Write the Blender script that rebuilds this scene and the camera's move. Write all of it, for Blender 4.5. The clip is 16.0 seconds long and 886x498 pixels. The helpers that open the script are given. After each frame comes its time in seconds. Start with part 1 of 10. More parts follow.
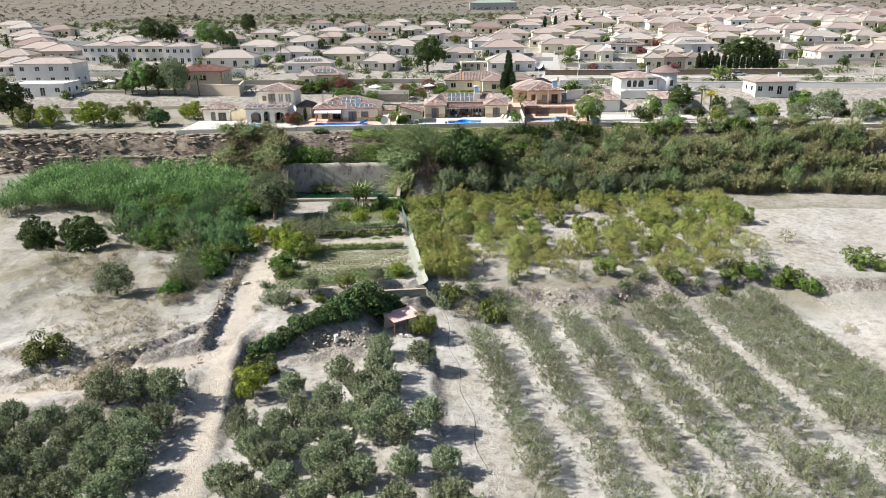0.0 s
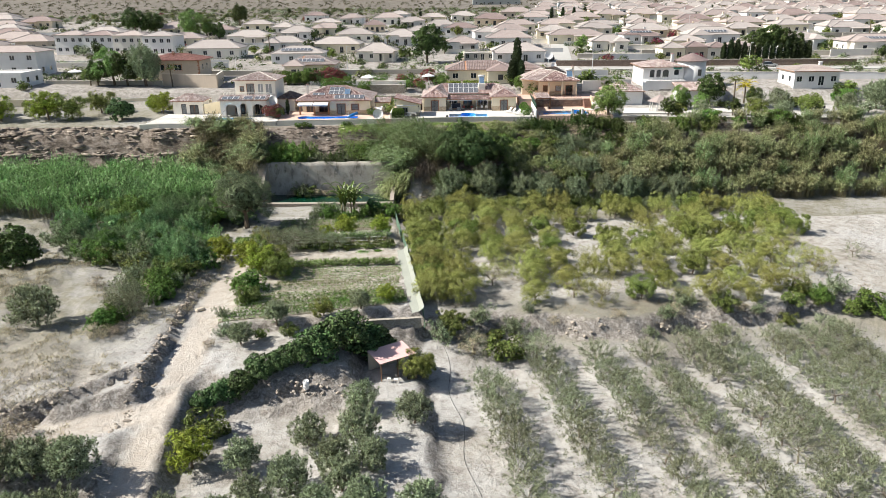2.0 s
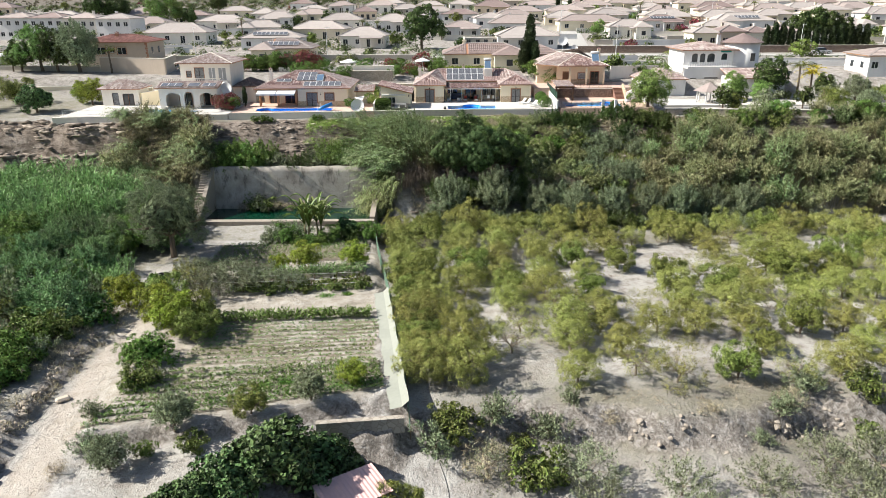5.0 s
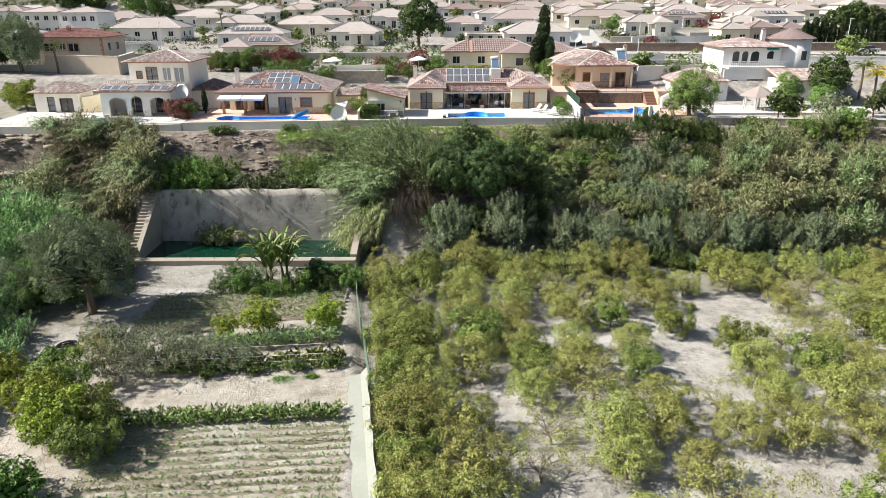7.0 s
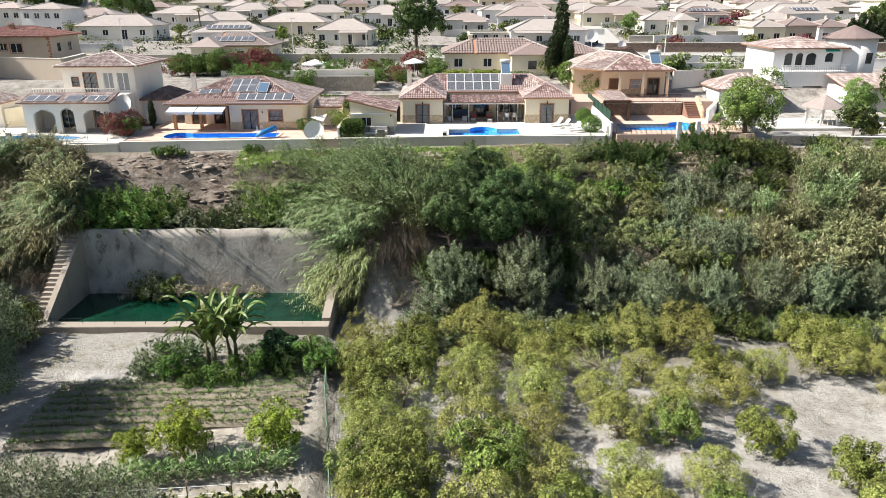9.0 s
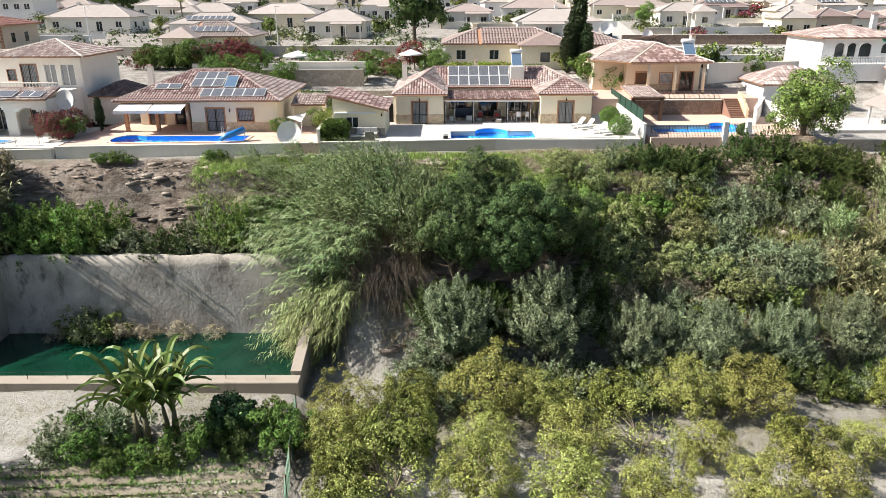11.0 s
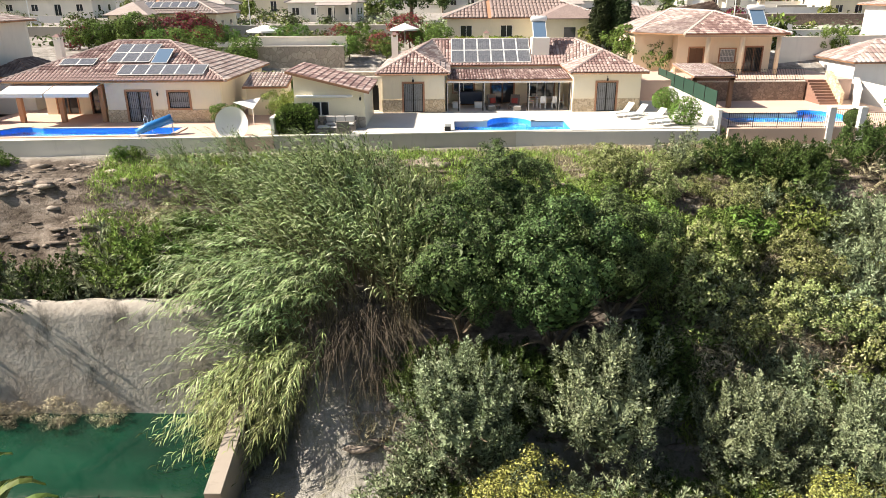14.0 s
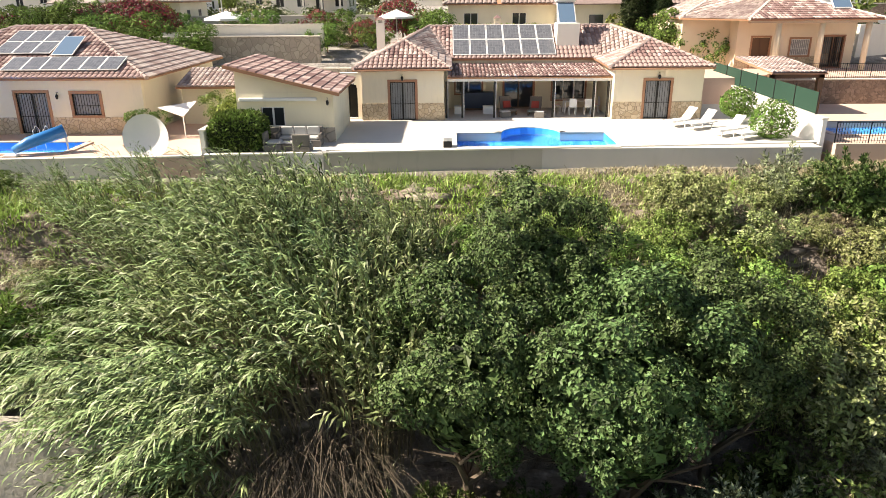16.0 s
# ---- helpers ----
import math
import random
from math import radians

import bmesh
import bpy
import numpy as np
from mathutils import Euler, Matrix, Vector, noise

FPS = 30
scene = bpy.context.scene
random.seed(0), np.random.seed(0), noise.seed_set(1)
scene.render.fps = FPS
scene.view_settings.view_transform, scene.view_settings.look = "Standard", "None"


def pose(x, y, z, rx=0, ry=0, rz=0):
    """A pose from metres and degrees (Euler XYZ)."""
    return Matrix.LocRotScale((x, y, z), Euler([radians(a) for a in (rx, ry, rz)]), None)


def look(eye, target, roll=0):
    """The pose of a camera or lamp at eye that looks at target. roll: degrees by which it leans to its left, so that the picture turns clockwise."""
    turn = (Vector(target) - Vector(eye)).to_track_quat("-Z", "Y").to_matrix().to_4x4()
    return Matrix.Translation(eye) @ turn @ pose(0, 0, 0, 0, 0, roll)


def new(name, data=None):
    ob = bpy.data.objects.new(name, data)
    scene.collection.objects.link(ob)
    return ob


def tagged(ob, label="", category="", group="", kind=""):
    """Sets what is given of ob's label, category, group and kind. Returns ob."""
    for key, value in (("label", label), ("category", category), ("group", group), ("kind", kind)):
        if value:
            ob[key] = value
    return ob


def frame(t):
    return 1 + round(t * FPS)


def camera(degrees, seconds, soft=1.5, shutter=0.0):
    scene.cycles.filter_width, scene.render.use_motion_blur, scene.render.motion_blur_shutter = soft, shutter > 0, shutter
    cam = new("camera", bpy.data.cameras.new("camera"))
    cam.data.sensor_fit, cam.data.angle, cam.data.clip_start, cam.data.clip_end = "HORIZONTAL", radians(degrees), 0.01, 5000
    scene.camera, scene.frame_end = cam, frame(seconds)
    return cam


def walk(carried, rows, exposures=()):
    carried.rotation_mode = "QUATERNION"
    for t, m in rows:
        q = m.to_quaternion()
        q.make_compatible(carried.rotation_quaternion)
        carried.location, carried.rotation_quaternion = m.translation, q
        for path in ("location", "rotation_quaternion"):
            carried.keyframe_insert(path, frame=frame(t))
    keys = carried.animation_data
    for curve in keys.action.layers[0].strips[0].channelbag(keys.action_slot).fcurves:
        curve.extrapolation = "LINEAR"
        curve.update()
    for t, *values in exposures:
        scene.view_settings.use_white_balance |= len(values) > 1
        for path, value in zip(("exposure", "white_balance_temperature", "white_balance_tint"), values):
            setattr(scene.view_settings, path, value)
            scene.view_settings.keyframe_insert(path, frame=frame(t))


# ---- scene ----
cam = camera(65.0, 16.0, soft=0.7)
EXPOSURE, KELVIN, TINT, SUN, SKY = 1.02, 6500.0, 9.0, 5.0, 0.064
ROWS = [
    (0.0, -3.50, 0.00, 25.91, 0.28, -19.66, -0.56),
    (0.5, -3.44, 4.56, 24.83, 0.36, -19.66, -0.54),
    (1.0, -3.41, 9.19, 23.78, 0.41, -19.68, -0.54),
    (1.5, -3.37, 13.86, 22.75, 0.44, -19.69, -0.53),
    (2.0, -3.35, 18.40, 21.76, 0.42, -19.72, -0.54),
    (2.5, -3.31, 23.04, 20.68, 0.38, -19.71, -0.52),
    (3.0, -3.41, 27.72, 19.59, 0.30, -19.70, -0.51),
    (3.5, -3.44, 32.48, 18.59, 0.25, -19.74, -0.45),
    (4.0, -3.46, 37.18, 17.63, 0.22, -19.77, -0.41),
    (6.5, -3.40, 61.06, 15.06, 0.09, -19.87, -0.29),
    (7.0, -3.43, 65.79, 14.68, 0.10, -19.89, -0.26),
    (7.5, -3.45, 70.46, 14.40, 0.12, -19.89, -0.27),
    (8.0, -3.45, 75.02, 14.21, 0.15, -19.88, -0.31),
    (8.5, -3.38, 79.44, 14.01, 0.17, -19.94, -0.29),
    (9.0, -3.32, 83.38, 13.76, 0.16, -19.95, -0.25),
    (11.5, -3.40, 97.92, 11.39, 0.21, -20.12, -0.25),
    (12.0, -3.43, 100.47, 10.84, 0.25, -20.14, -0.28),
    (12.5, -3.38, 103.08, 10.27, 0.31, -20.16, -0.30),
    (13.0, -3.40, 105.77, 9.65, 0.32, -20.17, -0.33),
    (13.5, -3.36, 108.63, 8.96, 0.35, -20.16, -0.34),
    (14.0, -3.37, 111.58, 8.30, 0.36, -20.14, -0.38),
    (14.5, -3.35, 114.63, 7.61, 0.38, -20.15, -0.41),
    (15.0, -3.32, 117.70, 7.07, 0.45, -20.17, -0.42),
    (15.5, -3.33, 120.95, 6.91, 0.53, -20.13, -0.40),
    (16.0, -3.25, 124.22, 6.71, 0.54, -20.12, -0.44),
]
walk(cam, [(t, pose(x, y, z, 90 + pitch, 0, yaw) @ pose(0, 0, 0, 0, 0, roll)) for t, x, y, z, yaw, pitch, roll in ROWS],
     [(0.0, EXPOSURE - 0.22, KELVIN, TINT), (9.0, EXPOSURE - 0.08, KELVIN + 50.0, TINT + 1.0), (12.5, EXPOSURE + 0.04, KELVIN + 350.0, TINT + 2.0), (16.0, EXPOSURE + 0.2, KELVIN + 1000.0, TINT + 4.0)])

# ---- light ----
SUN_WAY = Vector((-1.0, -0.02, 0.86)).normalized()
world = bpy.data.worlds.new("sky")
scene.world = world
world.use_nodes = True
wn = world.node_tree
for n in list(wn.nodes):
    wn.nodes.remove(n)
sky = wn.nodes.new("ShaderNodeTexSky")
sky.sky_type = 'NISHITA'
sky.sun_disc = False
sky.sun_elevation = math.asin(SUN_WAY.z)
sky.sun_rotation = math.atan2(SUN_WAY.x, SUN_WAY.y)
sky.air_density, sky.dust_density, sky.ozone_density = 1.0, 1.5, 1.0
bg = wn.nodes.new("ShaderNodeBackground")
bg.inputs[1].default_value = SKY
wout = wn.nodes.new("ShaderNodeOutputWorld")
wn.links.new(sky.outputs[0], bg.inputs[0])
wn.links.new(bg.outputs[0], wout.inputs[0])
sun_data = bpy.data.lights.new("sun", 'SUN')
sun_data.energy, sun_data.angle, sun_data.color = SUN, radians(0.55), (1.0, 0.955, 0.88)
sun = new("sun", sun_data)
sun.matrix_world = look(SUN_WAY * 300, (0, 0, 0))


# ---- materials ----
class Mat:
    """A node material with short calls for its nodes."""

    def __init__(self, name, rough=0.9, metal=0.0):
        self.m = bpy.data.materials.new(name)
        self.m.use_nodes = True
        self.t = self.m.node_tree
        self.b = self.t.nodes["Principled BSDF"]
        self.b.inputs["Roughness"].default_value = rough
        self.b.inputs["Metallic"].default_value = metal
        self.pos = self.add("ShaderNodeNewGeometry").outputs["Position"]

    def add(self, kind, **kw):
        n = self.t.nodes.new(kind)
        for k, v in kw.items():
            n.inputs[k].default_value = v
        return n

    def link(self, a, b):
        self.t.links.new(a, b)

    def noise(self, scale, detail=4.0, rough=0.55, stretch=None, dist=0.0):
        n = self.add("ShaderNodeTexNoise", Scale=scale, Detail=detail, Roughness=rough, Distortion=dist)
        src = self.pos
        if stretch:
            mp = self.add("ShaderNodeMapping")
            mp.inputs["Scale"].default_value = stretch
            self.link(src, mp.inputs[0])
            src = mp.outputs[0]
        self.link(src, n.inputs["Vector"])
        return n.outputs["Fac"]

    def ramp(self, fac, stops):
        n = self.add("ShaderNodeValToRGB")
        el = n.color_ramp.elements
        while len(el) < len(stops):
            el.new(0.5)
        for e, (p, c) in zip(el, stops):
            e.position, e.color = p, (*c, 1) if len(c) == 3 else c
        self.link(fac, n.inputs[0])
        return n.outputs[0]

    def mix(self, fac, a, b, mode='MIX'):
        n = self.t.nodes.new("ShaderNodeMix")
        n.data_type, n.blend_type = 'RGBA', mode
        for sock, v in ((n.inputs[0], fac), (n.inputs[6], a), (n.inputs[7], b)):
            if hasattr(v, "is_linked"):
                self.link(v, sock)
            else:
                sock.default_value = v if not isinstance(v, tuple) else (*v, 1)
        return n.outputs[2]

    def math(self, op, a, b=0.0, c=None):
        n = self.t.nodes.new("ShaderNodeMath")
        n.operation = op
        for sock, v in zip(n.inputs, (a, b) if c is None else (a, b, c)):
            if hasattr(v, "is_linked"):
                self.link(v, sock)
            else:
                sock.default_value = v
        return n.outputs[0]

    def colour(self, c):
        if hasattr(c, "is_linked"):
            self.link(c, self.b.inputs["Base Color"])
        else:
            self.b.inputs["Base Color"].default_value = (*c, 1)
        return self

    def bump(self, height, strength=0.5, distance=0.05):
        n = self.add("ShaderNodeBump", Strength=strength, Distance=distance)
        self.link(height, n.inputs["Height"])
        self.link(n.outputs[0], self.b.inputs["Normal"])
        return self

    def set(self, key, v):
        self.b.inputs[key].default_value = v
        return self


def hsv_vary(m, colour, island=0.25, obj=0.12, hue=0.04):
    """Vary a colour piece by piece and thing by thing."""
    r1 = m.add("ShaderNodeNewGeometry").outputs["Random Per Island"]
    r2 = m.add("ShaderNodeObjectInfo").outputs["Random"]
    h = m.add("ShaderNodeHueSaturation")
    val = m.math('ADD', m.math('MULTIPLY_ADD', r1, 2 * island, 1 - island), m.math('MULTIPLY_ADD', r2, 2 * obj, -obj))
    m.link(val, h.inputs["Value"])
    m.link(m.math('ADD', m.math('MULTIPLY_ADD', r1, hue, 0.5 - hue / 2), m.math('MULTIPLY_ADD', r2, hue, -hue / 2)), h.inputs["Hue"])
    if hasattr(colour, "is_linked"):
        m.link(colour, h.inputs["Color"])
    else:
        h.inputs["Color"].default_value = (*colour, 1)
    return h.outputs[0]


def leaf_mat(name, dark, light, dry=None, dry_at=0.85, rough=0.42, through_light=0.12, lift=1.45, cast=(1.06, 0.95, 0.86)):
    dark, light = tuple(v * 0.4 * lift * k for v, k in zip(dark, cast)), tuple(v * lift * k for v, k in zip(light, cast))
    m = Mat(name, rough)
    r1 = m.add("ShaderNodeNewGeometry").outputs["Random Per Island"]
    stops = [(0.0, dark), (0.75, light)]
    if dry:
        dry = tuple(v * (1 + (lift - 1) * 0.5) for v in dry)
        stops += [(dry_at, light), (min(dry_at + 0.05, 1.0), dry)]
    c = m.ramp(r1, stops)
    c = m.mix(m.math('MULTIPLY', m.noise(0.5, 2.0), 0.35), c, dark)
    c = hsv_vary(m, c, 0.15, 0.16, 0.04)
    m.colour(c)
    m.set("Specular IOR Level", 0.18)
    tr = m.add("ShaderNodeBsdfTranslucent")
    m.link(c, tr.inputs[0])
    mx = m.add("ShaderNodeMixShader", Fac=through_light)
    out = m.t.nodes["Material Output"]
    m.link(m.b.outputs[0], mx.inputs[1])
    m.link(tr.outputs[0], mx.inputs[2])
    m.link(mx.outputs[0], out.inputs[0])
    return m.m


def plaster(name, c, dirt=0.35, grain=1.0):
    m = Mat(name, 0.92)
    n1 = m.noise(0.5, 5.0)
    n2 = m.noise(1.1, 5.0, 0.7, (1.6, 1.6, 0.25))
    base = m.ramp(n1, [(0.3, tuple(v * 0.9 for v in c)), (0.7, c)])
    stained = m.mix(m.math('MULTIPLY', m.ramp(n2, [(0.55, (0, 0, 0)), (0.8, (1, 1, 1))]), dirt), base, tuple(v * 0.6 for v in c))
    m.colour(hsv_vary(m, stained, 0.0, 0.04, 0.01))
    m.bump(m.noise(28.0, 3.0), 0.25 * grain, 0.01)
    return m.m


def tile_mat(name, a, b, c):
    m = Mat(name, 0.85)
    r = m.add("ShaderNodeNewGeometry").outputs["Random Per Island"]
    col = m.ramp(r, [(0.0, a), (0.45, b), (0.85, c), (1.0, tuple(v * 0.75 for v in a))])
    n = m.noise(0.9, 5.0, 0.65)
    col = m.mix(m.math('MULTIPLY', n, 0.45), col, tuple(0.5 * v + 0.12 for v in b))
    m.colour(hsv_vary(m, col, 0.12, 0.05, 0.004))
    m.bump(m.noise(20.0, 3.0), 0.3, 0.01)
    return m.m


def far_tile_mat(name, a, b):
    """Roof tiles too far off to build: rows along the fall of the roof."""
    m = Mat(name, 0.88)
    n = m.noise(0.8, 5.0, 0.65)
    fine = m.noise(6.0, 3.0, 0.6)
    col = m.mix(fine, m.ramp(n, [(0.3, a), (0.7, b)]), tuple(0.7 * v for v in a))
    m.colour(hsv_vary(m, col, 0.0, 0.12, 0.008))
    m.bump(fine, 0.6, 0.08)
    return m.m


def stone_mat(name, a, b, joint, scale=3.0):
    m = Mat(name, 0.9)
    v = m.add("ShaderNodeTexVoronoi", Scale=scale)
    m.link(m.pos, v.inputs["Vector"])
    e = m.add("ShaderNodeTexVoronoi", Scale=scale)
    e.feature = 'DISTANCE_TO_EDGE'
    m.link(m.pos, e.inputs["Vector"])
    sep = m.add("ShaderNodeSeparateColor")
    m.link(v.outputs["Color"], sep.inputs[0])
    col = m.ramp(sep.outputs[0], [(0.0, a), (1.0, b)])
    col = m.mix(m.math('MULTIPLY', m.noise(7.0), 0.5), col, tuple(x * 0.7 for x in a))
    edge = m.ramp(e.outputs["Distance"], [(0.02, (1, 1, 1)), (0.06, (0, 0, 0))])
    m.colour(m.mix(edge, col, joint))
    m.bump(m.ramp(e.outputs["Distance"], [(0.0, (0, 0, 0)), (0.1, (1, 1, 1))]), 0.6, 0.03)
    return m.m


def plain(name, c, rough=0.6, metal=0.0, vary=0.12, grain=9.0):
    m = Mat(name, rough, metal)
    m.colour(hsv_vary(m, m.mix(m.math('MULTIPLY', m.noise(grain), 0.5), c, tuple(v * (1 - 2 * vary) for v in c)), 0.04, 0.05, 0.01))
    return m.m


def glass_mat(name, c, rough=0.06, gloss=0.7):
    m = Mat(name, rough)
    m.colour(c)
    m.set("Specular IOR Level", gloss)
    return m.m


def soil_mat(name, stops, fine=3.0, bump=0.6):
    m = Mat(name, 0.97)
    a = m.noise(0.09, 6.0, 0.6)
    b = m.noise(fine, 6.0, 0.7)
    c = m.ramp(m.math('ADD', m.math('MULTIPLY', a, 0.6), m.math('MULTIPLY', b, 0.4)), stops)
    m.colour(c)
    m.bump(m.noise(fine * 1.3, 8.0, 0.7), bump, 0.12)
    m.set("Specular IOR Level", 0.15)
    return m.m


M = {}
M["olive"] = leaf_mat("olive leaves", (0.11, 0.135, 0.08), (0.28, 0.32, 0.20), (0.37, 0.40, 0.29), 0.88, through_light=0.25, cast=(1.0, 0.99, 0.95))
M["wild"] = leaf_mat("wild tree leaves", (0.08, 0.13, 0.055), (0.215, 0.31, 0.14), (0.28, 0.36, 0.17), 0.95, rough=0.6, cast=(0.97, 1.0, 1.0))
M["olive_dry"] = leaf_mat("thin olive leaves", (0.095, 0.105, 0.066), (0.24, 0.265, 0.165), (0.33, 0.335, 0.23), 0.87, cast=(1.0, 0.99, 0.95))
M["citrus"] = leaf_mat("yellowing citrus leaves", (0.13, 0.14, 0.04), (0.30, 0.315, 0.095), (0.40, 0.385, 0.14), 0.9, cast=(1.0, 0.99, 0.95))
M["citrus_green"] = leaf_mat("green citrus leaves", (0.065, 0.09, 0.022), (0.20, 0.24, 0.06), (0.30, 0.31, 0.09), 0.9, cast=(1.0, 0.99, 0.95))
M["creeper"] = leaf_mat("yellow-green creeper leaves", (0.085, 0.105, 0.04), (0.24, 0.28, 0.11), (0.36, 0.35, 0.20), 0.86, cast=(1.0, 0.99, 0.95))
M["lemon"] = leaf_mat("bright lemon leaves", (0.09, 0.135, 0.02), (0.26, 0.35, 0.05), (0.38, 0.41, 0.08), 0.92)
M["fig"] = leaf_mat("fig leaves", (0.018, 0.038, 0.014), (0.105, 0.16, 0.06), (0.22, 0.27, 0.11), 0.96, rough=0.5, cast=(0.98, 1.0, 0.95))
M["vine"] = leaf_mat("creeper leaves", (0.036, 0.06, 0.018), (0.14, 0.195, 0.055), (0.26, 0.25, 0.09), 0.9)
M["silver"] = leaf_mat("silver olive leaves", (0.08, 0.105, 0.06), (0.25, 0.295, 0.18), (0.34, 0.375, 0.26), 0.9, rough=0.6, cast=(1.0, 0.99, 0.95))
M["cane"] = leaf_mat("cane leaves", (0.055, 0.085, 0.036), (0.255, 0.325, 0.155), (0.42, 0.44, 0.28), 0.88, rough=0.45, cast=(0.98, 1.0, 0.92))
M["cane_pale"] = leaf_mat("pale cane leaves", (0.085, 0.12, 0.05), (0.26, 0.32, 0.145), (0.44, 0.43, 0.26), 0.92, rough=0.5)
M["cane_dry"] = leaf_mat("dry cane leaves", (0.10, 0.115, 0.055), (0.32, 0.335, 0.175), (0.42, 0.38, 0.23), 0.84, rough=0.5, cast=(1.0, 0.99, 0.95))
M["cane_brown"] = leaf_mat("browned cane leaves", (0.07, 0.07, 0.035), (0.19, 0.175, 0.09), (0.30, 0.24, 0.14), 0.75, rough=0.5, cast=(1.0, 0.99, 0.95))
M["pepper"] = leaf_mat("pepper tree leaves", (0.06, 0.075, 0.042), (0.165, 0.195, 0.11), (0.23, 0.26, 0.15), 0.92, rough=0.6, cast=(1.0, 0.99, 0.95))
M["cane_green"] = leaf_mat("fresh cane leaves", (0.07, 0.14, 0.055), (0.225, 0.37, 0.14), (0.34, 0.41, 0.20), 0.92, rough=0.5, cast=(1.0, 0.99, 0.95))
M["grass"] = leaf_mat("bank grass", (0.10, 0.16, 0.035), (0.29, 0.40, 0.095), (0.34, 0.31, 0.16), 0.82, cast=(1.0, 0.99, 0.95))
M["dry_grass"] = leaf_mat("dry grass", (0.24, 0.20, 0.13), (0.36, 0.31, 0.21), (0.42, 0.37, 0.26), 0.8, cast=(1.0, 0.99, 1.0))
M["hedge"] = leaf_mat("hedge leaves", (0.04, 0.08, 0.018), (0.14, 0.22, 0.05), None, rough=0.65, cast=(1.0, 0.99, 0.95))
M["shade_tree"] = leaf_mat("fresh shade tree leaves", (0.065, 0.12, 0.03), (0.21, 0.31, 0.085), None, cast=(1.0, 0.99, 0.95))
M["cypress"] = leaf_mat("cypress leaves", (0.016, 0.032, 0.014), (0.045, 0.07, 0.03), None)
M["pine"] = leaf_mat("dark tree leaves", (0.025, 0.05, 0.015), (0.075, 0.115, 0.035), None)
M["palm"] = leaf_mat("palm leaves", (0.05, 0.08, 0.02), (0.16, 0.20, 0.06), (0.30, 0.26, 0.10), 0.9)
M["banana"] = leaf_mat("banana leaves", (0.08, 0.13, 0.035), (0.21, 0.30, 0.085), (0.32, 0.33, 0.15), 0.9, cast=(1.0, 0.99, 0.95))
M["bougainvillea"] = leaf_mat("red flowering shrub", (0.09, 0.02, 0.03), (0.26, 0.05, 0.09), (0.10, 0.14, 0.04), 0.6)
M["yellow_bush"] = leaf_mat("yellow flowering bush", (0.20, 0.20, 0.01), (0.55, 0.47, 0.03), None)
M["crop"] = leaf_mat("vegetable leaves", (0.07, 0.12, 0.03), (0.18, 0.27, 0.08), None, cast=(1.0, 0.99, 0.95))
M["herb"] = leaf_mat("herb leaves", (0.06, 0.13, 0.02), (0.14, 0.28, 0.05), None)
M["bark"] = plain("bark", (0.17, 0.13, 0.09), 0.95, 0.0, 0.3, 14.0)
M["dead"] = plain("dead twigs", (0.24, 0.20, 0.15), 0.95, 0.0, 0.25, 14.0)
M["hall_wall"] = plaster("pale metal wall", (0.45, 0.47, 0.45))
M["hall_roof"] = plain("green-grey metal roof", (0.34, 0.40, 0.36), 0.5)
M["cream"] = plaster("cream render", (0.84, 0.76, 0.58))
M["cream_pale"] = plaster("pale cream render", (0.83, 0.79, 0.71))
M["ochre"] = plaster("ochre render", (0.54, 0.46, 0.37))
M["peach"] = plaster("peach render", (0.82, 0.69, 0.52))
M["white"] = plaster("white render", (0.77, 0.76, 0.745))
M["greywall"] = plaster("bare grey render", (0.48, 0.44, 0.375), 0.6)
M["coping"] = plaster("pale coping", (0.72, 0.68, 0.60), 0.5)
M["terracotta_trim"] = plain("terracotta trim", (0.42, 0.22, 0.13), 0.85)
M["step_tile"] = plain("brown terracotta steps", (0.27, 0.155, 0.115), 0.85, 0.0, 0.25, 5.0)
M["tiles"] = tile_mat("red barrel tiles", (0.15, 0.073, 0.067), (0.25, 0.15, 0.135), (0.50, 0.39, 0.355))
M["tiles_pink"] = tile_mat("faded barrel tiles", (0.27, 0.185, 0.165), (0.37, 0.285, 0.26), (0.50, 0.43, 0.395))
M["dark_tiles"] = tile_mat("weathered dark brown tiles", (0.085, 0.055, 0.045), (0.14, 0.10, 0.085), (0.22, 0.175, 0.15))
M["far_red"] = far_tile_mat("far red tiles", (0.25, 0.185, 0.17), (0.35, 0.275, 0.255))
M["far_pink"] = far_tile_mat("far faded tiles", (0.36, 0.295, 0.27), (0.46, 0.395, 0.365))
M["far_pale"] = far_tile_mat("far pale tiles", (0.39, 0.345, 0.32), (0.49, 0.445, 0.415))
M["far_dark"] = far_tile_mat("far maroon tiles", (0.16, 0.065, 0.05), (0.22, 0.09, 0.07))
M["cladding"] = stone_mat("tan stone cladding", (0.56, 0.43, 0.28), (0.74, 0.62, 0.45), (0.32, 0.25, 0.17), 4.4)
M["rubble"] = stone_mat("grey rubble stone", (0.34, 0.30, 0.25), (0.50, 0.45, 0.38), (0.26, 0.23, 0.19), 2.2)
M["brown_stone"] = stone_mat("brown stone wall", (0.20, 0.14, 0.11), (0.36, 0.27, 0.21), (0.13, 0.10, 0.08), 4.5)
M["paving"] = plaster("pale terrace paving", (0.60, 0.57, 0.525), 0.25)
M["pink_paving"] = plaster("pink terrace paving", (0.62, 0.45, 0.36), 0.3)
M["concrete"] = plaster("old concrete", (0.345, 0.30, 0.25), 1.0, 2.0)
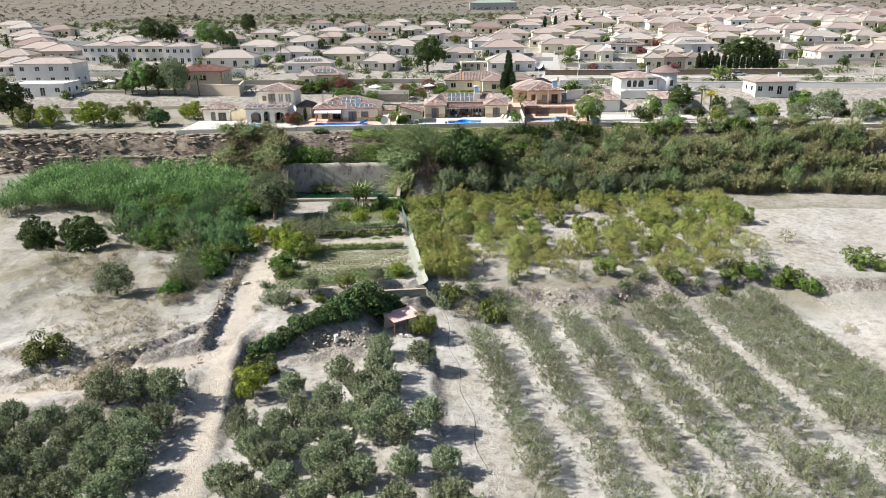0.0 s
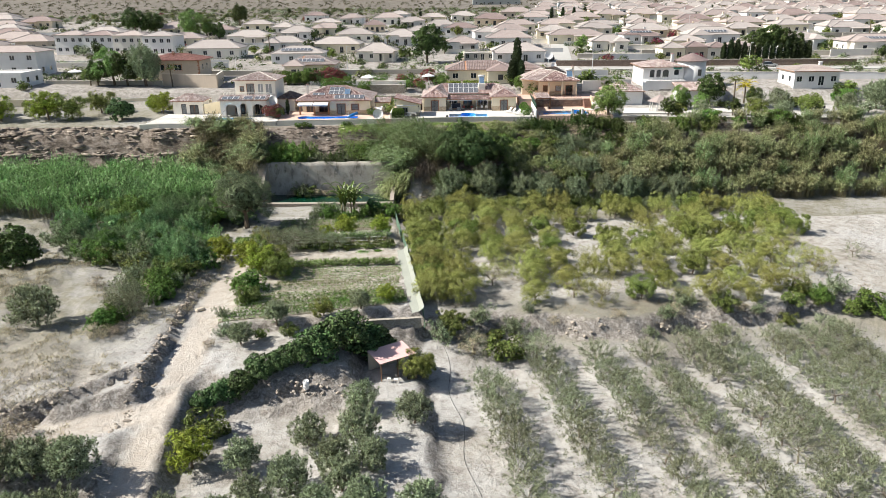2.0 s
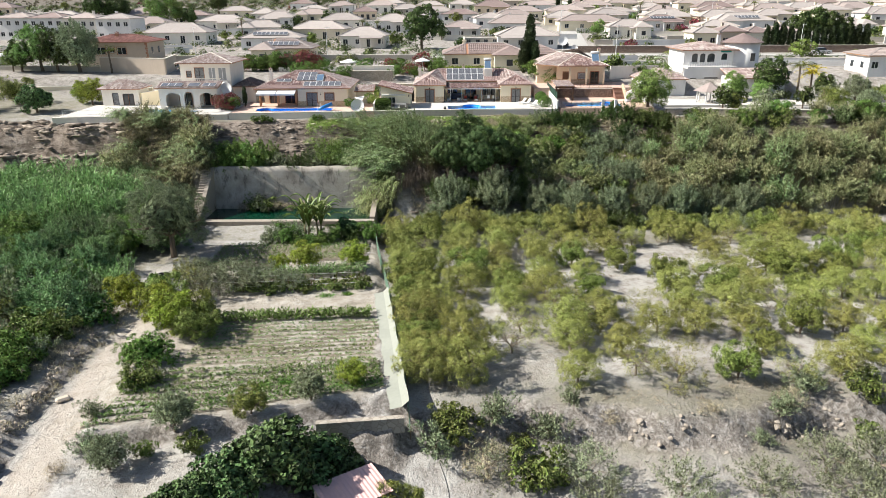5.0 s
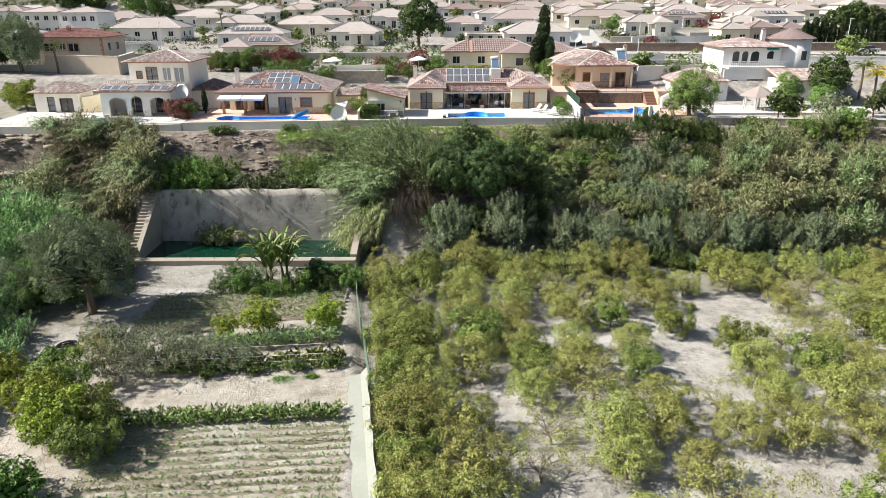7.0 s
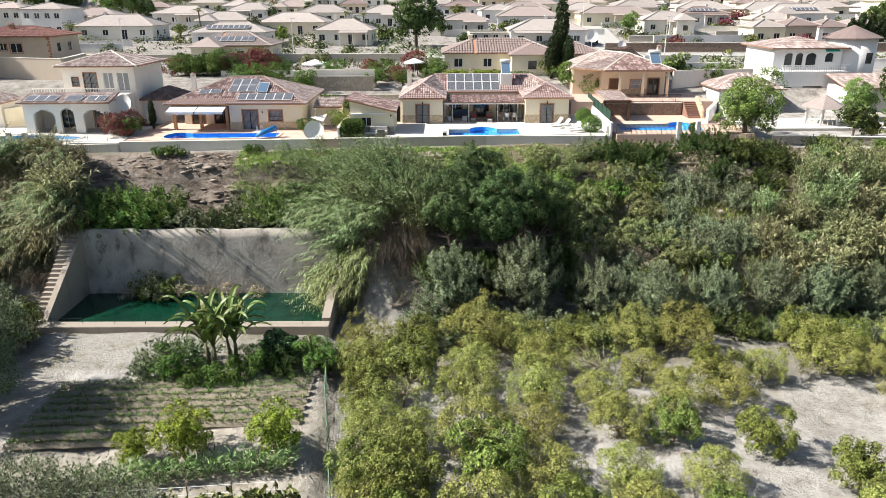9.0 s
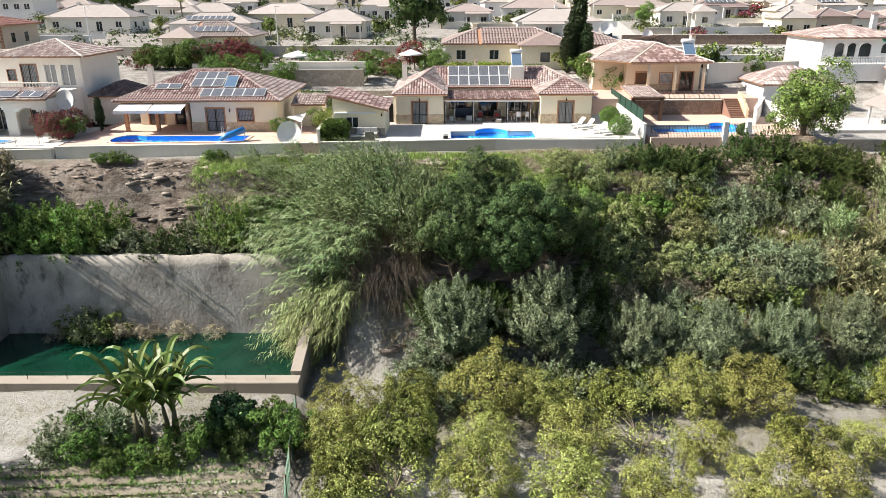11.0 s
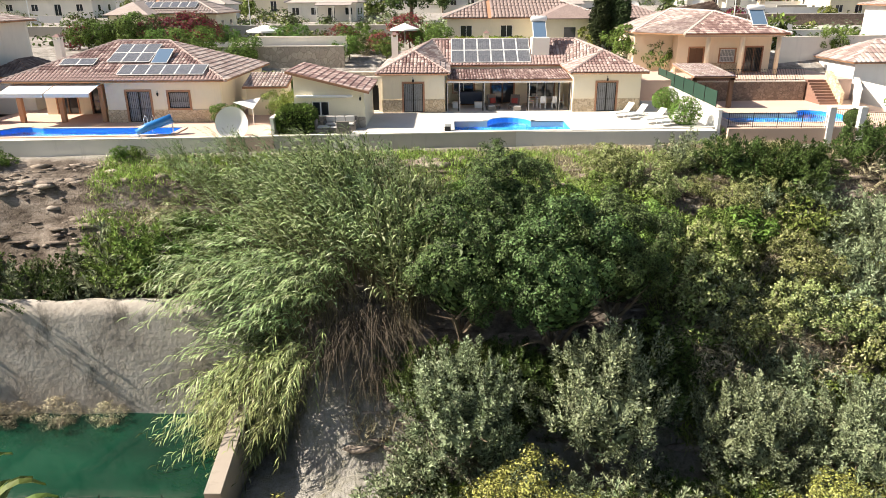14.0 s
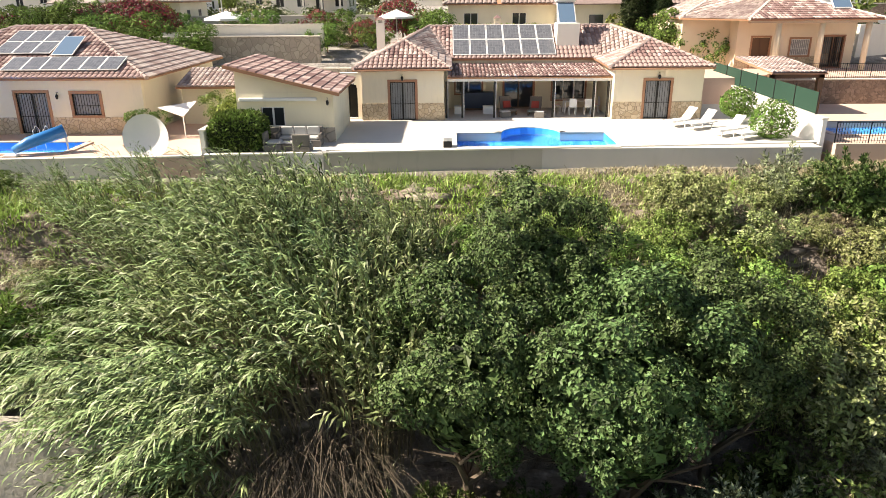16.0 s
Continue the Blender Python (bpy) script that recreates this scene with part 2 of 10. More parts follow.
M["track"] = soil_mat("dirt track", [(0.3, (0.46, 0.39, 0.30)), (0.5, (0.58, 0.50, 0.40)), (0.75, (0.66, 0.59, 0.49))], 2.5, 0.5)
M["furrow"] = soil_mat("tilled soil", [(0.3, (0.21, 0.18, 0.135)), (0.55, (0.33, 0.29, 0.225)), (0.75, (0.43, 0.385, 0.31))], 5.0, 0.9)
M["dark_metal"] = plain("black iron", (0.03, 0.028, 0.026), 0.5, 0.6)
M["wood"] = plain("dark wood", (0.16, 0.09, 0.05), 0.7)
M["white_paint"] = plain("white paint", (0.80, 0.79, 0.77), 0.45, 0.0, 0.05)
M["white_metal"] = plain("white coated metal", (0.74, 0.74, 0.73), 0.35, 0.0, 0.05)
M["glass"] = glass_mat("dark window glass", (0.03, 0.035, 0.04))
M["curtain"] = plain("pale curtain behind glass", (0.36, 0.37, 0.38), 0.25, 0.0, 0.3, 3.0)
M["frame"] = plain("pale aluminium", (0.76, 0.76, 0.75), 0.4, 0.2, 0.05)
m = Mat("solar cells", 0.2)
m.set("Specular IOR Level", 0.5)
br = m.add("ShaderNodeTexBrick", Scale=1.0)
br.offset = 0.0
for sock, v in (("Mortar Size", 0.005), ("Brick Width", 0.17), ("Row Height", 0.15)):
    br.inputs[sock].default_value = v
for sock, v in (("Color1", (0.085, 0.09, 0.105, 1)), ("Color2", (0.125, 0.13, 0.145, 1)), ("Mortar", (0.22, 0.23, 0.24, 1))):
    br.inputs[sock].default_value = v
m.link(m.pos, br.inputs["Vector"])
m.colour(br.outputs["Color"])
M["cell"] = m.m
M["collector"] = glass_mat("solar water collector", (0.10, 0.16, 0.24))
M["pool_tile"] = plain("blue pool tiles", (0.03, 0.33, 0.78), 0.3, 0.0, 0.15, 5.0)
M["pale_tile"] = plain("pale blue pool tiles", (0.16, 0.42, 0.62), 0.3, 0.0, 0.12, 4.0)
M["green_mesh"] = plain("green shade netting", (0.008, 0.045, 0.028), 0.9)
M["blue_plastic"] = plain("blue pool cover", (0.02, 0.20, 0.52), 0.4)
M["wicker"] = plain("grey wicker", (0.20, 0.18, 0.16), 0.8, 0.0, 0.3, 40.0)
M["cushion"] = plain("grey cushion", (0.50, 0.49, 0.47), 0.9)
M["red_cloth"] = plain("red cloth", (0.42, 0.08, 0.05), 0.9)
M["pink_roof"] = plain("pink corrugated sheet", (0.70, 0.46, 0.43), 0.7, 0.0, 0.15, 3.0)
M["teal"] = plain("green awning cloth", (0.03, 0.33, 0.27), 0.8)
M["car"] = plain("dark car paint", (0.05, 0.055, 0.065), 0.25, 0.2, 0.05)
M["silver_car"] = plain("silver car paint", (0.5, 0.5, 0.5), 0.3, 0.5, 0.05)
M["rubber"] = plain("black rubber", (0.02, 0.02, 0.02), 0.8)
M["rock"] = soil_mat("pale rock", [(0.3, (0.26, 0.22, 0.18)), (0.6, (0.42, 0.37, 0.31)), (0.8, (0.52, 0.47, 0.41))], 2.0, 1.0)


def water_mat(name, c, deep, rough=0.04, murky=True):
    m = Mat(name, rough)
    if murky:
        m.colour(m.ramp(m.noise(0.25, 3.0), [(0.35, deep), (0.7, c)]))
        m.bump(m.noise(6.0, 2.0), 0.06, 0.02)
    else:
        m.colour((1, 1, 1))
        m.set("Transmission Weight", 1.0)
        m.set("IOR", 1.33)
        m.bump(m.noise(5.0, 3.0), 0.25, 0.03)
    return m.m


M["pond"] = water_mat("green pond water", (0.005, 0.05, 0.028), (0.002, 0.022, 0.013))
M["pool_water"] = water_mat("clear pool water", None, None, 0.02, False)


# ---- ground ----
def step(a, b, v):
    u = np.clip((v - a) / (b - a), 0, 1)
    return u * u * (3 - 2 * u)


def rnd_field(seed, freqs, amps):
    r = np.random.RandomState(seed)
    waves = [(f * math.cos(a), f * math.sin(a), p, k) for f, k in zip(freqs, amps) for a, p in zip(r.rand(4) * 6.28, r.rand(4) * 6.28)]

    def f(x, y):
        s = 0.0
        for u, v, p, k in waves:
            s = s + k * 0.5 * np.sin(u * x + v * y + p + 0.7 * np.sin(0.6 * v * x - 0.6 * u * y + p))
        return s
    return f


rough_1 = rnd_field(1, (0.12, 0.3, 0.8, 1.9), (0.16, 0.12, 0.07, 0.05))
rough_2 = rnd_field(2, (0.25, 0.6, 1.3, 2.6), (0.7, 0.5, 0.3, 0.2))
rough_3 = rnd_field(3, (0.004, 0.011, 0.03), (9.0, 3.0, 0.8))


def track_x(y):
    return np.interp(y, [30, 53, 63, 74, 87, 95, 106, 114], [-26.8, -27.7, -28.9, -30.2, -31.0, -31.7, -32.1, -33.0])


def bank_y(x):
    return np.interp(x, [-12, 0, 17, 30, 40, 50, 70, 100], [92.0, 91.6, 91.2, 93.5, 96.8, 95.2, 93, 92]) + 0.8 * np.sin(x * 0.31) + 0.3 * np.sin(x * 0.83)


def rise_y(x):
    """Where the bank below the houses begins."""
    return np.interp(x, [-200, -60, -40, -36.4, -12.8, -10, 20, 40, 60, 200], [146, 146, 143.5, 142.7, 142.7, 137.5, 138, 139, 140, 141])


def top_y(x):
    return np.interp(x, [-200, -65, -58, -36, -14, 15, 22, 34, 60, 80, 200], [153, 153, 150.2, 152.2, 154.0, 156.2, 155.0, 154, 151, 149, 149])


def upper(x, y):
    z = 0.0 * y
    z = z + 2.7 * step(175.6, 178.6, y) + np.clip(y - 179, 0, 57) * 0.018 + np.clip(y - 236, 0, 160) * 0.040 + np.clip(y - 396, 0, 500) * 0.021
    z = z + np.clip(y - 900, 0, 3000) * 0.055 + np.clip(y - 700, 0, 800) / 800 * rough_3(x, y)
    z = z + np.clip(-x - 55, 0, 60) * 0.012 * step(160, 190, y)
    return z


def ground(x, y):
    x, y = np.asarray(x, float), np.asarray(y, float)
    # lower land
    left = -12.2 + 1.6 * step(105, 140, y) * step(-30, -45, x) + 1.2 * step(125, 145, y) * step(-40, -50, x)
    left = left - 1.2 * step(76, 70, y) - 1.9 * step(66, 61, y) - 0.012 * np.clip(60 - y, 0, 200)
    left = left + rough_2(x, y) * 0.35 * step(-33, -37, x) + 0.75 * step(75, 83, y) * step(109, 102, y)
    garden = -11.7 + 0.0 * y
    orchard = -12.5 + 0.010 * (y - 115)
    low = -15.6 - 0.5 * step(-14, 2, x) + 0.012 * (60 - y) * step(60, 40, y) + 0.9 * step(49, 56, x)
    shelf = -12.6 + 0.0 * y
    by = bank_y(x)
    right = low + (orchard - low) * (0.45 * step(by - 9.0, by - 1.0, y) + 0.55 * step(by - 1.7 - 0.5 * rough_2(x, y), by + 0.5, y))
    mid = low + (shelf - low) * step(74.2, 81.0, y - 0.22 * (x + 20) * step(-22, -12, x) + 0.5 * rough_2(x, y))
    mid = mid + (garden - shelf) * step(86.2, 87.6, y - 0.23 * (x + 27))
    dip = step(-14.2, -11.8, x) * step(-3.0, -5.5, x) * step(89.5, 87.0, y)
    mid = mid + (low + 0.9 - mid) * dip
    a = step(-8.2, -7.0, x + 0.13 * (y - 95))
    z = mid + (right - mid) * a
    tx = track_x(y)
    tz = np.interp(y, [30, 50, 59, 71, 88, 105, 114], [-16.4, -15.4, -14.9, -13.7, -12.2, -11.8, -11.7])
    b = step(tx + 3.2, tx + 1.6, x)
    z = z + (tz - z) * b
    c = step(tx - 1.7, tx - 2.8, x)
    z = z + (left - z) * c
    # side road that leaves the track
    ry = 70.5 + 0.42 * (x + 38)
    road = step(3.4, 1.6, np.abs(y - ry)) * step(-29, -31, x)
    z = z + (-13.75 + 0.004 * (x + 38) - z) * road
    z = z + rough_1(x, y) * 0.7
    # broken lip and trench above the side road
    lip = y - ry - 4.6 - 0.8 * np.sin(x * 0.5) - 1.2 * rough_2(x * 0.8, y * 0.8)
    z = z + step(-31.5, -33.5, x) * (0.4 * np.exp(-((lip - 0.5) / 0.8) ** 2) - 0.5 * np.exp(-((lip + 0.7) / 0.6) ** 2))
    # pit of the pond
    pit = step(-37.5, -36.8, x) * step(-12.6, -13.2, x) * step(134.0, 134.5, y) * step(147, 145, y)
    z = z + (-14.2 - z) * pit
    # bank
    y0, y1 = rise_y(x), top_y(x)
    u = np.clip((y - y0) / (y1 - y0), 0, 1)
    prof = np.interp(u, [0, 0.12, 0.3, 0.5, 0.72, 0.9, 1.0], [0, 0.2, 0.42, 0.62, 0.84, 0.97, 1.0])
    cliff_w = step(-39, -42, x)
    prof = prof + (np.interp(u, [0, 0.42, 0.5, 0.62, 0.70, 0.84, 0.92, 1.0], [0, 0.07, 0.42, 0.48, 0.86, 0.90, 0.99, 1.0]) - prof) * cliff_w
    shelf_w = step(-41, -38.5, x) * step(-13.6, -14.4, x)
    prof = prof + (np.interp(u, [0, 0.02, 0.5, 0.57, 0.66, 0.72, 0.84, 1.0], [0.50, 0.50, 0.55, 0.70, 0.74, 0.90, 0.95, 1.0]) - prof) * shelf_w
    up = upper(x, y) - 0.9 * step(30, 0, y - y1)
    under = step(-62.5, -61.5, x) * step(30.5, 29.5, x) * step(y1 + 0.6, y1 + 2.2, y) * step(172, 170, y)
    up = up - 1.0 * under
    zb = z + (up - z) * prof + rough_2(x, y) * (0.25 + 0.4 * cliff_w + 0.25 * shelf_w) * np.sin(np.pi * u) + 0.2 * (cliff_w + shelf_w) * np.sin(11 * u + 3.0 * rough_2(x * 0.6, y)) * np.sin(np.pi * u)
    inside = (u > 0) * 1.0
    z = z * (1 - inside) + zb * inside
    return z


def ground_at(x, y):
    return float(ground(np.array([float(x)]), np.array([float(y)]))[0])


def grid_lines(lo, a, b, hi, fine, grow=1.22):
    mid_part = list(np.arange(a, b + fine / 2, fine))
    s, v, right_part = fine, mid_part[-1], []
    while v < hi:
        s *= grow
        v += s
        right_part.append(v)
    s, v, left_part = fine, a, []
    while v > lo:
        s *= grow
        v -= s
        left_part.append(v)
    return np.array(left_part[::-1] + mid_part + right_part)


def mesh_from(name, verts, faces, mats, idx=None, smooth=False):
    me = bpy.data.meshes.new(name)
    me.from_pydata([tuple(v) for v in verts] if not isinstance(verts, np.ndarray) else verts.tolist(), [], faces if not isinstance(faces, np.ndarray) else faces.tolist())
    for m in mats:
        me.materials.append(m)
    if idx is not None:
        me.polygons.foreach_set("material_index", idx)
    if smooth:
        me.polygons.foreach_set("use_smooth", [True] * len(me.polygons))
    me.update()
    return me


def ground_material():
    m = Mat("dry pale earth", 0.97)
    m.set("Specular IOR Level", 0.1)

    def att(n):
        a = m.t.nodes.new("ShaderNodeAttribute")
        a.attribute_name = n
        return a.outputs["Fac"]
    wide, mid_n, fine = m.noise(0.07, 6.0, 0.6), m.noise(0.9, 6.0, 0.7), m.noise(5.0, 6.0, 0.75)
    mixn = m.math('ADD', m.math('MULTIPLY', mid_n, 0.74), m.math('MULTIPLY', fine, 0.26))
    pale = m.ramp(mixn, [(0.36, (0.36, 0.335, 0.30)), (0.46, (0.62, 0.59, 0.55)), (0.56, (0.84, 0.82, 0.79))])
    warm = m.ramp(mixn, [(0.36, (0.33, 0.285, 0.235)), (0.48, (0.56, 0.51, 0.445)), (0.62, (0.72, 0.675, 0.61))])
    base = m.mix(m.ramp(wide, [(0.46, (0, 0, 0)), (0.68, (1, 1, 1))]), pale, warm)
    trk = m.ramp(mixn, [(0.3, (0.52, 0.45, 0.37)), (0.46, (0.70, 0.62, 0.53)), (0.6, (0.84, 0.77, 0.68))])
    base = m.mix(att("track"), base, trk)
    weeds = m.ramp(mixn, [(0.35, (0.10, 0.11, 0.05)), (0.5, (0.20, 0.19, 0.11)), (0.66, (0.36, 0.32, 0.23))])
    wk = m.math('MULTIPLY', att("weeds"), m.ramp(m.math('ADD', m.math('MULTIPLY', mid_n, 0.7), m.math('MULTIPLY', wide, 0.3)), [(0.38, (0, 0, 0)), (0.56, (1, 1, 1))]))
    base = m.mix(wk, base, weeds)
    cliff = m.ramp(m.noise(0.8, 8.0, 0.75, (0.6, 0.6, 1.5), 0.4), [(0.33, (0.06, 0.048, 0.038)), (0.45, (0.19, 0.155, 0.125)), (0.55, (0.34, 0.285, 0.235)), (0.68, (0.52, 0.455, 0.39))])
    clod = m.ramp(m.math('ADD', m.math('MULTIPLY', m.noise(1.7, 8.0, 0.75, None, 0.8), 0.7), m.math('MULTIPLY', fine, 0.3)), [(0.36, (0.12, 0.105, 0.085)), (0.48, (0.34, 0.305, 0.265)), (0.57, (0.58, 0.54, 0.49)), (0.66, (0.74, 0.71, 0.66))])
    base = m.mix(att("steep"), base, clod)
    base = m.mix(att("cliff"), base, cliff)
    scrub = m.ramp(m.math('ADD', m.math('MULTIPLY', m.noise(0.05, 6.0, 0.75), 0.5), m.math('MULTIPLY', mid_n, 0.5)), [(0.38, (0.075, 0.068, 0.052)), (0.47, (0.19, 0.168, 0.138)), (0.56, (0.28, 0.25, 0.21)), (0.68, (0.44, 0.405, 0.35))])
    base = m.mix(att("scrub"), base, scrub)
    base = m.mix(att("yard"), base, m.ramp(mixn, [(0.36, (0.22, 0.20, 0.17)), (0.47, (0.42, 0.385, 0.345)), (0.6, (0.64, 0.60, 0.55))]))
    base = m.mix(att("tilled"), base, m.ramp(mixn, [(0.35, (0.40, 0.35, 0.275)), (0.5, (0.58, 0.53, 0.445)), (0.65, (0.74, 0.69, 0.61))]))
    base = m.mix(1.0, base, (0.69, 0.69, 0.70), 'MULTIPLY')
    m.colour(base)
    m.bump(m.math('ADD', m.math('MULTIPLY', mid_n, 0.7), m.math('MULTIPLY', fine, 0.3)), 1.0, 0.45)
    return m.m


M["earth"] = ground_material()


def build_ground():
    xs = grid_lines(-3500, -70.0, 60.0, 3500, 0.55)
    ys = grid_lines(-1500, 46.0, 158.0, 4500, 0.55, 1.10)
    X, Y = np.meshgrid(xs, ys)
    Z = ground(X, Y)
    nx, ny = len(xs), len(ys)
    verts = np.stack([X.ravel(), Y.ravel(), Z.ravel()], 1)
    i = (np.arange(ny - 1)[:, None] * nx + np.arange(nx - 1)[None, :]).ravel()
    faces = np.stack([i, i + 1, i + nx + 1, i + nx], 1)
    gy, gx = np.gradient(Z, ys, xs)
    rugged = step(0.2, 0.7, np.hypot(gx, gy)) * (Y < 133)
    Z = Z + rugged * (0.3 * rough_2(X * 2.3, Y * 2.3) + 0.16 * rough_2(X * 5.1 + 9, Y * 5.1))
    verts[:, 2] = Z.ravel()
    me = mesh_from("ground", verts, faces, [M["earth"]], None, True)
    x, y = X.ravel(), Y.ravel()
    tx = track_x(y)
    dx = np.abs(x - tx - 0.5)
    track = step(1.9, 1.1, dx) * step(112, 106, y) * step(20, 30, y)
    ry = 70.5 + 0.42 * (x + 38)
    track = np.maximum(track, step(2.4, 1.5, np.abs(y - ry)) * step(-28, -30, x))
    u = np.clip((y - rise_y(x)) / (top_y(x) - rise_y(x)), 0, 1)
    cliff = step(0.1, 0.3, u) * step(1.0, 0.985, u)
    weeds = 0.25 + 0.6 * step(-30, -36, x) * step(74, 90, y) + 0.5 * step(99, 93, y) * step(85, 91, y) * step(-8, 0, x)
    weeds = np.where((y > 128) & (y < 160) & ~((y > top_y(x) - 0.5) & ((x > 30) | (x < -60))), 0.9, weeds)
    weeds = weeds * (1 - track) + 0.15 * track
    scrub = step(330, 470, y) * 0.9
    tilled = step(-31, -29, x) * step(-8, -9.5, x + 0.075 * (y - 95)) * step(87, 89, y - 0.23 * (x + 27)) * step(128, 122, y)
    gy, gx = np.gradient(Z, ys, xs)
    steep = step(0.22, 0.6, np.hypot(gx, gy).ravel()) * step(133, 130, y)
    for n, v in (("steep", steep), ("track", track), ("cliff", cliff), ("weeds", weeds), ("scrub", scrub), ("tilled", tilled), ("yard", 0.9 * step(172, 180, y) * step(500, 380, y))):
        me.attributes.new(n, 'FLOAT', 'POINT').data.foreach_set("value", np.ascontiguousarray(v, dtype=np.float32))
    return tagged(new("ground", me), "dry pale stony earth with terraces and a steep bank", "ground", kind="structure")


build_ground()


# ---- building tools ----
def part(name, bm, material, parent=None, label="", smooth=False):
    """Links a bmesh as one mesh object under a thing or under a part."""
    me = bpy.data.meshes.new(name)
    bm.normal_update()
    bm.to_mesh(me)
    bm.free()
    for m in (material if isinstance(material, (list, tuple)) else [material]):
        me.materials.append(m)
    if smooth:
        me.polygons.foreach_set("use_smooth", [True] * len(me.polygons))
    ob = new(name, me)
    ob.parent = parent
    return tagged(ob, label)


def thing(name, x, y, z, rz=0.0, label="", category="", group="", kind=""):
    ob = new(name)
    ob.matrix_basis = pose(x, y, z, 0, 0, rz)
    ob.empty_display_size = 0.2
    return tagged(ob, label, category, group, kind)


def box(bm, x0, x1, y0, y1, z0, z1, bevel=0.0, m=None, mat=0):
    v = [bm.verts.new(p) for p in ((x0, y0, z0), (x1, y0, z0), (x1, y1, z0), (x0, y1, z0), (x0, y0, z1), (x1, y0, z1), (x1, y1, z1), (x0, y1, z1))]
    fs = [bm.faces.new([v[i] for i in f]) for f in ((3, 2, 1, 0), (4, 5, 6, 7), (0, 1, 5, 4), (1, 2, 6, 5), (2, 3, 7, 6), (3, 0, 4, 7))]
    for f in fs:
        f.material_index = mat
    if bevel:
        es = list({e for f in fs for e in f.edges})
        r = bmesh.ops.bevel(bm, geom=es, offset=bevel, segments=1, affect='EDGES', profile=0.5)
        for f in r["faces"]:
            f.material_index = mat
        v = list({w for f in bm.faces for w in f.verts}) if m is not None and len(bm.faces) < 60 else v
    if m is not None:
        bmesh.ops.transform(bm, matrix=m, verts=v)
    return bm


def boxed(*a, **k):
    return box(bmesh.new(), *a, **k)


def tube(bm, pts, radii, n=6, cap=True):
    rings = []
    for i, p in enumerate(pts):
        p = Vector(p)
        d = (Vector(pts[min(i + 1, len(pts) - 1)]) - Vector(pts[max(i - 1, 0)])).normalized()
        a = d.orthogonal().normalized()
        b = d.cross(a)
        r = radii[i] if isinstance(radii, (list, tuple)) else radii
        rings.append([bm.verts.new(p + (a * math.cos(6.2832 * k / n) + b * math.sin(6.2832 * k / n)) * r) for k in range(n)])
    for r0, r1 in zip(rings, rings[1:]):
        for k in range(n):
            bm.faces.new((r0[k], r0[(k + 1) % n], r1[(k + 1) % n], r1[k]))
    if cap:
        bm.faces.new(rings[0][::-1])
        bm.faces.new(rings[-1])
    return bm


def poly(bm, pts, depth, mat=0):
    """A slab: the polygon pts (3D, one plane) pushed along its normal by depth."""
    n = (Vector(pts[1]) - Vector(pts[0])).cross(Vector(pts[2]) - Vector(pts[0])).normalized() * depth
    a = [bm.verts.new(p) for p in pts]
    b = [bm.verts.new(Vector(p) + n) for p in pts]
    fs = [bm.faces.new(a[::-1]), bm.faces.new(b)]
    for i in range(len(a)):
        j = (i + 1) % len(a)
        fs.append(bm.faces.new((a[i], a[j], b[j], b[i])))
    for f in fs:
        f.material_index = mat
    return bm


def outline_slab(bm, pts, z0, z1, mat=0):
    """A flat slab over the closed plan pts (x, y), between two heights."""
    a = [bm.verts.new((x, y, z0)) for x, y in pts]
    b = [bm.verts.new((x, y, z1)) for x, y in pts]
    bm.faces.new(a[::-1]).material_index = mat
    bm.faces.new(b).material_index = mat
    for i in range(len(a)):
        j = (i + 1) % len(a)
        bm.faces.new((a[i], a[j], b[j], b[i])).material_index = mat
    return bm


# ---- plants ----
def leaves_mesh(name, base, way, length, width, mat, bend=0.25, seed=0, face=None):
    """Many leaves, each a folded blade from base along way."""
    r = np.random.RandomState(seed)
    n = len(base)
    way = way / np.maximum(np.linalg.norm(way, axis=1, keepdims=True), 1e-6)
    side = np.cross(way, r.normal(size=(n, 3)) if face is None else face)
    side /= np.maximum(np.linalg.norm(side, axis=1, keepdims=True), 1e-6)
    up = np.cross(side, way)
    L, W = length.reshape(-1, 1), width.reshape(-1, 1)
    mid_p = base + way * L * 0.5 + up * L * bend * 0.25
    tip = base + way * L - up * L * bend * 0.5
    v = np.stack([base, mid_p + side * W * 0.5, tip, mid_p - side * W * 0.5], 1).reshape(-1, 3)
    f = np.arange(n * 4).reshape(n, 4)
    return mesh_from(name, v, f, [mat])


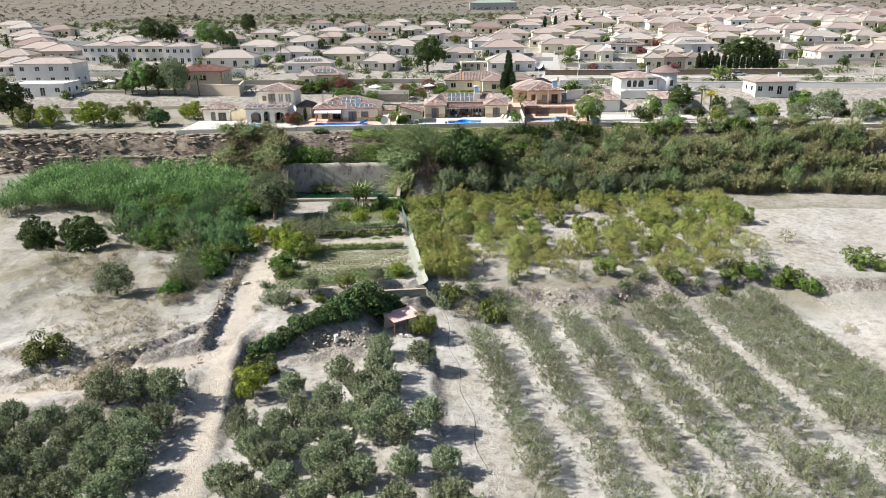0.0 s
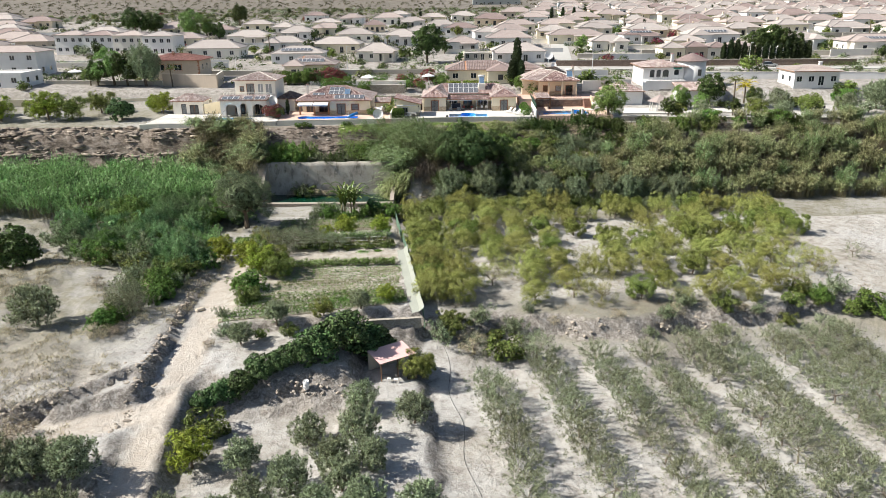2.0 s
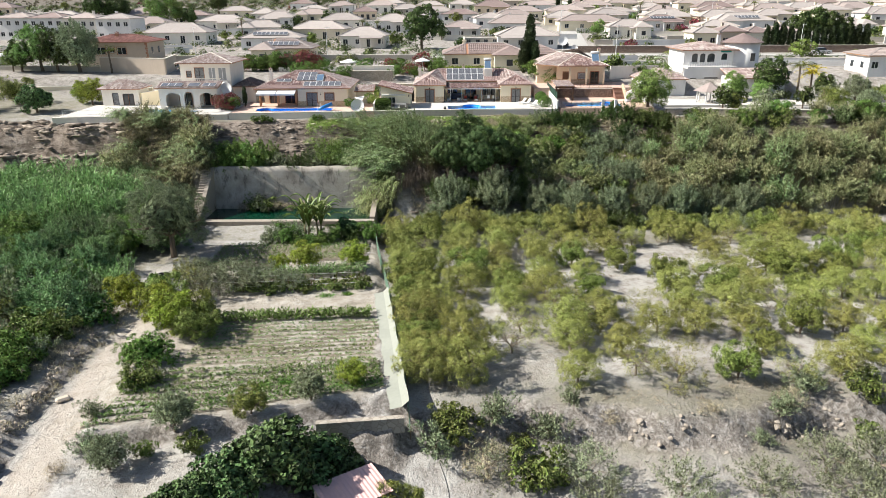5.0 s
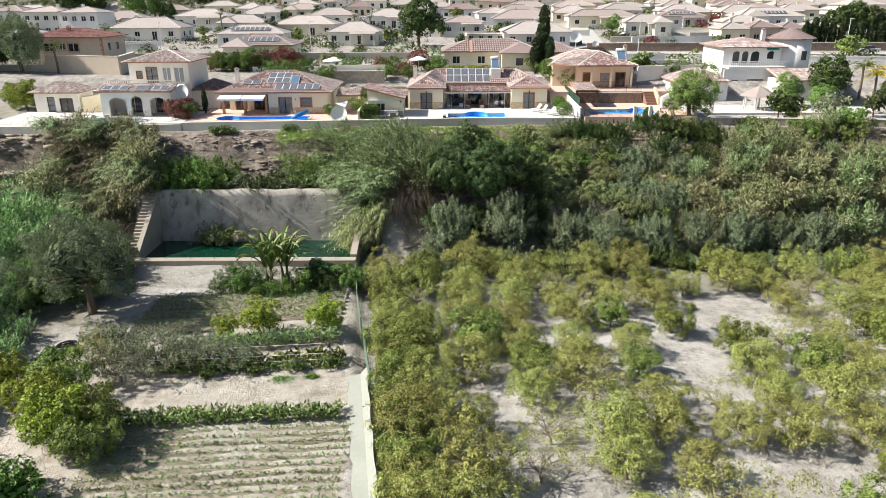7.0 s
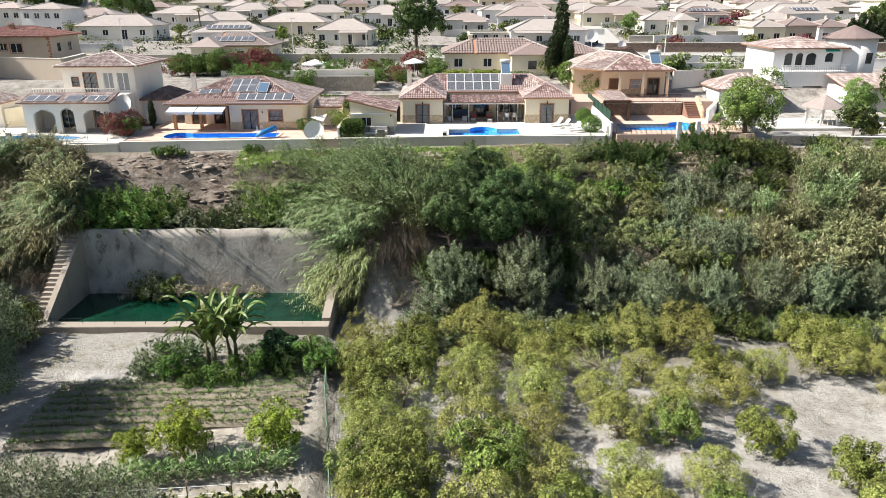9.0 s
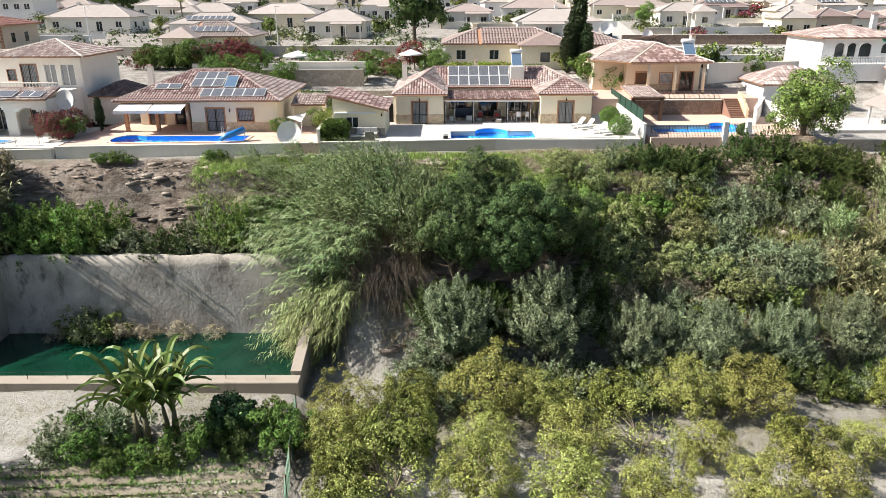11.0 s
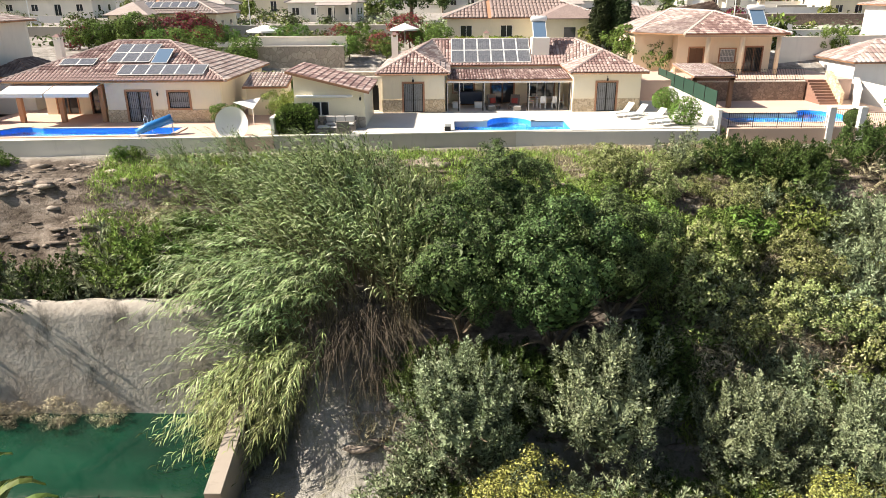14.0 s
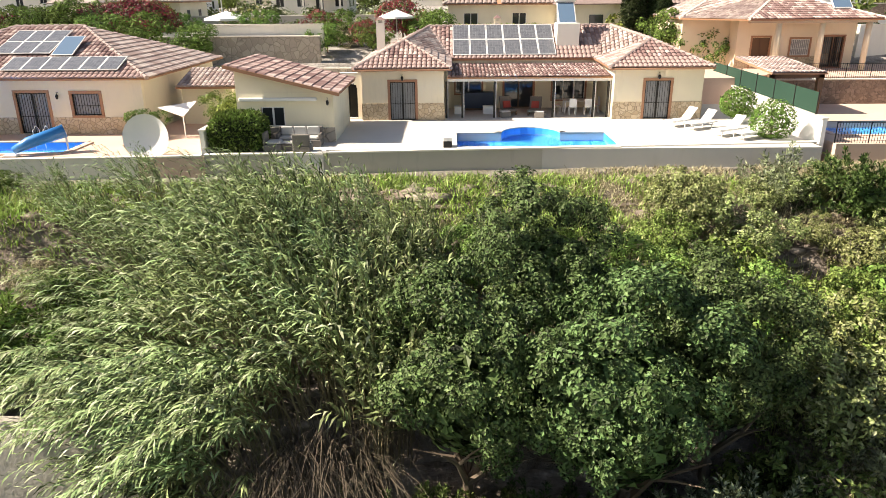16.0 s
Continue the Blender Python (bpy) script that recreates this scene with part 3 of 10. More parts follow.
def clumps(seed, n, per, size, rx, rz, zc, shell=0.55, lumps=0.25, open_below=0.6):
    """Leaf places on rounded tufts, gathered into boughs over an uneven crown: places and ways out."""
    r = np.random.RandomState(seed)
    k = max(7, n // 11)
    i = np.arange(k) + 0.5
    up = np.clip(1 - (1 + open_below) * i / k, -1, 1)
    a = 2.39996 * i + r.rand(k) * 0.7
    bough = np.stack([np.cos(a) * np.sqrt(1 - up ** 2), np.sin(a) * np.sqrt(1 - up ** 2), up], 1) + r.normal(size=(k, 3)) * 0.12
    reach = 0.62 + lumps * r.uniform(-0.55, 0.55, k)
    wide = r.uniform(0.8, 1.25, k) * 1.35 / math.sqrt(k) * 1.15
    own = np.arange(n) % k
    d = r.normal(size=(n, 3)) + 0.75 * bough[own] + np.array([0, 0, 0.35])
    d /= np.linalg.norm(d, axis=1, keepdims=True)
    c = (bough[own] * reach[own, None] + d * (wide[own] * (shell + (1 - shell) * r.rand(n) ** 0.5))[:, None]) * np.array([rx, rx, rz])
    e = r.normal(size=(n * per, 3)) + 0.8 * np.repeat(d, per, 0) + np.array([0, 0, 0.35])
    e /= np.linalg.norm(e, axis=1, keepdims=True)
    tuft = np.repeat(size * (0.55 + 0.7 * r.rand(n)), per)[:, None]
    p = np.repeat(c, per, 0) + e * tuft * (0.3 + 0.7 * r.rand(n * per, 1) ** 0.6)
    w = np.cross(e, r.normal(size=(n * per, 3))) + e * 0.35 - np.array([0, 0, 0.25])
    e = e + 0.6 * np.repeat(d, per, 0) + r.normal(size=(n * per, 3)) * 0.25
    p[:, 2] += zc
    p[:, 2] = np.maximum(p[:, 2], 0.05)
    return p, w, e


def light_blocking_leaves(seed, n, rx, rz, zc, leaf):
    """Big leaves added unseen inside a crown to block light: places, ways, faces and lengths."""
    r = np.random.RandomState(seed + 77)
    d = r.normal(size=(n, 3))
    d /= np.linalg.norm(d, axis=1, keepdims=True)
    p = d * (r.rand(n, 1) ** 0.4) * np.array([rx, rx, rz]) * 0.58
    p[:, 2] = np.maximum(p[:, 2] + zc - 0.08 * rz, 0.05)
    return p, np.cross(d, r.normal(size=(n, 3))), d, leaf * (0.8 + 0.5 * r.rand(n))


def wood(seed, height, crown_z, spread, r0, limbs=5, lean=0.1, twigs=2):
    r = random.Random(seed)
    bm = bmesh.new()
    fork = height * r.uniform(0.25, 0.4)
    bend = (r.uniform(-lean, lean), r.uniform(-lean, lean))
    top = Vector((bend[0], bend[1], fork))
    tube(bm, [(0, 0, -0.35), (bend[0] * 0.3, bend[1] * 0.5, fork * 0.5), top], [r0 * 1.25, r0, r0 * 0.8], 7)
    for i in range(limbs):
        a = 6.28 * (i + r.uniform(-0.3, 0.3)) / limbs
        k = r.uniform(0.55, 0.9)
        end = Vector((math.cos(a) * spread * k, math.sin(a) * spread * k, crown_z + r.uniform(-0.1, 0.45) * (height - crown_z)))
        m1 = top.lerp(end, 0.45) + Vector((r.uniform(-1, 1), r.uniform(-1, 1), 1)) * spread * 0.1
        tube(bm, [top - Vector((0, 0, r0)), m1, end], [r0 * 0.62, r0 * 0.4, r0 * 0.12], 5)
        for _ in range(twigs):
            e2 = m1.lerp(end, 0.4) + Vector((r.uniform(-1, 1), r.uniform(-1, 1), r.uniform(0.1, 0.9))) * spread * 0.42
            tube(bm, [m1, m1.lerp(e2, 0.5) + Vector((0, 0, 0.05)), e2], [r0 * 0.3, r0 * 0.2, r0 * 0.06], 4)
    return bm


PLANTS = {}


def tree_kind(key, seed, height, rx, rz, zc, n, per, size, leaf, mat, r0=0.12, shell=0.5, lumps=0.25, bark="bark", limbs=5, leaf_w=0.38, below=0.6, twigs=2, core=1.0):
    """Builds trunk and crown meshes of one kind of tree, once."""
    p, w, e = clumps(seed, int(n * 2.2), max(int(per * 0.55), 6), size * 0.72, rx, rz, zc, shell, lumps, below)
    r = np.random.RandomState(seed + 9)
    ln = leaf * 1.05 * (0.6 + 0.8 * r.rand(len(p)))
    if core:
        q = light_blocking_leaves(seed, int(len(p) * 0.09 * core), rx, rz, zc, max(2.2 * leaf, 0.13 * rx))
        p, w, e, ln = (np.concatenate(v) for v in zip((p, w, e, ln), q))
    crown = leaves_mesh("crown", p, w, ln, ln * leaf_w, M[mat], 0.25, seed, e)
    bm = wood(seed, height, zc - rz * 0.5, rx, r0, limbs, 0.2, twigs)
    trunk = bpy.data.meshes.new("trunk")
    bm.normal_update()
    bm.to_mesh(trunk)
    bm.free()
    trunk.materials.append(M[bark])
    PLANTS[key] = (trunk, crown)


WHOLE = {}


def whole(key):
    """Wood and leaves of a shrub or a far tree in one mesh."""
    if key not in WHOLE:
        trunk, crown = PLANTS[key]
        bm = bmesh.new()
        bm.from_mesh(crown)
        k = len(bm.faces)
        bm.from_mesh(trunk)
        bm.faces.ensure_lookup_table()
        for f in bm.faces[k:]:
            f.material_index = 1
        me = bpy.data.meshes.new("shrub")
        bm.to_mesh(me)
        bm.free()
        me.materials.append(crown.materials[0])
        me.materials.append(trunk.materials[0])
        WHOLE[key] = me
    return WHOLE[key]


def plant(key, name, x, y, s=1.0, rz=0.0, label="", category="tree", group="", z=None, squash=1.0, sink=0.0):
    trunk, crown = PLANTS[key]
    z = ground_at(x, y) if z is None else z
    small = "bush" in key or key.startswith("far_") or key == "creeper"
    ob = new(name, whole(key) if small else None)
    ob.empty_display_size = 0.2
    ob.matrix_basis = pose(x, y, z - sink, 0, 0, rz)
    ob.scale = (s, s, s * squash)
    for n, me in () if small else (("trunk", trunk), ("crown", crown)):
        c = new(n, me)
        c.parent = ob
    return tagged(ob, label, category, group)


def stems_kind(key, seed, stems, height, reach, leaves, leaf, leaf_w, mat, stem_mat="cane_stem", droop=0.5, spread=1.0, lean=(0, 0), first=0.3, open_angle=0.75):
    """A clump of canes: long arching stems with two ranks of forward-pointing blades."""
    r = np.random.RandomState(seed)
    bm_v, bm_f = [], []
    bases, ways, ln = [], [], []
    steps = 7
    for i in range(stems):
        a = r.rand() * 6.28
        o = np.array([math.cos(a), math.sin(a), 0]) * spread * math.sqrt(r.rand())
        h = height * (0.65 + 0.45 * r.rand())
        out = o / max(spread, 0.01) * reach * (0.3 + r.rand()) + np.array([lean[0], lean[1], 0]) * (0.35 + 0.9 * r.rand()) + r.normal(size=3) * np.array([0.3, 0.3, 0]) * reach * 1.1
        dr = droop * (0.6 + 0.8 * r.rand())
        rank = np.cross(out + np.array([0, 0, h]), r.normal(size=3) * 0.5 + np.array([-out[1], out[0], 0.0]))
        rank = np.cross(out + np.array([0, 0, h]), rank)
        rank = rank / np.linalg.norm(rank)

        def at(u):
            return o + out * u ** 1.7 + np.array([0, 0, h * (u - dr * 0.35 * u ** 3)])
        for k in range(steps):
            u = k / (steps - 1)
            p = at(u)
            wd = 0.014 * height / 4 * (1.15 - u)
            q = np.array([wd, 0, 0]) if i % 2 else np.array([0.7 * wd, 0.7 * wd, 0])
            bm_v += [p - q, p + q]
            if k:
                m_ = len(bm_v)
                bm_f.append((m_ - 4, m_ - 3, m_ - 1, m_ - 2))
        for k in range(leaves):
            u = first + (1 - first) * ((k + 0.5 * r.rand()) / leaves) ** 0.8
            tan = at(min(u + 0.03, 1.03)) - at(u - 0.03)
            tan = tan / np.linalg.norm(tan)
            bases.append(at(u))
            ways.append(tan + rank * (open_angle if k % 2 else -open_angle) * (1.15 - 0.6 * u) + r.normal(size=3) * 0.3)
            ln.append(leaf * (0.75 + 0.5 * r.rand()) * (1.15 - 0.5 * u))
    base, way, ln = np.array(bases), np.array(ways), np.array(ln).reshape(-1, 1)
    way /= np.linalg.norm(way, axis=1, keepdims=True)
    side = np.cross(way, np.array([0.0, 0.0, 1.0]) + r.normal(size=way.shape) * 0.35)
    side /= np.maximum(np.linalg.norm(side, axis=1, keepdims=True), 1e-6)
    half = base + way * ln * 0.5
    tip = base + way * ln * 0.95 - np.array([0, 0, 0.28]) * ln
    v = np.stack([base, half + side * ln * leaf_w * 0.5, tip, half - side * ln * leaf_w * 0.5], 1).reshape(-1, 3)
    PLANTS[key] = (mesh_from("stem", bm_v, bm_f, [M[stem_mat]]), mesh_from("foliage", v, np.arange(len(v)).reshape(-1, 4), [M[mat]]))


def spray_kind(key, seed, height, rx, rz, zc, n, per, long, leaf, mat, leaf_w=0.3, r0=0.12, lumps=0.4, upward=1.0, bark="bark", core=1.0):
    """A tree whose crown is made of upright feathery shoots."""
    r = np.random.RandomState(seed)
    d = r.normal(size=(n, 3))
    d /= np.linalg.norm(d, axis=1, keepdims=True)
    d[:, 2] = np.where(d[:, 2] < -0.75, -d[:, 2], d[:, 2])
    ph = r.rand(3) * 6.28
    lump = 1 + lumps * (np.sin(3.1 * d[:, 0] + ph[0]) * np.sin(2.7 * d[:, 1] + ph[1]) + 0.7 * np.sin(5.3 * d[:, 2] + 4 * d[:, 0] + ph[2]))
    c = d * ((0.45 + 0.55 * r.rand(n) ** 0.5) * lump)[:, None] * np.array([rx, rx, rz])
    axis = d * 0.8 + np.array([0, 0, upward]) + r.normal(size=(n, 3)) * 0.25
    axis /= np.linalg.norm(axis, axis=1, keepdims=True)
    u = r.rand(n * per, 1)
    L = np.repeat(long * (0.6 + 0.8 * r.rand(n)), per)[:, None]
    ax = np.repeat(axis, per, 0)
    e = r.normal(size=(n * per, 3))
    e /= np.linalg.norm(e, axis=1, keepdims=True)
    p = np.repeat(c, per, 0) + ax * L * (u - 0.3) + e * 0.15 * L * (1.2 - u)
    p[:, 2] = np.maximum(p[:, 2] + zc, 0.05)
    ln = leaf * 1.2 * (0.7 + 0.6 * r.rand(n * per))
    w, f = ax * 0.75 + e * 0.75, np.repeat(d, per, 0) + np.array([0, 0, 0.4]) + r.normal(size=(n * per, 3)) * 0.45
    if core:
        q = light_blocking_leaves(seed, int(len(p) * 0.07 * core), rx, rz, zc, max(2.6 * leaf, 0.22 * rx))
        p, w, f, ln = (np.concatenate(v) for v in zip((p, w, f, ln), q))
    crown = leaves_mesh("crown", p, w, ln, ln * leaf_w, M[mat], 0.2, seed, f)
    bm = wood(seed, height, zc - rz * 0.5, rx, r0, 6, 0.2, 2)
    trunk = bpy.data.meshes.new("trunk")
    bm.normal_update()
    bm.to_mesh(trunk)
    bm.free()
    trunk.materials.append(M[bark])
    PLANTS[key] = (trunk, crown)


def cane(key, name, x, y, s=1.0, rz=0.0, label="", category="cane", group="", z=None, squash=1.0):
    z = ground_at(x, y) if z is None else z
    ob = new(name, whole(key))
    ob.matrix_basis = pose(x, y, z - 0.1, 0, 0, rz)
    ob.scale = (s, s, s * squash)
    return tagged(ob, label, category, group)


def stand(name, key, places, label):
    """Many clumps of one plant, too many to count, in one mesh."""
    verts, faces, idx, k = [], [], [], 0
    for me, mi in zip(PLANTS[key], (1, 0)):
        v = np.empty(len(me.vertices) * 3)
        me.vertices.foreach_get("co", v)
        v = v.reshape(-1, 3)
        f = np.empty(len(me.loops), dtype=np.int32)
        me.loops.foreach_get("vertex_index", f)
        f = f.reshape(-1, 4)
        for x, y, s, a in places:
            c, d = math.cos(math.radians(a)) * s, math.sin(math.radians(a)) * s
            verts.append(np.stack([v[:, 0] * c - v[:, 1] * d + x, v[:, 0] * d + v[:, 1] * c + y, v[:, 2] * s + ground_at(x, y) - 0.1], 1))
            faces.append(f + k)
            idx.append(np.full(len(f), mi))
            k += len(v)
    me = mesh_from(name, np.concatenate(verts), np.concatenate(faces), [PLANTS[key][1].materials[0], PLANTS[key][0].materials[0]], np.concatenate(idx))
    return tagged(new(name, me), label, "cane", kind="stuff")


M["cane_stem"] = plain("cane stems", (0.22, 0.19, 0.10), 0.8)


# ---- houses ----
def wpart(name, bm, material, parent, label="", smooth=False):
    """A part whose mesh is given in world coordinates."""
    ob = part(name, bm, material, parent, label, smooth)
    m = Matrix.Identity(4)
    p = parent
    chain = []
    while p is not None:
        chain.append(p.matrix_parent_inverse @ p.matrix_basis)
        p = p.parent
    for c in reversed(chain):
        m = m @ c
    ob.matrix_parent_inverse = m.inverted()
    return ob


def wall_parts(bm, material, parent):
    """Each standing wall of a house as a part of its own, its blocks grown together."""
    seen = {}
    for f in bm.faces:
        c = f.calc_center_median()
        seen.setdefault((round(c.x, 3), round(c.y, 3), round(c.z, 3)), []).append(f)
    bmesh.ops.delete(bm, geom=[f for fs in seen.values() if len(fs) > 1 for f in fs], context='FACES_ONLY')
    bmesh.ops.remove_doubles(bm, verts=bm.verts[:], dist=5e-4)
    bm.faces.index_update()
    left = set(bm.faces)
    while left:
        todo, island = [min(left, key=lambda q: q.index)], []
        left.discard(todo[0])
        while todo:
            f = todo.pop()
            island.append(f)
            for e in f.edges:
                for g in e.link_faces:
                    if g in left:
                        left.discard(g)
                        todo.append(g)
        one = bmesh.new()
        vs = {}
        for f in island:
            for v in f.verts:
                if v not in vs:
                    vs[v] = one.verts.new(v.co)
        for f in sorted(island, key=lambda q: q.index):
            one.faces.new([vs[v] for v in f.verts])
        wpart("wall", one, material, parent)
    bm.free()


def wall_grid(bm, x0, x1, y0, y1, z0, z1, holes, mat=0):
    """A wall along x with openings (xa, xb, za, zb) right through it."""
    xs = sorted({x0, x1, *[v for h in holes for v in h[:2]]})
    zs = sorted({z0, z1, *[min(max(v, z0), z1) for h in holes for v in h[2:]]})
    for a, b in zip(xs, xs[1:]):
        run = None
        for c, d in zip(zs, zs[1:]):
            cx, cz = (a + b) / 2, (c + d) / 2
            solid = not any(h[0] < cx < h[1] and h[2] < cz < h[3] for h in holes)
            if solid:
                run = (run[0], d) if run else (c, d)
            if run and (not solid or d == zs[-1]):
                box(bm, a, b, y0, y1, run[0], run[1], 0, None, mat)
                run = None
    return bm


TILE = None


def barrel(bm_v, bm_f, o, u, v, n, pitch, length, rise):
    """One barrel tile: a half round from o along v."""
    s = len(bm_v)
    for t, grow in ((0.0, 1.0), (length, 0.86)):
        for k in range(5):
            a = math.pi * k / 4
            p = o + v * t + u * (-math.cos(a) * pitch * 0.5 * grow) + n * (math.sin(a) * rise * grow + (0.03 if t == 0 else 0.0))
            bm_v.append(p)
    for k in range(4):
        bm_f.append((s + k, s + k + 1, s + k + 6, s + k + 5))
    bm_f.append((s, s + 4, s + 3, s + 2, s + 1))


def tile_mesh(pitch, length, rise, mat):
    v, f = [], []
    barrel(v, f, Vector((0, 0, 0)), Vector((1, 0, 0)), Vector((0, 1, 0)), Vector((0, 0, 1)), pitch, length, rise)
    return mesh_from("tile", v, f, [mat])


def span(pts2, u):
    """Where the upright line at u cuts the closed outline pts2: lowest and highest."""
    out = []
    for (a, b), (c, d) in zip(pts2, pts2[1:] + pts2[:1]):
        if (a - u) * (c - u) < 0:
            out.append(b + (d - b) * (u - a) / (c - a))
    return (min(out), max(out)) if len(out) > 1 else None


def roof_faces(parent, faces, mat, pitch=0.27, course=0.44, rise=0.085, single=0, under=None, name="roof"):
    """Tiled roof: each face's first two points are its eave. The first courses of the first faces are tiles of their own."""
    bm = bmesh.new()
    for f in faces:
        poly(bm, [Vector(p) for p in f], -0.09)
    roof = wpart(name, bm, under or M["terracotta_trim"], parent, "terracotta roof with rows of barrel tiles")
    tv, tf, made = [], [], 0
    shared = tile_mesh(pitch, course * 1.08, rise, mat) if single else None
    for f in faces:
        p = [Vector(q) for q in f]
        u = (p[1] - p[0]).normalized()
        n = u.cross(p[2] - p[0]).normalized()
        v = n.cross(u)
        flat = [((q - p[0]).dot(u), (q - p[0]).dot(v)) for q in p]
        lo, hi = min(a for a, b in flat), max(a for a, b in flat)
        k = lo + pitch * 0.5
        while k < hi:
            s = span(flat, k)
            if s:
                t, row = s[0], 0
                while t < s[1] - 0.05:
                    ln = min(course, s[1] - t)
                    o = p[0] + u * k + v * t + n * 0.012
                    if made < single and row < 3 and ln > course * 0.99:
                        ob = new("tile", shared)
                        m = Matrix((u, v, n)).transposed().to_4x4()
                        m.translation = o
                        ob.parent = roof
                        ob.matrix_basis = m
                        ob.matrix_parent_inverse = Matrix.Identity(4)
                        made += 1
                    else:
                        barrel(tv, tf, o, u, v, n, pitch, ln * 1.08, rise)
                    t += course
                    row += 1
            k += pitch
    if tv:
        ob = new("tiling", mesh_from("tiling", tv, tf, [mat]))
        ob.parent = roof
        tagged(ob, kind="stuff")
    return roof


def caps(parent, lines, mat, step_len=0.42, r=0.12):
    for a, b in lines:
        a, b = Vector(a), Vector(b)
        n = max(int((b - a).length / step_len), 1)
        for i in range(n):
            p, q = a.lerp(b, i / n), a.lerp(b, (i + 1.15) / n)
            wpart("ridge_cap", tube(bmesh.new(), [p + Vector((0, 0, 0.04)), q + Vector((0, 0, 0.02))], [r, r * 0.82], 7), mat, parent)


def panels(parent, o, u, v, cols, rows, w, h, name="solar_panel", glazing="cell"):
    """A field of solar panels from o, columns along u, rows along v, each with frame and cells."""
    o, u, v = Vector(o), Vector(u).normalized(), Vector(v).normalized()
    n = u.cross(v).normalized()
    for r in range(rows):
        for c in range(cols):
            a = o + u * (c * (w + 0.02)) + v * (r * (h + 0.03))
            m = Matrix((u, v, n)).transposed().to_4x4()
            m.translation = a
            fr = boxed(0, w, 0, h, 0, 0.045)
            bmesh.ops.transform(fr, matrix=m, verts=fr.verts)
            p = wpart(name, fr, M["frame"], parent)
            bm = boxed(0.045, w - 0.045, 0.045, h - 0.045, 0.046, 0.05)
            bmesh.ops.transform(bm, matrix=m, verts=bm.verts)
            wpart("glazing", bm, M[glazing], p)


def grille_door(parent, x, y, z, w, h, trim=0.14, name="door", panes=2, bars=True, mat="dark_metal", glassy="curtain"):
    """A glazed door or window in the wall plane y, with trim round it and an iron grille before it."""
    bm = bmesh.new()
    if trim:
        box(bm, x - trim, x, y - 0.045, y + 0.05, z, z + h + trim)
        box(bm, x + w, x + w + trim, y - 0.045, y + 0.05, z, z + h + trim)
        box(bm, x, x + w, y - 0.045, y + 0.05, z + h, z + h + trim)
        if z > 0.4 + 0:
            box(bm, x - trim, x + w + trim, y - 0.06, y + 0.05, z - trim * 0.9, z - 0.002)
    else:
        box(bm, x - 0.03, x, y, y + 0.05, z, z + h)
    d = wpart(name, bm, M["terracotta_trim"], parent)
    g = boxed(x, x + w, y + 0.12, y + 0.15, z, z + h)
    wpart("pane", g, M[glassy], d)
    bm = bmesh.new()
    t = 0.045
    for i in range(panes):
        a, b = x + w * i / panes, x + w * (i + 1) / panes
        for q in ((a, a + t, z, z + h), (b - t, b, z, z + h), (a + t, b - t, z, z + t), (a + t, b - t, z + h - t, z + h)):
            box(bm, q[0], q[1], y + 0.02, y + 0.06, q[2], q[3])
        if bars:
            n = max(int((b - a) / 0.13), 2)
            for k in range(1, n):
                c = a + (b - a) * k / n
                box(bm, c - 0.009, c + 0.009, y + 0.03, y + 0.05, z + t, z + h - t)
            box(bm, a + t, b - t, y + 0.028, y + 0.052, z + h * 0.42, z + h * 0.42 + 0.03)
    wpart("grille", bm, M[mat], d)
    return d


def wall_lamp(parent, x, y, z):
    bm = bmesh.new()
    tube(bm, [(x, y - 0.02, z + 0.22), (x, y - 0.14, z + 0.26), (x, y - 0.16, z + 0.14)], 0.015, 5)
    tube(bm, [(x, y - 0.16, z - 0.1), (x, y - 0.16, z + 0.06), (x, y - 0.16, z + 0.15)], [0.05, 0.085, 0.02], 6)
    return wpart("wall_lamp", bm, M["dark_metal"], parent)


def chimney(parent, x, y, z0, z1, w=0.55, wall="cream", cap="tiles"):
    bm = boxed(x - w / 2, x + w / 2, y - w / 2, y + w / 2, z0, z1)
    for a in (-1, 1):
        for b in (-1, 1):
            box(bm, x + a * w * 0.4 - 0.05, x + a * w * 0.4 + 0.05, y + b * w * 0.4 - 0.05, y + b * w * 0.4 + 0.05, z1, z1 + 0.2)
    c = wpart("chimney", bm, M[wall], parent)
    bm = bmesh.new()
    k = w * 0.62
    top = bm.verts.new((x, y, z1 + 0.42))
    base = [bm.verts.new((x + a * k, y + b * k, z1 + 0.2)) for a, b in ((-1, -1), (1, -1), (1, 1), (-1, 1))]
    bm.faces.new(base[::-1])
    for i in range(4):
        bm.faces.new((base[i], base[(i + 1) % 4], top))
    wpart("cap", bm, M[cap], c)
    return c


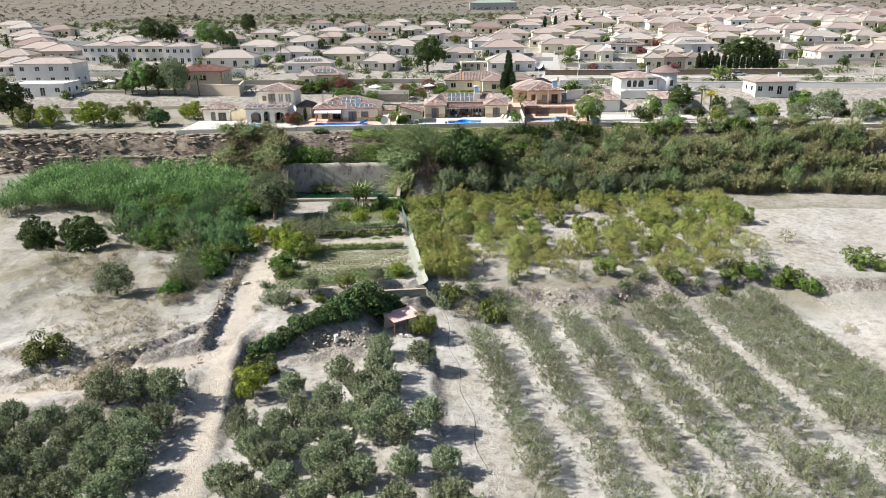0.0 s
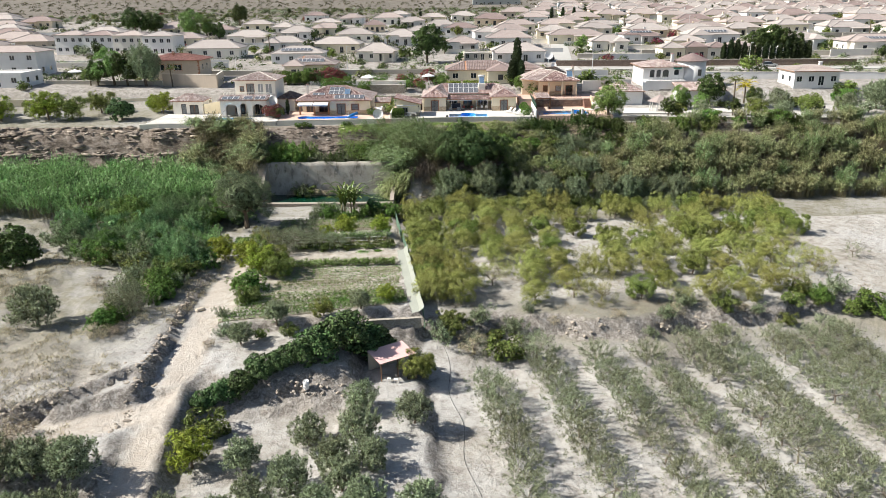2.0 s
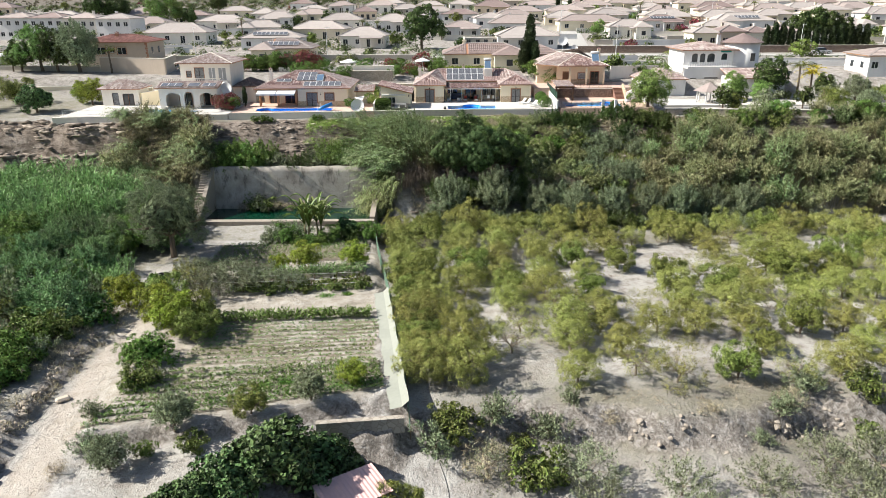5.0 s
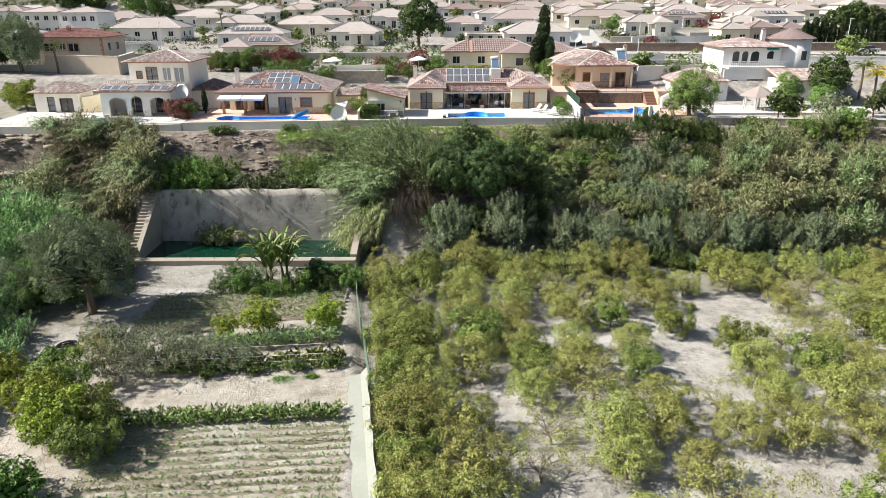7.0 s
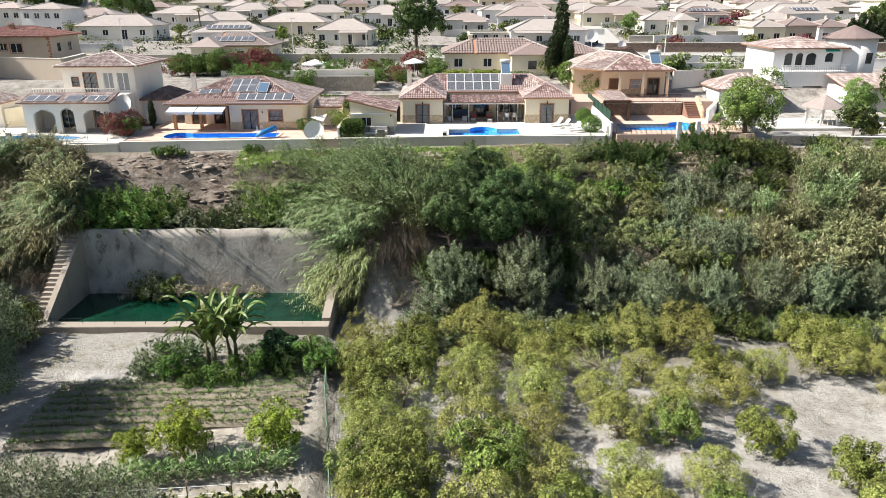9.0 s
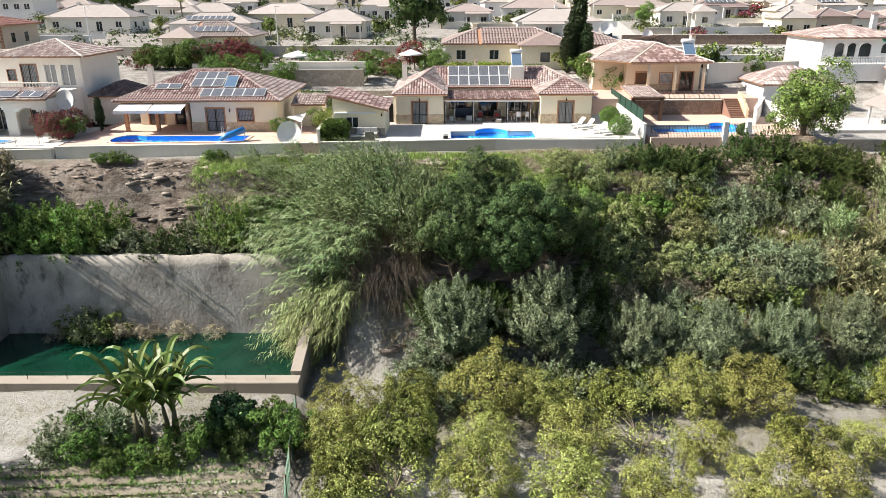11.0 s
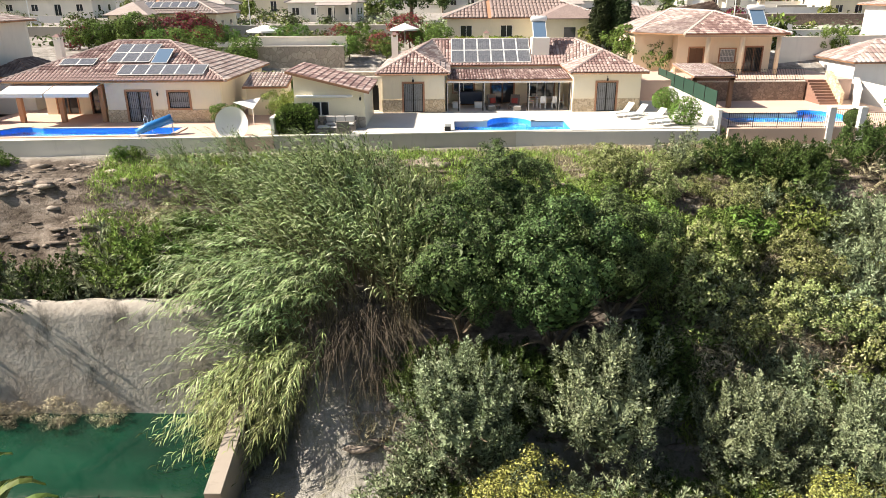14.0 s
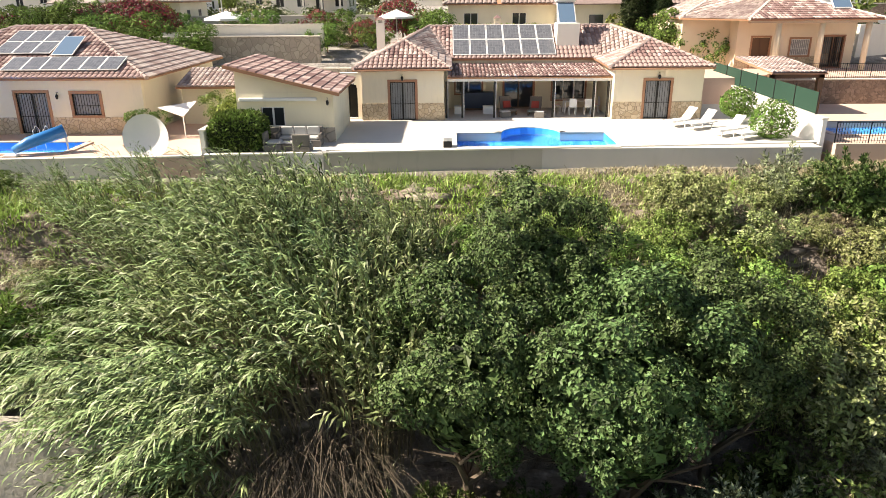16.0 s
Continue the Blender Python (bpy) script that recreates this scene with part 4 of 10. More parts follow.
def water_heater(parent, x, y, z, w=1.1):
    """Solar water heater: a tilted collector and its tank."""
    bm = bmesh.new()
    m = pose(x, y, z, 42, 0, 0)
    box(bm, -w / 2, w / 2, 0, 1.9, 0, 0.09, 0, m)
    c = wpart("collector", bm, M["frame"], parent)
    wpart("collector_glass", box(bmesh.new(), -w / 2 + 0.06, w / 2 - 0.06, 0.06, 1.84, 0.091, 0.1, 0, m), M["collector"], c)
    top = m @ Vector((0, 1.95, 0.15))
    bm = bmesh.new()
    tube(bm, [top + Vector((-w / 2 - 0.1, 0, 0)), top + Vector((-w / 2, 0, 0)), top + Vector((w / 2, 0, 0)), top + Vector((w / 2 + 0.1, 0, 0))], [0.15, 0.25, 0.25, 0.15], 12)
    wpart("tank", bm, M["white_metal"], c, smooth=True)
    bm = bmesh.new()
    for s in (-1, 1):
        tube(bm, [Vector((x + s * w * 0.45, y + 1.35, z - 0.1)), top + Vector((s * w * 0.45, 0, -0.2))], 0.02, 4)
    wpart("stand", bm, M["frame"], c)


def hip(x0, x1, y0, y1, z, zr, cut=None):
    """Faces of a hipped roof, eave first, and its ridge ends."""
    w, d = x1 - x0, y1 - y0
    k = min(w, d) / 2 if cut is None else cut
    if w >= d:
        a, b = (x0 + k, (y0 + y1) / 2, zr), (x1 - k, (y0 + y1) / 2, zr)
        return [[(x0, y0, z), (x1, y0, z), b, a], [(x1, y0, z), (x1, y1, z), b], [(x1, y1, z), (x0, y1, z), a, b], [(x0, y1, z), (x0, y0, z), a]], a, b
    a, b = ((x0 + x1) / 2, y0 + k, zr), ((x0 + x1) / 2, y1 - k, zr)
    return [[(x0, y0, z), (x1, y0, z), a], [(x1, y0, z), (x1, y1, z), b, a], [(x1, y1, z), (x0, y1, z), b], [(x0, y1, z), (x0, y0, z), a, b]], a, b


def main_villa():
    h = thing("villa", 1.4, 169, 0, 0, "cream bungalow with red barrel-tile roof and solar panels", "house")
    fy = 163.85
    doors = [(-6.52, -5.12, 0.0, 2.12), (7.74, 9.14, 0.0, 2.12)]
    bm = bmesh.new()
    wall_grid(bm, -8.1, -3.5, fy, fy + 0.28, -0.3, 2.84, doors[:1])
    wall_grid(bm, 6.0, 10.95, fy, fy + 0.28, -0.3, 2.84, doors[1:])
    for x in (-8.1, -3.78, 6.0, 10.67):
        box(bm, x, x + 0.28, fy + 0.282, 168.2 if x in (-3.78, 6.0) else 174.2, -0.3, 2.84)
    wall_grid(bm, -3.498, 5.998, 168.2, 168.5, -0.3, 2.9, [(-2.8, -1.2, 0.9, 2.0), (0.2, 2.0, 0.0, 2.15), (3.2, 5.2, 0.5, 2.1)])
    box(bm, -8.1, 10.95, 174.202, 174.5, -0.3, 2.84)
    wall_parts(bm, M["cream"], h)
    for i, (a, b, c, d) in enumerate(doors):
        grille_door(h, a, fy, 0.02, b - a, d - 0.02)
        wall_lamp(h, (a + b) / 2, fy, 2.32)
    grille_door(h, -2.8, 168.2, 0.9, 1.6, 1.1, 0.1, "window", 2, False, "white_paint", "glass")
    grille_door(h, 0.2, 168.2, 0.02, 1.8, 2.1, 0.1, "door", 2, False, "wood", "glass")
    grille_door(h, 3.2, 168.2, 0.5, 2.0, 1.6, 0.1, "window", 3, False, "white_paint", "glass")
    for a, b in ((-8.13, -6.66), (-4.98, -3.47), (5.97, 7.6), (9.28, 10.98)):
        wpart("stone_cladding", boxed(a, b, fy - 0.035, fy - 0.002, -0.3, 0.96), M["cladding"], h, "tan rubble cladding along the foot of the wall")
    for a, b in ((-8.135, -8.102), (10.952, 10.985)):
        wpart("stone_cladding", boxed(a, b, fy - 0.035, 170, -0.3, 0.96), M["cladding"], h, "tan rubble cladding along the foot of the wall")
    z = 2.86
    A, B, P, R = (-8.5, 163.45, z), (-3.1, 163.45, z), (-5.8, 167.1, 4.12), (-4.5, 171.2, 4.74)
    V = (-3.1, 168.0, 2.98)
    A2, B2, P2, R2 = (5.6, 163.45, z), (11.35, 163.45, z), (8.75, 167.1, 4.12), (7.2, 171.2, 4.74)
    V2 = (5.6, 168.0, 2.98)
    D, D2 = (-8.5, 174.9, z), (11.35, 174.9, z)
    roof_faces(h, [[A, B, P], [A2, B2, P2], [V, V2, R2, R]], M["tiles"], single=270)
    roof_faces(h, [[D, A, P], [D, P, R], [B2, D2, P2], [D2, R2, P2], [B, V, P], [V, R, P], [V2, A2, P2], [V2, P2, R2], [D2, D, R, R2]], M["tiles_pink"])
    caps(h, [(A, P), (B, P), (P, R), (R, R2), (R2, P2), (A2, P2), (B2, P2), (V, R), (V2, R2)], M["tiles_pink"])
    for a, b in ((A, B), (A2, B2), (D, A), (B2, D2)):
        wpart("gutter", tube(bmesh.new(), [Vector(a) - Vector((0, 0, 0.06)), Vector(b) - Vector((0, 0, 0.06))], 0.055, 6), M["terracotta_trim"], h)
    # roof over the porch
    roof_faces(h, [[(-3.3, 164.35, 2.30), (6.05, 164.35, 2.30), (5.85, 168.18, 2.66), (-3.1, 168.18, 2.66)]], M["tiles"], name="porch_roof", pitch=0.22)
    bm = boxed(-3.3, 6.0, 164.45, 164.6, 2.06, 2.2)
    wpart("porch_beam", bm, M["white_paint"], h)
    for x in (-3.36, -2.45, -0.62, 2.74, 5.02, 5.84):
        bm = boxed(x - 0.06, x + 0.06, 164.46, 164.58, 0, 2.06, 0.01)
        p = wpart("porch_post", bm, M["dark_metal"], h)
        wpart("post_strip", boxed(x + 0.061, x + 0.10, 164.47, 164.57, 0, 2.06), M["white_paint"], p)
    pv = Vector((0, 171.11 - 168.24, 4.74 - 3.10)).normalized()
    panels(h, (-2.97, 168.20, 3.20), (1, 0, 0), pv, 6, 2, 1.035, 1.62)
    # tower of the water heater
    wpart("heater_base", boxed(3.45, 4.85, 169.1, 170.3, 3.3, 5.0, 0.03), M["cream_pale"], h)
    water_heater(h, 4.1, 169.3, 4.95)
    chimney(h, 0.0, 172.6, 4.2, 5.0, 0.42, "cream", "tiles")
    chimney(h, -7.6, 171.0, 3.2, 5.0, 0.5, "cream_pale", "tiles")
    return h


def casita():
    h = thing("annexe", -11, 160.5, 0, 0, "small cream annexe with a sloping tiled roof", "house")
    bm = bmesh.new()
    x0, x1, y0, y1 = -13.35, -8.75, 157.7, 163.2
    wall_grid(bm, x0, x1, y0, y0 + 0.25, -0.3, 2.35, [(-12.2, -11.1, 0.78, 1.72)])
    poly(bm, [(x0, y0 + 0.25, 2.352), (x1, y0 + 0.25, 2.352), (x0, y0 + 0.25, 3.5)], 0.25)
    box(bm, x1 - 0.25, x1, y0 + 0.252, y1, -0.3, 2.35)
    box(bm, x0, x0 + 0.25, y0 + 0.252, y1, -0.3, 3.45)
    poly(bm, [(x0, y1, -0.3), (x1, y1, -0.3), (x1, y1, 2.35), (x0, y1, 3.5)], 0.2)
    wall_parts(bm, M["cream"], h)
    grille_door(h, -12.2, y0, 0.78, 1.1, 0.94, 0.0, "window", 2, False, "white_paint", "glass")
    wpart("stone_base", boxed(x0 - 0.03, x1 + 0.03, y0 - 0.035, y0 - 0.003, -0.3, 0.72), M["rubble"], h)
    roof_faces(h, [[(-8.4, y0 - 0.35, 2.36), (-8.4, y1 + 0.3, 2.36), (-13.7, y1 + 0.3, 3.66), (-13.7, y0 - 0.35, 3.66)]], M["tiles"])
    wpart("fascia", poly(bmesh.new(), [(-13.75, y0 - 0.36, 3.55), (-8.38, y0 - 0.36, 2.24), (-8.38, y0 - 0.36, 2.40), (-13.75, y0 - 0.36, 3.71)], 0.05), M["terracotta_trim"], h)
    aw = wpart("awning_box", boxed(-13.2, -9.5, y0 - 0.22, y0 - 0.02, 2.0, 2.16, 0.03), M["white_metal"], h)
    wall_lamp(h, -9.0, y0, 1.9)
    # gate with an arch beside it
    bm = bmesh.new()
    box(bm, -9.4, -9.12, 164.3, 164.6, 0, 2.6)
    box(bm, -8.42, -8.12, 164.3, 164.6, 0, 2.6)
    for i in range(6):
        a, b = math.pi * i / 6, math.pi * (i + 1) / 6
        c0, c1 = -8.77 - 0.36 * math.cos(a), -8.77 - 0.36 * math.cos(b)
        box(bm, min(c0, c1), max(c0, c1), 164.3, 164.6, 1.7 + 0.36 * (math.sin(a) + math.sin(b)) / 2, 2.6)
    g = wpart("gateway", bm, M["cream_pale"], h)
    bm = bmesh.new()
    for i in range(7):
        tube(bm, [(-9.1 + 0.11 * i, 164.45, 0.05), (-9.1 + 0.11 * i, 164.45, 2.0)], 0.012, 5)
    box(bm, -9.12, -8.42, 164.44, 164.46, 0.1, 1.95)
    wpart("gate_leaf", bm, M["dark_metal"], g)
    h2 = thing("store", -16.7, 164.4, 0, 0, "low cream store with a pink tiled roof", "shed")
    wpart("wall", boxed(-18.0, -15.2, 163.2, 165.6, -0.3, 2.0), M["cream"], h2)
    roof_faces(h2, [[(-18.2, 162.9, 2.02), (-14.9, 162.9, 2.02), (-14.9, 165.8, 2.75), (-18.2, 165.8, 2.75)]], M["tiles_pink"])


def left_villa():
    h = thing("villa", -26, 165, 0, 0, "cream bungalow with solar panels and white awnings", "house", "")
    fy = 160.35
    bm = bmesh.new()
    wall_grid(bm, -26.95, -18.95, fy, fy + 0.28, -0.3, 2.8, [(-25.5, -23.9, 0.0, 2.1), (-22.6, -21.2, 0.95, 2.05)])
    box(bm, -19.23, -18.95, fy + 0.282, 171.5, -0.3, 2.8)
    box(bm, -26.95, -26.67, fy + 0.282, 164.0, -0.3, 2.8)
    wall_grid(bm, -33.3, -26.952, 164.0, 164.28, -0.3, 2.8, [(-32.4, -30.9, 0.0, 2.1), (-29.8, -27.8, 0.0, 2.1)])
    box(bm, -33.3, -33.02, 164.282, 171.5, -0.3, 2.8)
    box(bm, -33.3, -18.95, 171.502, 171.8, -0.3, 2.8)
    wall_parts(bm, M["cream"], h)
    grille_door(h, -25.5, fy, 0.02, 1.6, 2.08)
    grille_door(h, -22.6, fy, 0.95, 1.4, 1.1, 0.14, "window", 1)
    wall_lamp(h, -23.3, fy, 1.9)
    grille_door(h, -32.4, 164.0, 0.02, 1.5, 2.08, 0.1, "door", 2, False, "wood", "glass")
    grille_door(h, -29.8, 164.0, 0.02, 2.0, 2.08, 0.1, "door", 2, False, "wood", "glass")
    for a, b in ((-26.98, -25.64), (-23.76, -18.92)):
        wpart("stone_cladding", boxed(a, b, fy - 0.035, fy - 0.002, -0.3, 0.85), M["cladding"], h, "tan rubble cladding along the foot of the wall")
    for x in (-33.1, -30.2, -27.3):
        wpart("porch_post", boxed(x - 0.16, x + 0.16, fy, fy + 0.32, 0, 2.6, 0.02), M["terracotta_trim"], h)
    wpart("porch_beam", boxed(-33.3, -26.98, fy, fy + 0.3, 2.6, 2.8), M["cream"], h)
    z = 2.85
    faces, a, b = hip(-33.9, -18.35, 159.75, 172.3, z, 5.1, 5.8)
    roof_faces(h, faces[:1], M["tiles"], single=160)
    roof_faces(h, faces[1:], M["tiles_pink"])
    caps(h, [(faces[0][0], a), (faces[0][1], b), (a, b)], M["tiles_pink"])
    up = Vector((0, 6.27, 2.25)).normalized()

    def on(x, y):
        return (x, y, z + (y - 159.75) * 2.25 / 6.27 + 0.17)
    panels(h, on(-27.4, 162.2), (1, 0, 0), up, 3, 2, 1.0, 1.5)
    panels(h, on(-26.0, 160.3), (1, 0, 0), up, 6, 1, 0.98, 1.55)
    panels(h, on(-30.6, 161.8), (1, 0, 0), up, 2, 1, 1.2, 1.0)
    panels(h, on(-24.2, 162.0), (1, 0, 0), up + Vector((0, 0, 0.1)), 1, 1, 1.15, 2.0, "solar_collector", "collector")
    chimney(h, -32.2, 165.3, 3.2, 5.3, 0.5, "cream_pale")
    for x in (-33.2, -30.1):
        bm = bmesh.new()
        poly(bm, [(x, 158.3, 2.22), (x + 3.0, 158.3, 2.22), (x + 3.0, 160.3, 2.68), (x, 160.3, 2.68)], 0.03)
        box(bm, x, x + 3.0, 158.27, 158.3, 2.0, 2.24)
        aw = wpart("awning", bm, M["white_metal"], h, "white cloth awning let down over the porch")
        bm = bmesh.new()
        for s in (0.2, 2.8):
            tube(bm, [(x + s, fy, 2.4), (x + s, 159.2, 2.45), (x + s, 158.35, 2.2)], 0.02, 4)
        wpart("awning_arm", bm, M["frame"], aw)


def hill_villa():
    """House on the raised terrace beyond the second pool."""
    h = thing("villa", 20, 178, 1.6, 0, "peach house with a tiled porch on a raised terrace", "house")
    fy, z0 = 175.0, 1.65
    bm = bmesh.new()
    wall_grid(bm, 16.9, 25.1, fy, fy + 0.28, z0 - 0.3, 4.95, [(18.0, 19.2, z0, 3.7), (20.7, 22.0, 2.5, 3.6), (22.95, 24.35, z0, 3.75)])
    box(bm, 24.82, 25.1, fy + 0.282, 184, z0 - 0.3, 4.95)
    box(bm, 16.9, 17.18, fy + 0.282, 184, z0 - 0.3, 4.95)
    box(bm, 13.5, 16.898, 176.5, 176.8, z0 - 0.3, 5.0)
    box(bm, 13.5, 13.8, 176.802, 184, z0 - 0.3, 5.0)
    box(bm, 13.5, 25.1, 184.002, 184.3, z0 - 0.3, 4.95)
    wall_parts(bm, M["peach"], h)
    grille_door(h, 18.0, fy, z0 + 0.02, 1.2, 2.05, 0.12, "door", 2, False, "wood", "wood")
    grille_door(h, 20.7, fy, 2.5, 1.3, 1.1, 0.12, "window", 1, True, "white_paint")
    grille_door(h, 22.95, fy, z0 + 0.02, 1.4, 2.08, 0.12, "door", 2, True, "wood", "glass")
    for x in (18.9, 21.8, 24.9):
        bm = bmesh.new()
        tube(bm, [(x, 173.2, z0), (x, 173.2, 4.75)], 0.19, 10)
        wpart("column", bm, M["peach"], h, smooth=True)
    wpart("porch_beam", boxed(16.9, 25.3, 173.0, 173.4, 4.75, 4.98), M["ochre"], h)
    wpart("stone_base", boxed(16.9, 22.8, fy - 0.035, fy - 0.003, z0, z0 + 0.8), M["cladding"], h)
    z = 5.0
    P, Q = (20.9, 178.4, 6.65), (17.6, 180.4, 6.85)
    A, B, C, D = (16.6, 172.6, z), (25.6, 172.6, z), (25.6, 185, z), (13.1, 185, z)
    E_ = (13.1, 176.0, z)
    roof_faces(h, [[A, B, P]], M["tiles"])
    roof_faces(h, [[B, C, P], [C, D, Q, P], [D, E_, Q], [E_, A, P], [E_, P, Q]], M["tiles_pink"])
    caps(h, [(A, P), (B, P), (P, Q), (E_, Q)], M["coping"])
    water_heater(h, 23.6, 174.4, 5.6, 1.3)
    chimney(h, 24.6, 177.2, 4.9, 7.4, 0.5, "peach")


def arch_villa():
    """Two-storey house with arches beside the first pool."""
    h = thing("villa", -43, 163, 0, 0, "cream two-storey villa with arched porch", "house")
    bm = bmesh.new()
    fy = 158.6
    holes = [(-47.6, -45.3, 0.0, 1.9), (-44.7, -43.2, 0.0, 2.1), (-42.2, -40.0, 0.0, 1.9)]
    wall_grid(bm, -48.6, -39.3, fy, fy + 0.35, -0.3, 3.2, [(a, b, c, d + 0.62) for a, b, c, d in holes])
    for a, b, c, d in holes:
        n, r = 8, (b - a) / 2
        for i in range(n):
            q0, q1 = math.pi * i / n, math.pi * (i + 1) / n
            xa, xb = (a + b) / 2 - r * math.cos(q0), (a + b) / 2 - r * math.cos(q1)
            zz = d + 0.6 * min(math.sin(q0), math.sin(q1))
            box(bm, xa, xb, fy + 0.002, fy + 0.35, zz, d + 0.62)
    box(bm, -48.6, -48.3, fy + 0.352, 166, -0.3, 3.2)
    box(bm, -39.6, -39.3, fy + 0.352, 166, -0.3, 3.2)
    wall_grid(bm, -48.298, -39.602, 161.6, 161.9, -0.3, 3.2, [(-46.5, -44.5, 0.0, 2.1), (-42.5, -40.5, 0.0, 2.1)])
    wall_grid(bm, -47.2, -38.9, 165.2, 165.5, 0, 6.4, [(-46.2, -45.4, 4.2, 5.2), (-44.8, -43.3, 3.6, 5.7), (-42.5, -41.4, 3.7, 5.7), (-40.9, -39.6, 3.7, 5.7)])
    box(bm, -47.2, -46.9, 165.502, 173, 0, 6.4)
    box(bm, -39.2, -38.9, 165.502, 173, 0, 6.4)
    box(bm, -47.2, -38.9, 173.002, 173.3, 0, 6.4)
    wall_parts(bm, M["cream_pale"], h)
    for a, b in ((-46.5, -44.5), (-42.5, -40.5)):
        grille_door(h, a, 161.6, 0.02, b - a, 2.08, 0.08, "door", 2, False, "white_paint", "glass")
    grille_door(h, -46.2, 165.2, 4.2, 0.8, 1.0, 0.06, "window", 1, True)
    grille_door(h, -44.8, 165.2, 3.6, 1.5, 2.1, 0.08, "door", 2, True)
    for a, b in ((-42.5, -41.4), (-40.9, -39.6)):
        grille_door(h, a, 165.2, 3.7, b - a, 2.0, 0.0, "window", 2, False, "white_paint")
    faces, a, b = hip(-47.8, -38.3, 164.6, 173.9, 6.45, 7.8)
    roof_faces(h, faces, M["tiles_pink"])
    caps(h, [(faces[0][0], a), (faces[0][1], b), (a, b)], M["coping"])
    roof_faces(h, [[(-49.0, 158.1, 3.25), (-39.0, 158.1, 3.25), (-39.0, 161.0, 4.0), (-49.0, 161.0, 4.0)]], M["tiles_pink"], name="porch_roof")
    wpart("balcony_floor", boxed(-48.6, -39.3, 161.0, 165.2, 3.2, 3.5), M["cream_pale"], h)
    bm = bmesh.new()
    box(bm, -48.6, -39.3, 161.05, 161.2, 4.35, 4.45)
    box(bm, -48.6, -39.3, 161.05, 161.2, 3.52, 3.62)
    for i in range(31):
        tube(bm, [(-48.5 + 0.3 * i, 161.12, 3.6), (-48.5 + 0.3 * i, 161.12, 3.95), (-48.5 + 0.3 * i, 161.12, 4.38)], [0.04, 0.065, 0.035], 6)
    wpart("balustrade", bm, M["cream_pale"], h)
    up = Vector((0, 2.9, 0.75)).normalized()
    panels(h, (-48.2, 158.4, 3.5), (1, 0, 0), up, 3, 1, 1.1, 1.4)
    panels(h, (-43.9, 158.4, 3.5), (1, 0, 0), up, 1, 1, 1.8, 1.4)
    panels(h, (-41.6, 158.4, 3.5), (1, 0, 0), up, 2, 1, 1.0, 1.3)
    # low wing with a dark tiled roof
    wing = bmesh.new()
    box(wing, -38.898, -35.2, 166.0, 171.5, -0.3, 2.5)
    wpart("wing_wall", wing, M["cream_pale"], h)
    faces, a, b = hip(-39.0, -34.7, 165.5, 172.0, 2.55, 3.7)
    roof_faces(h, faces, M["dark_tiles"])


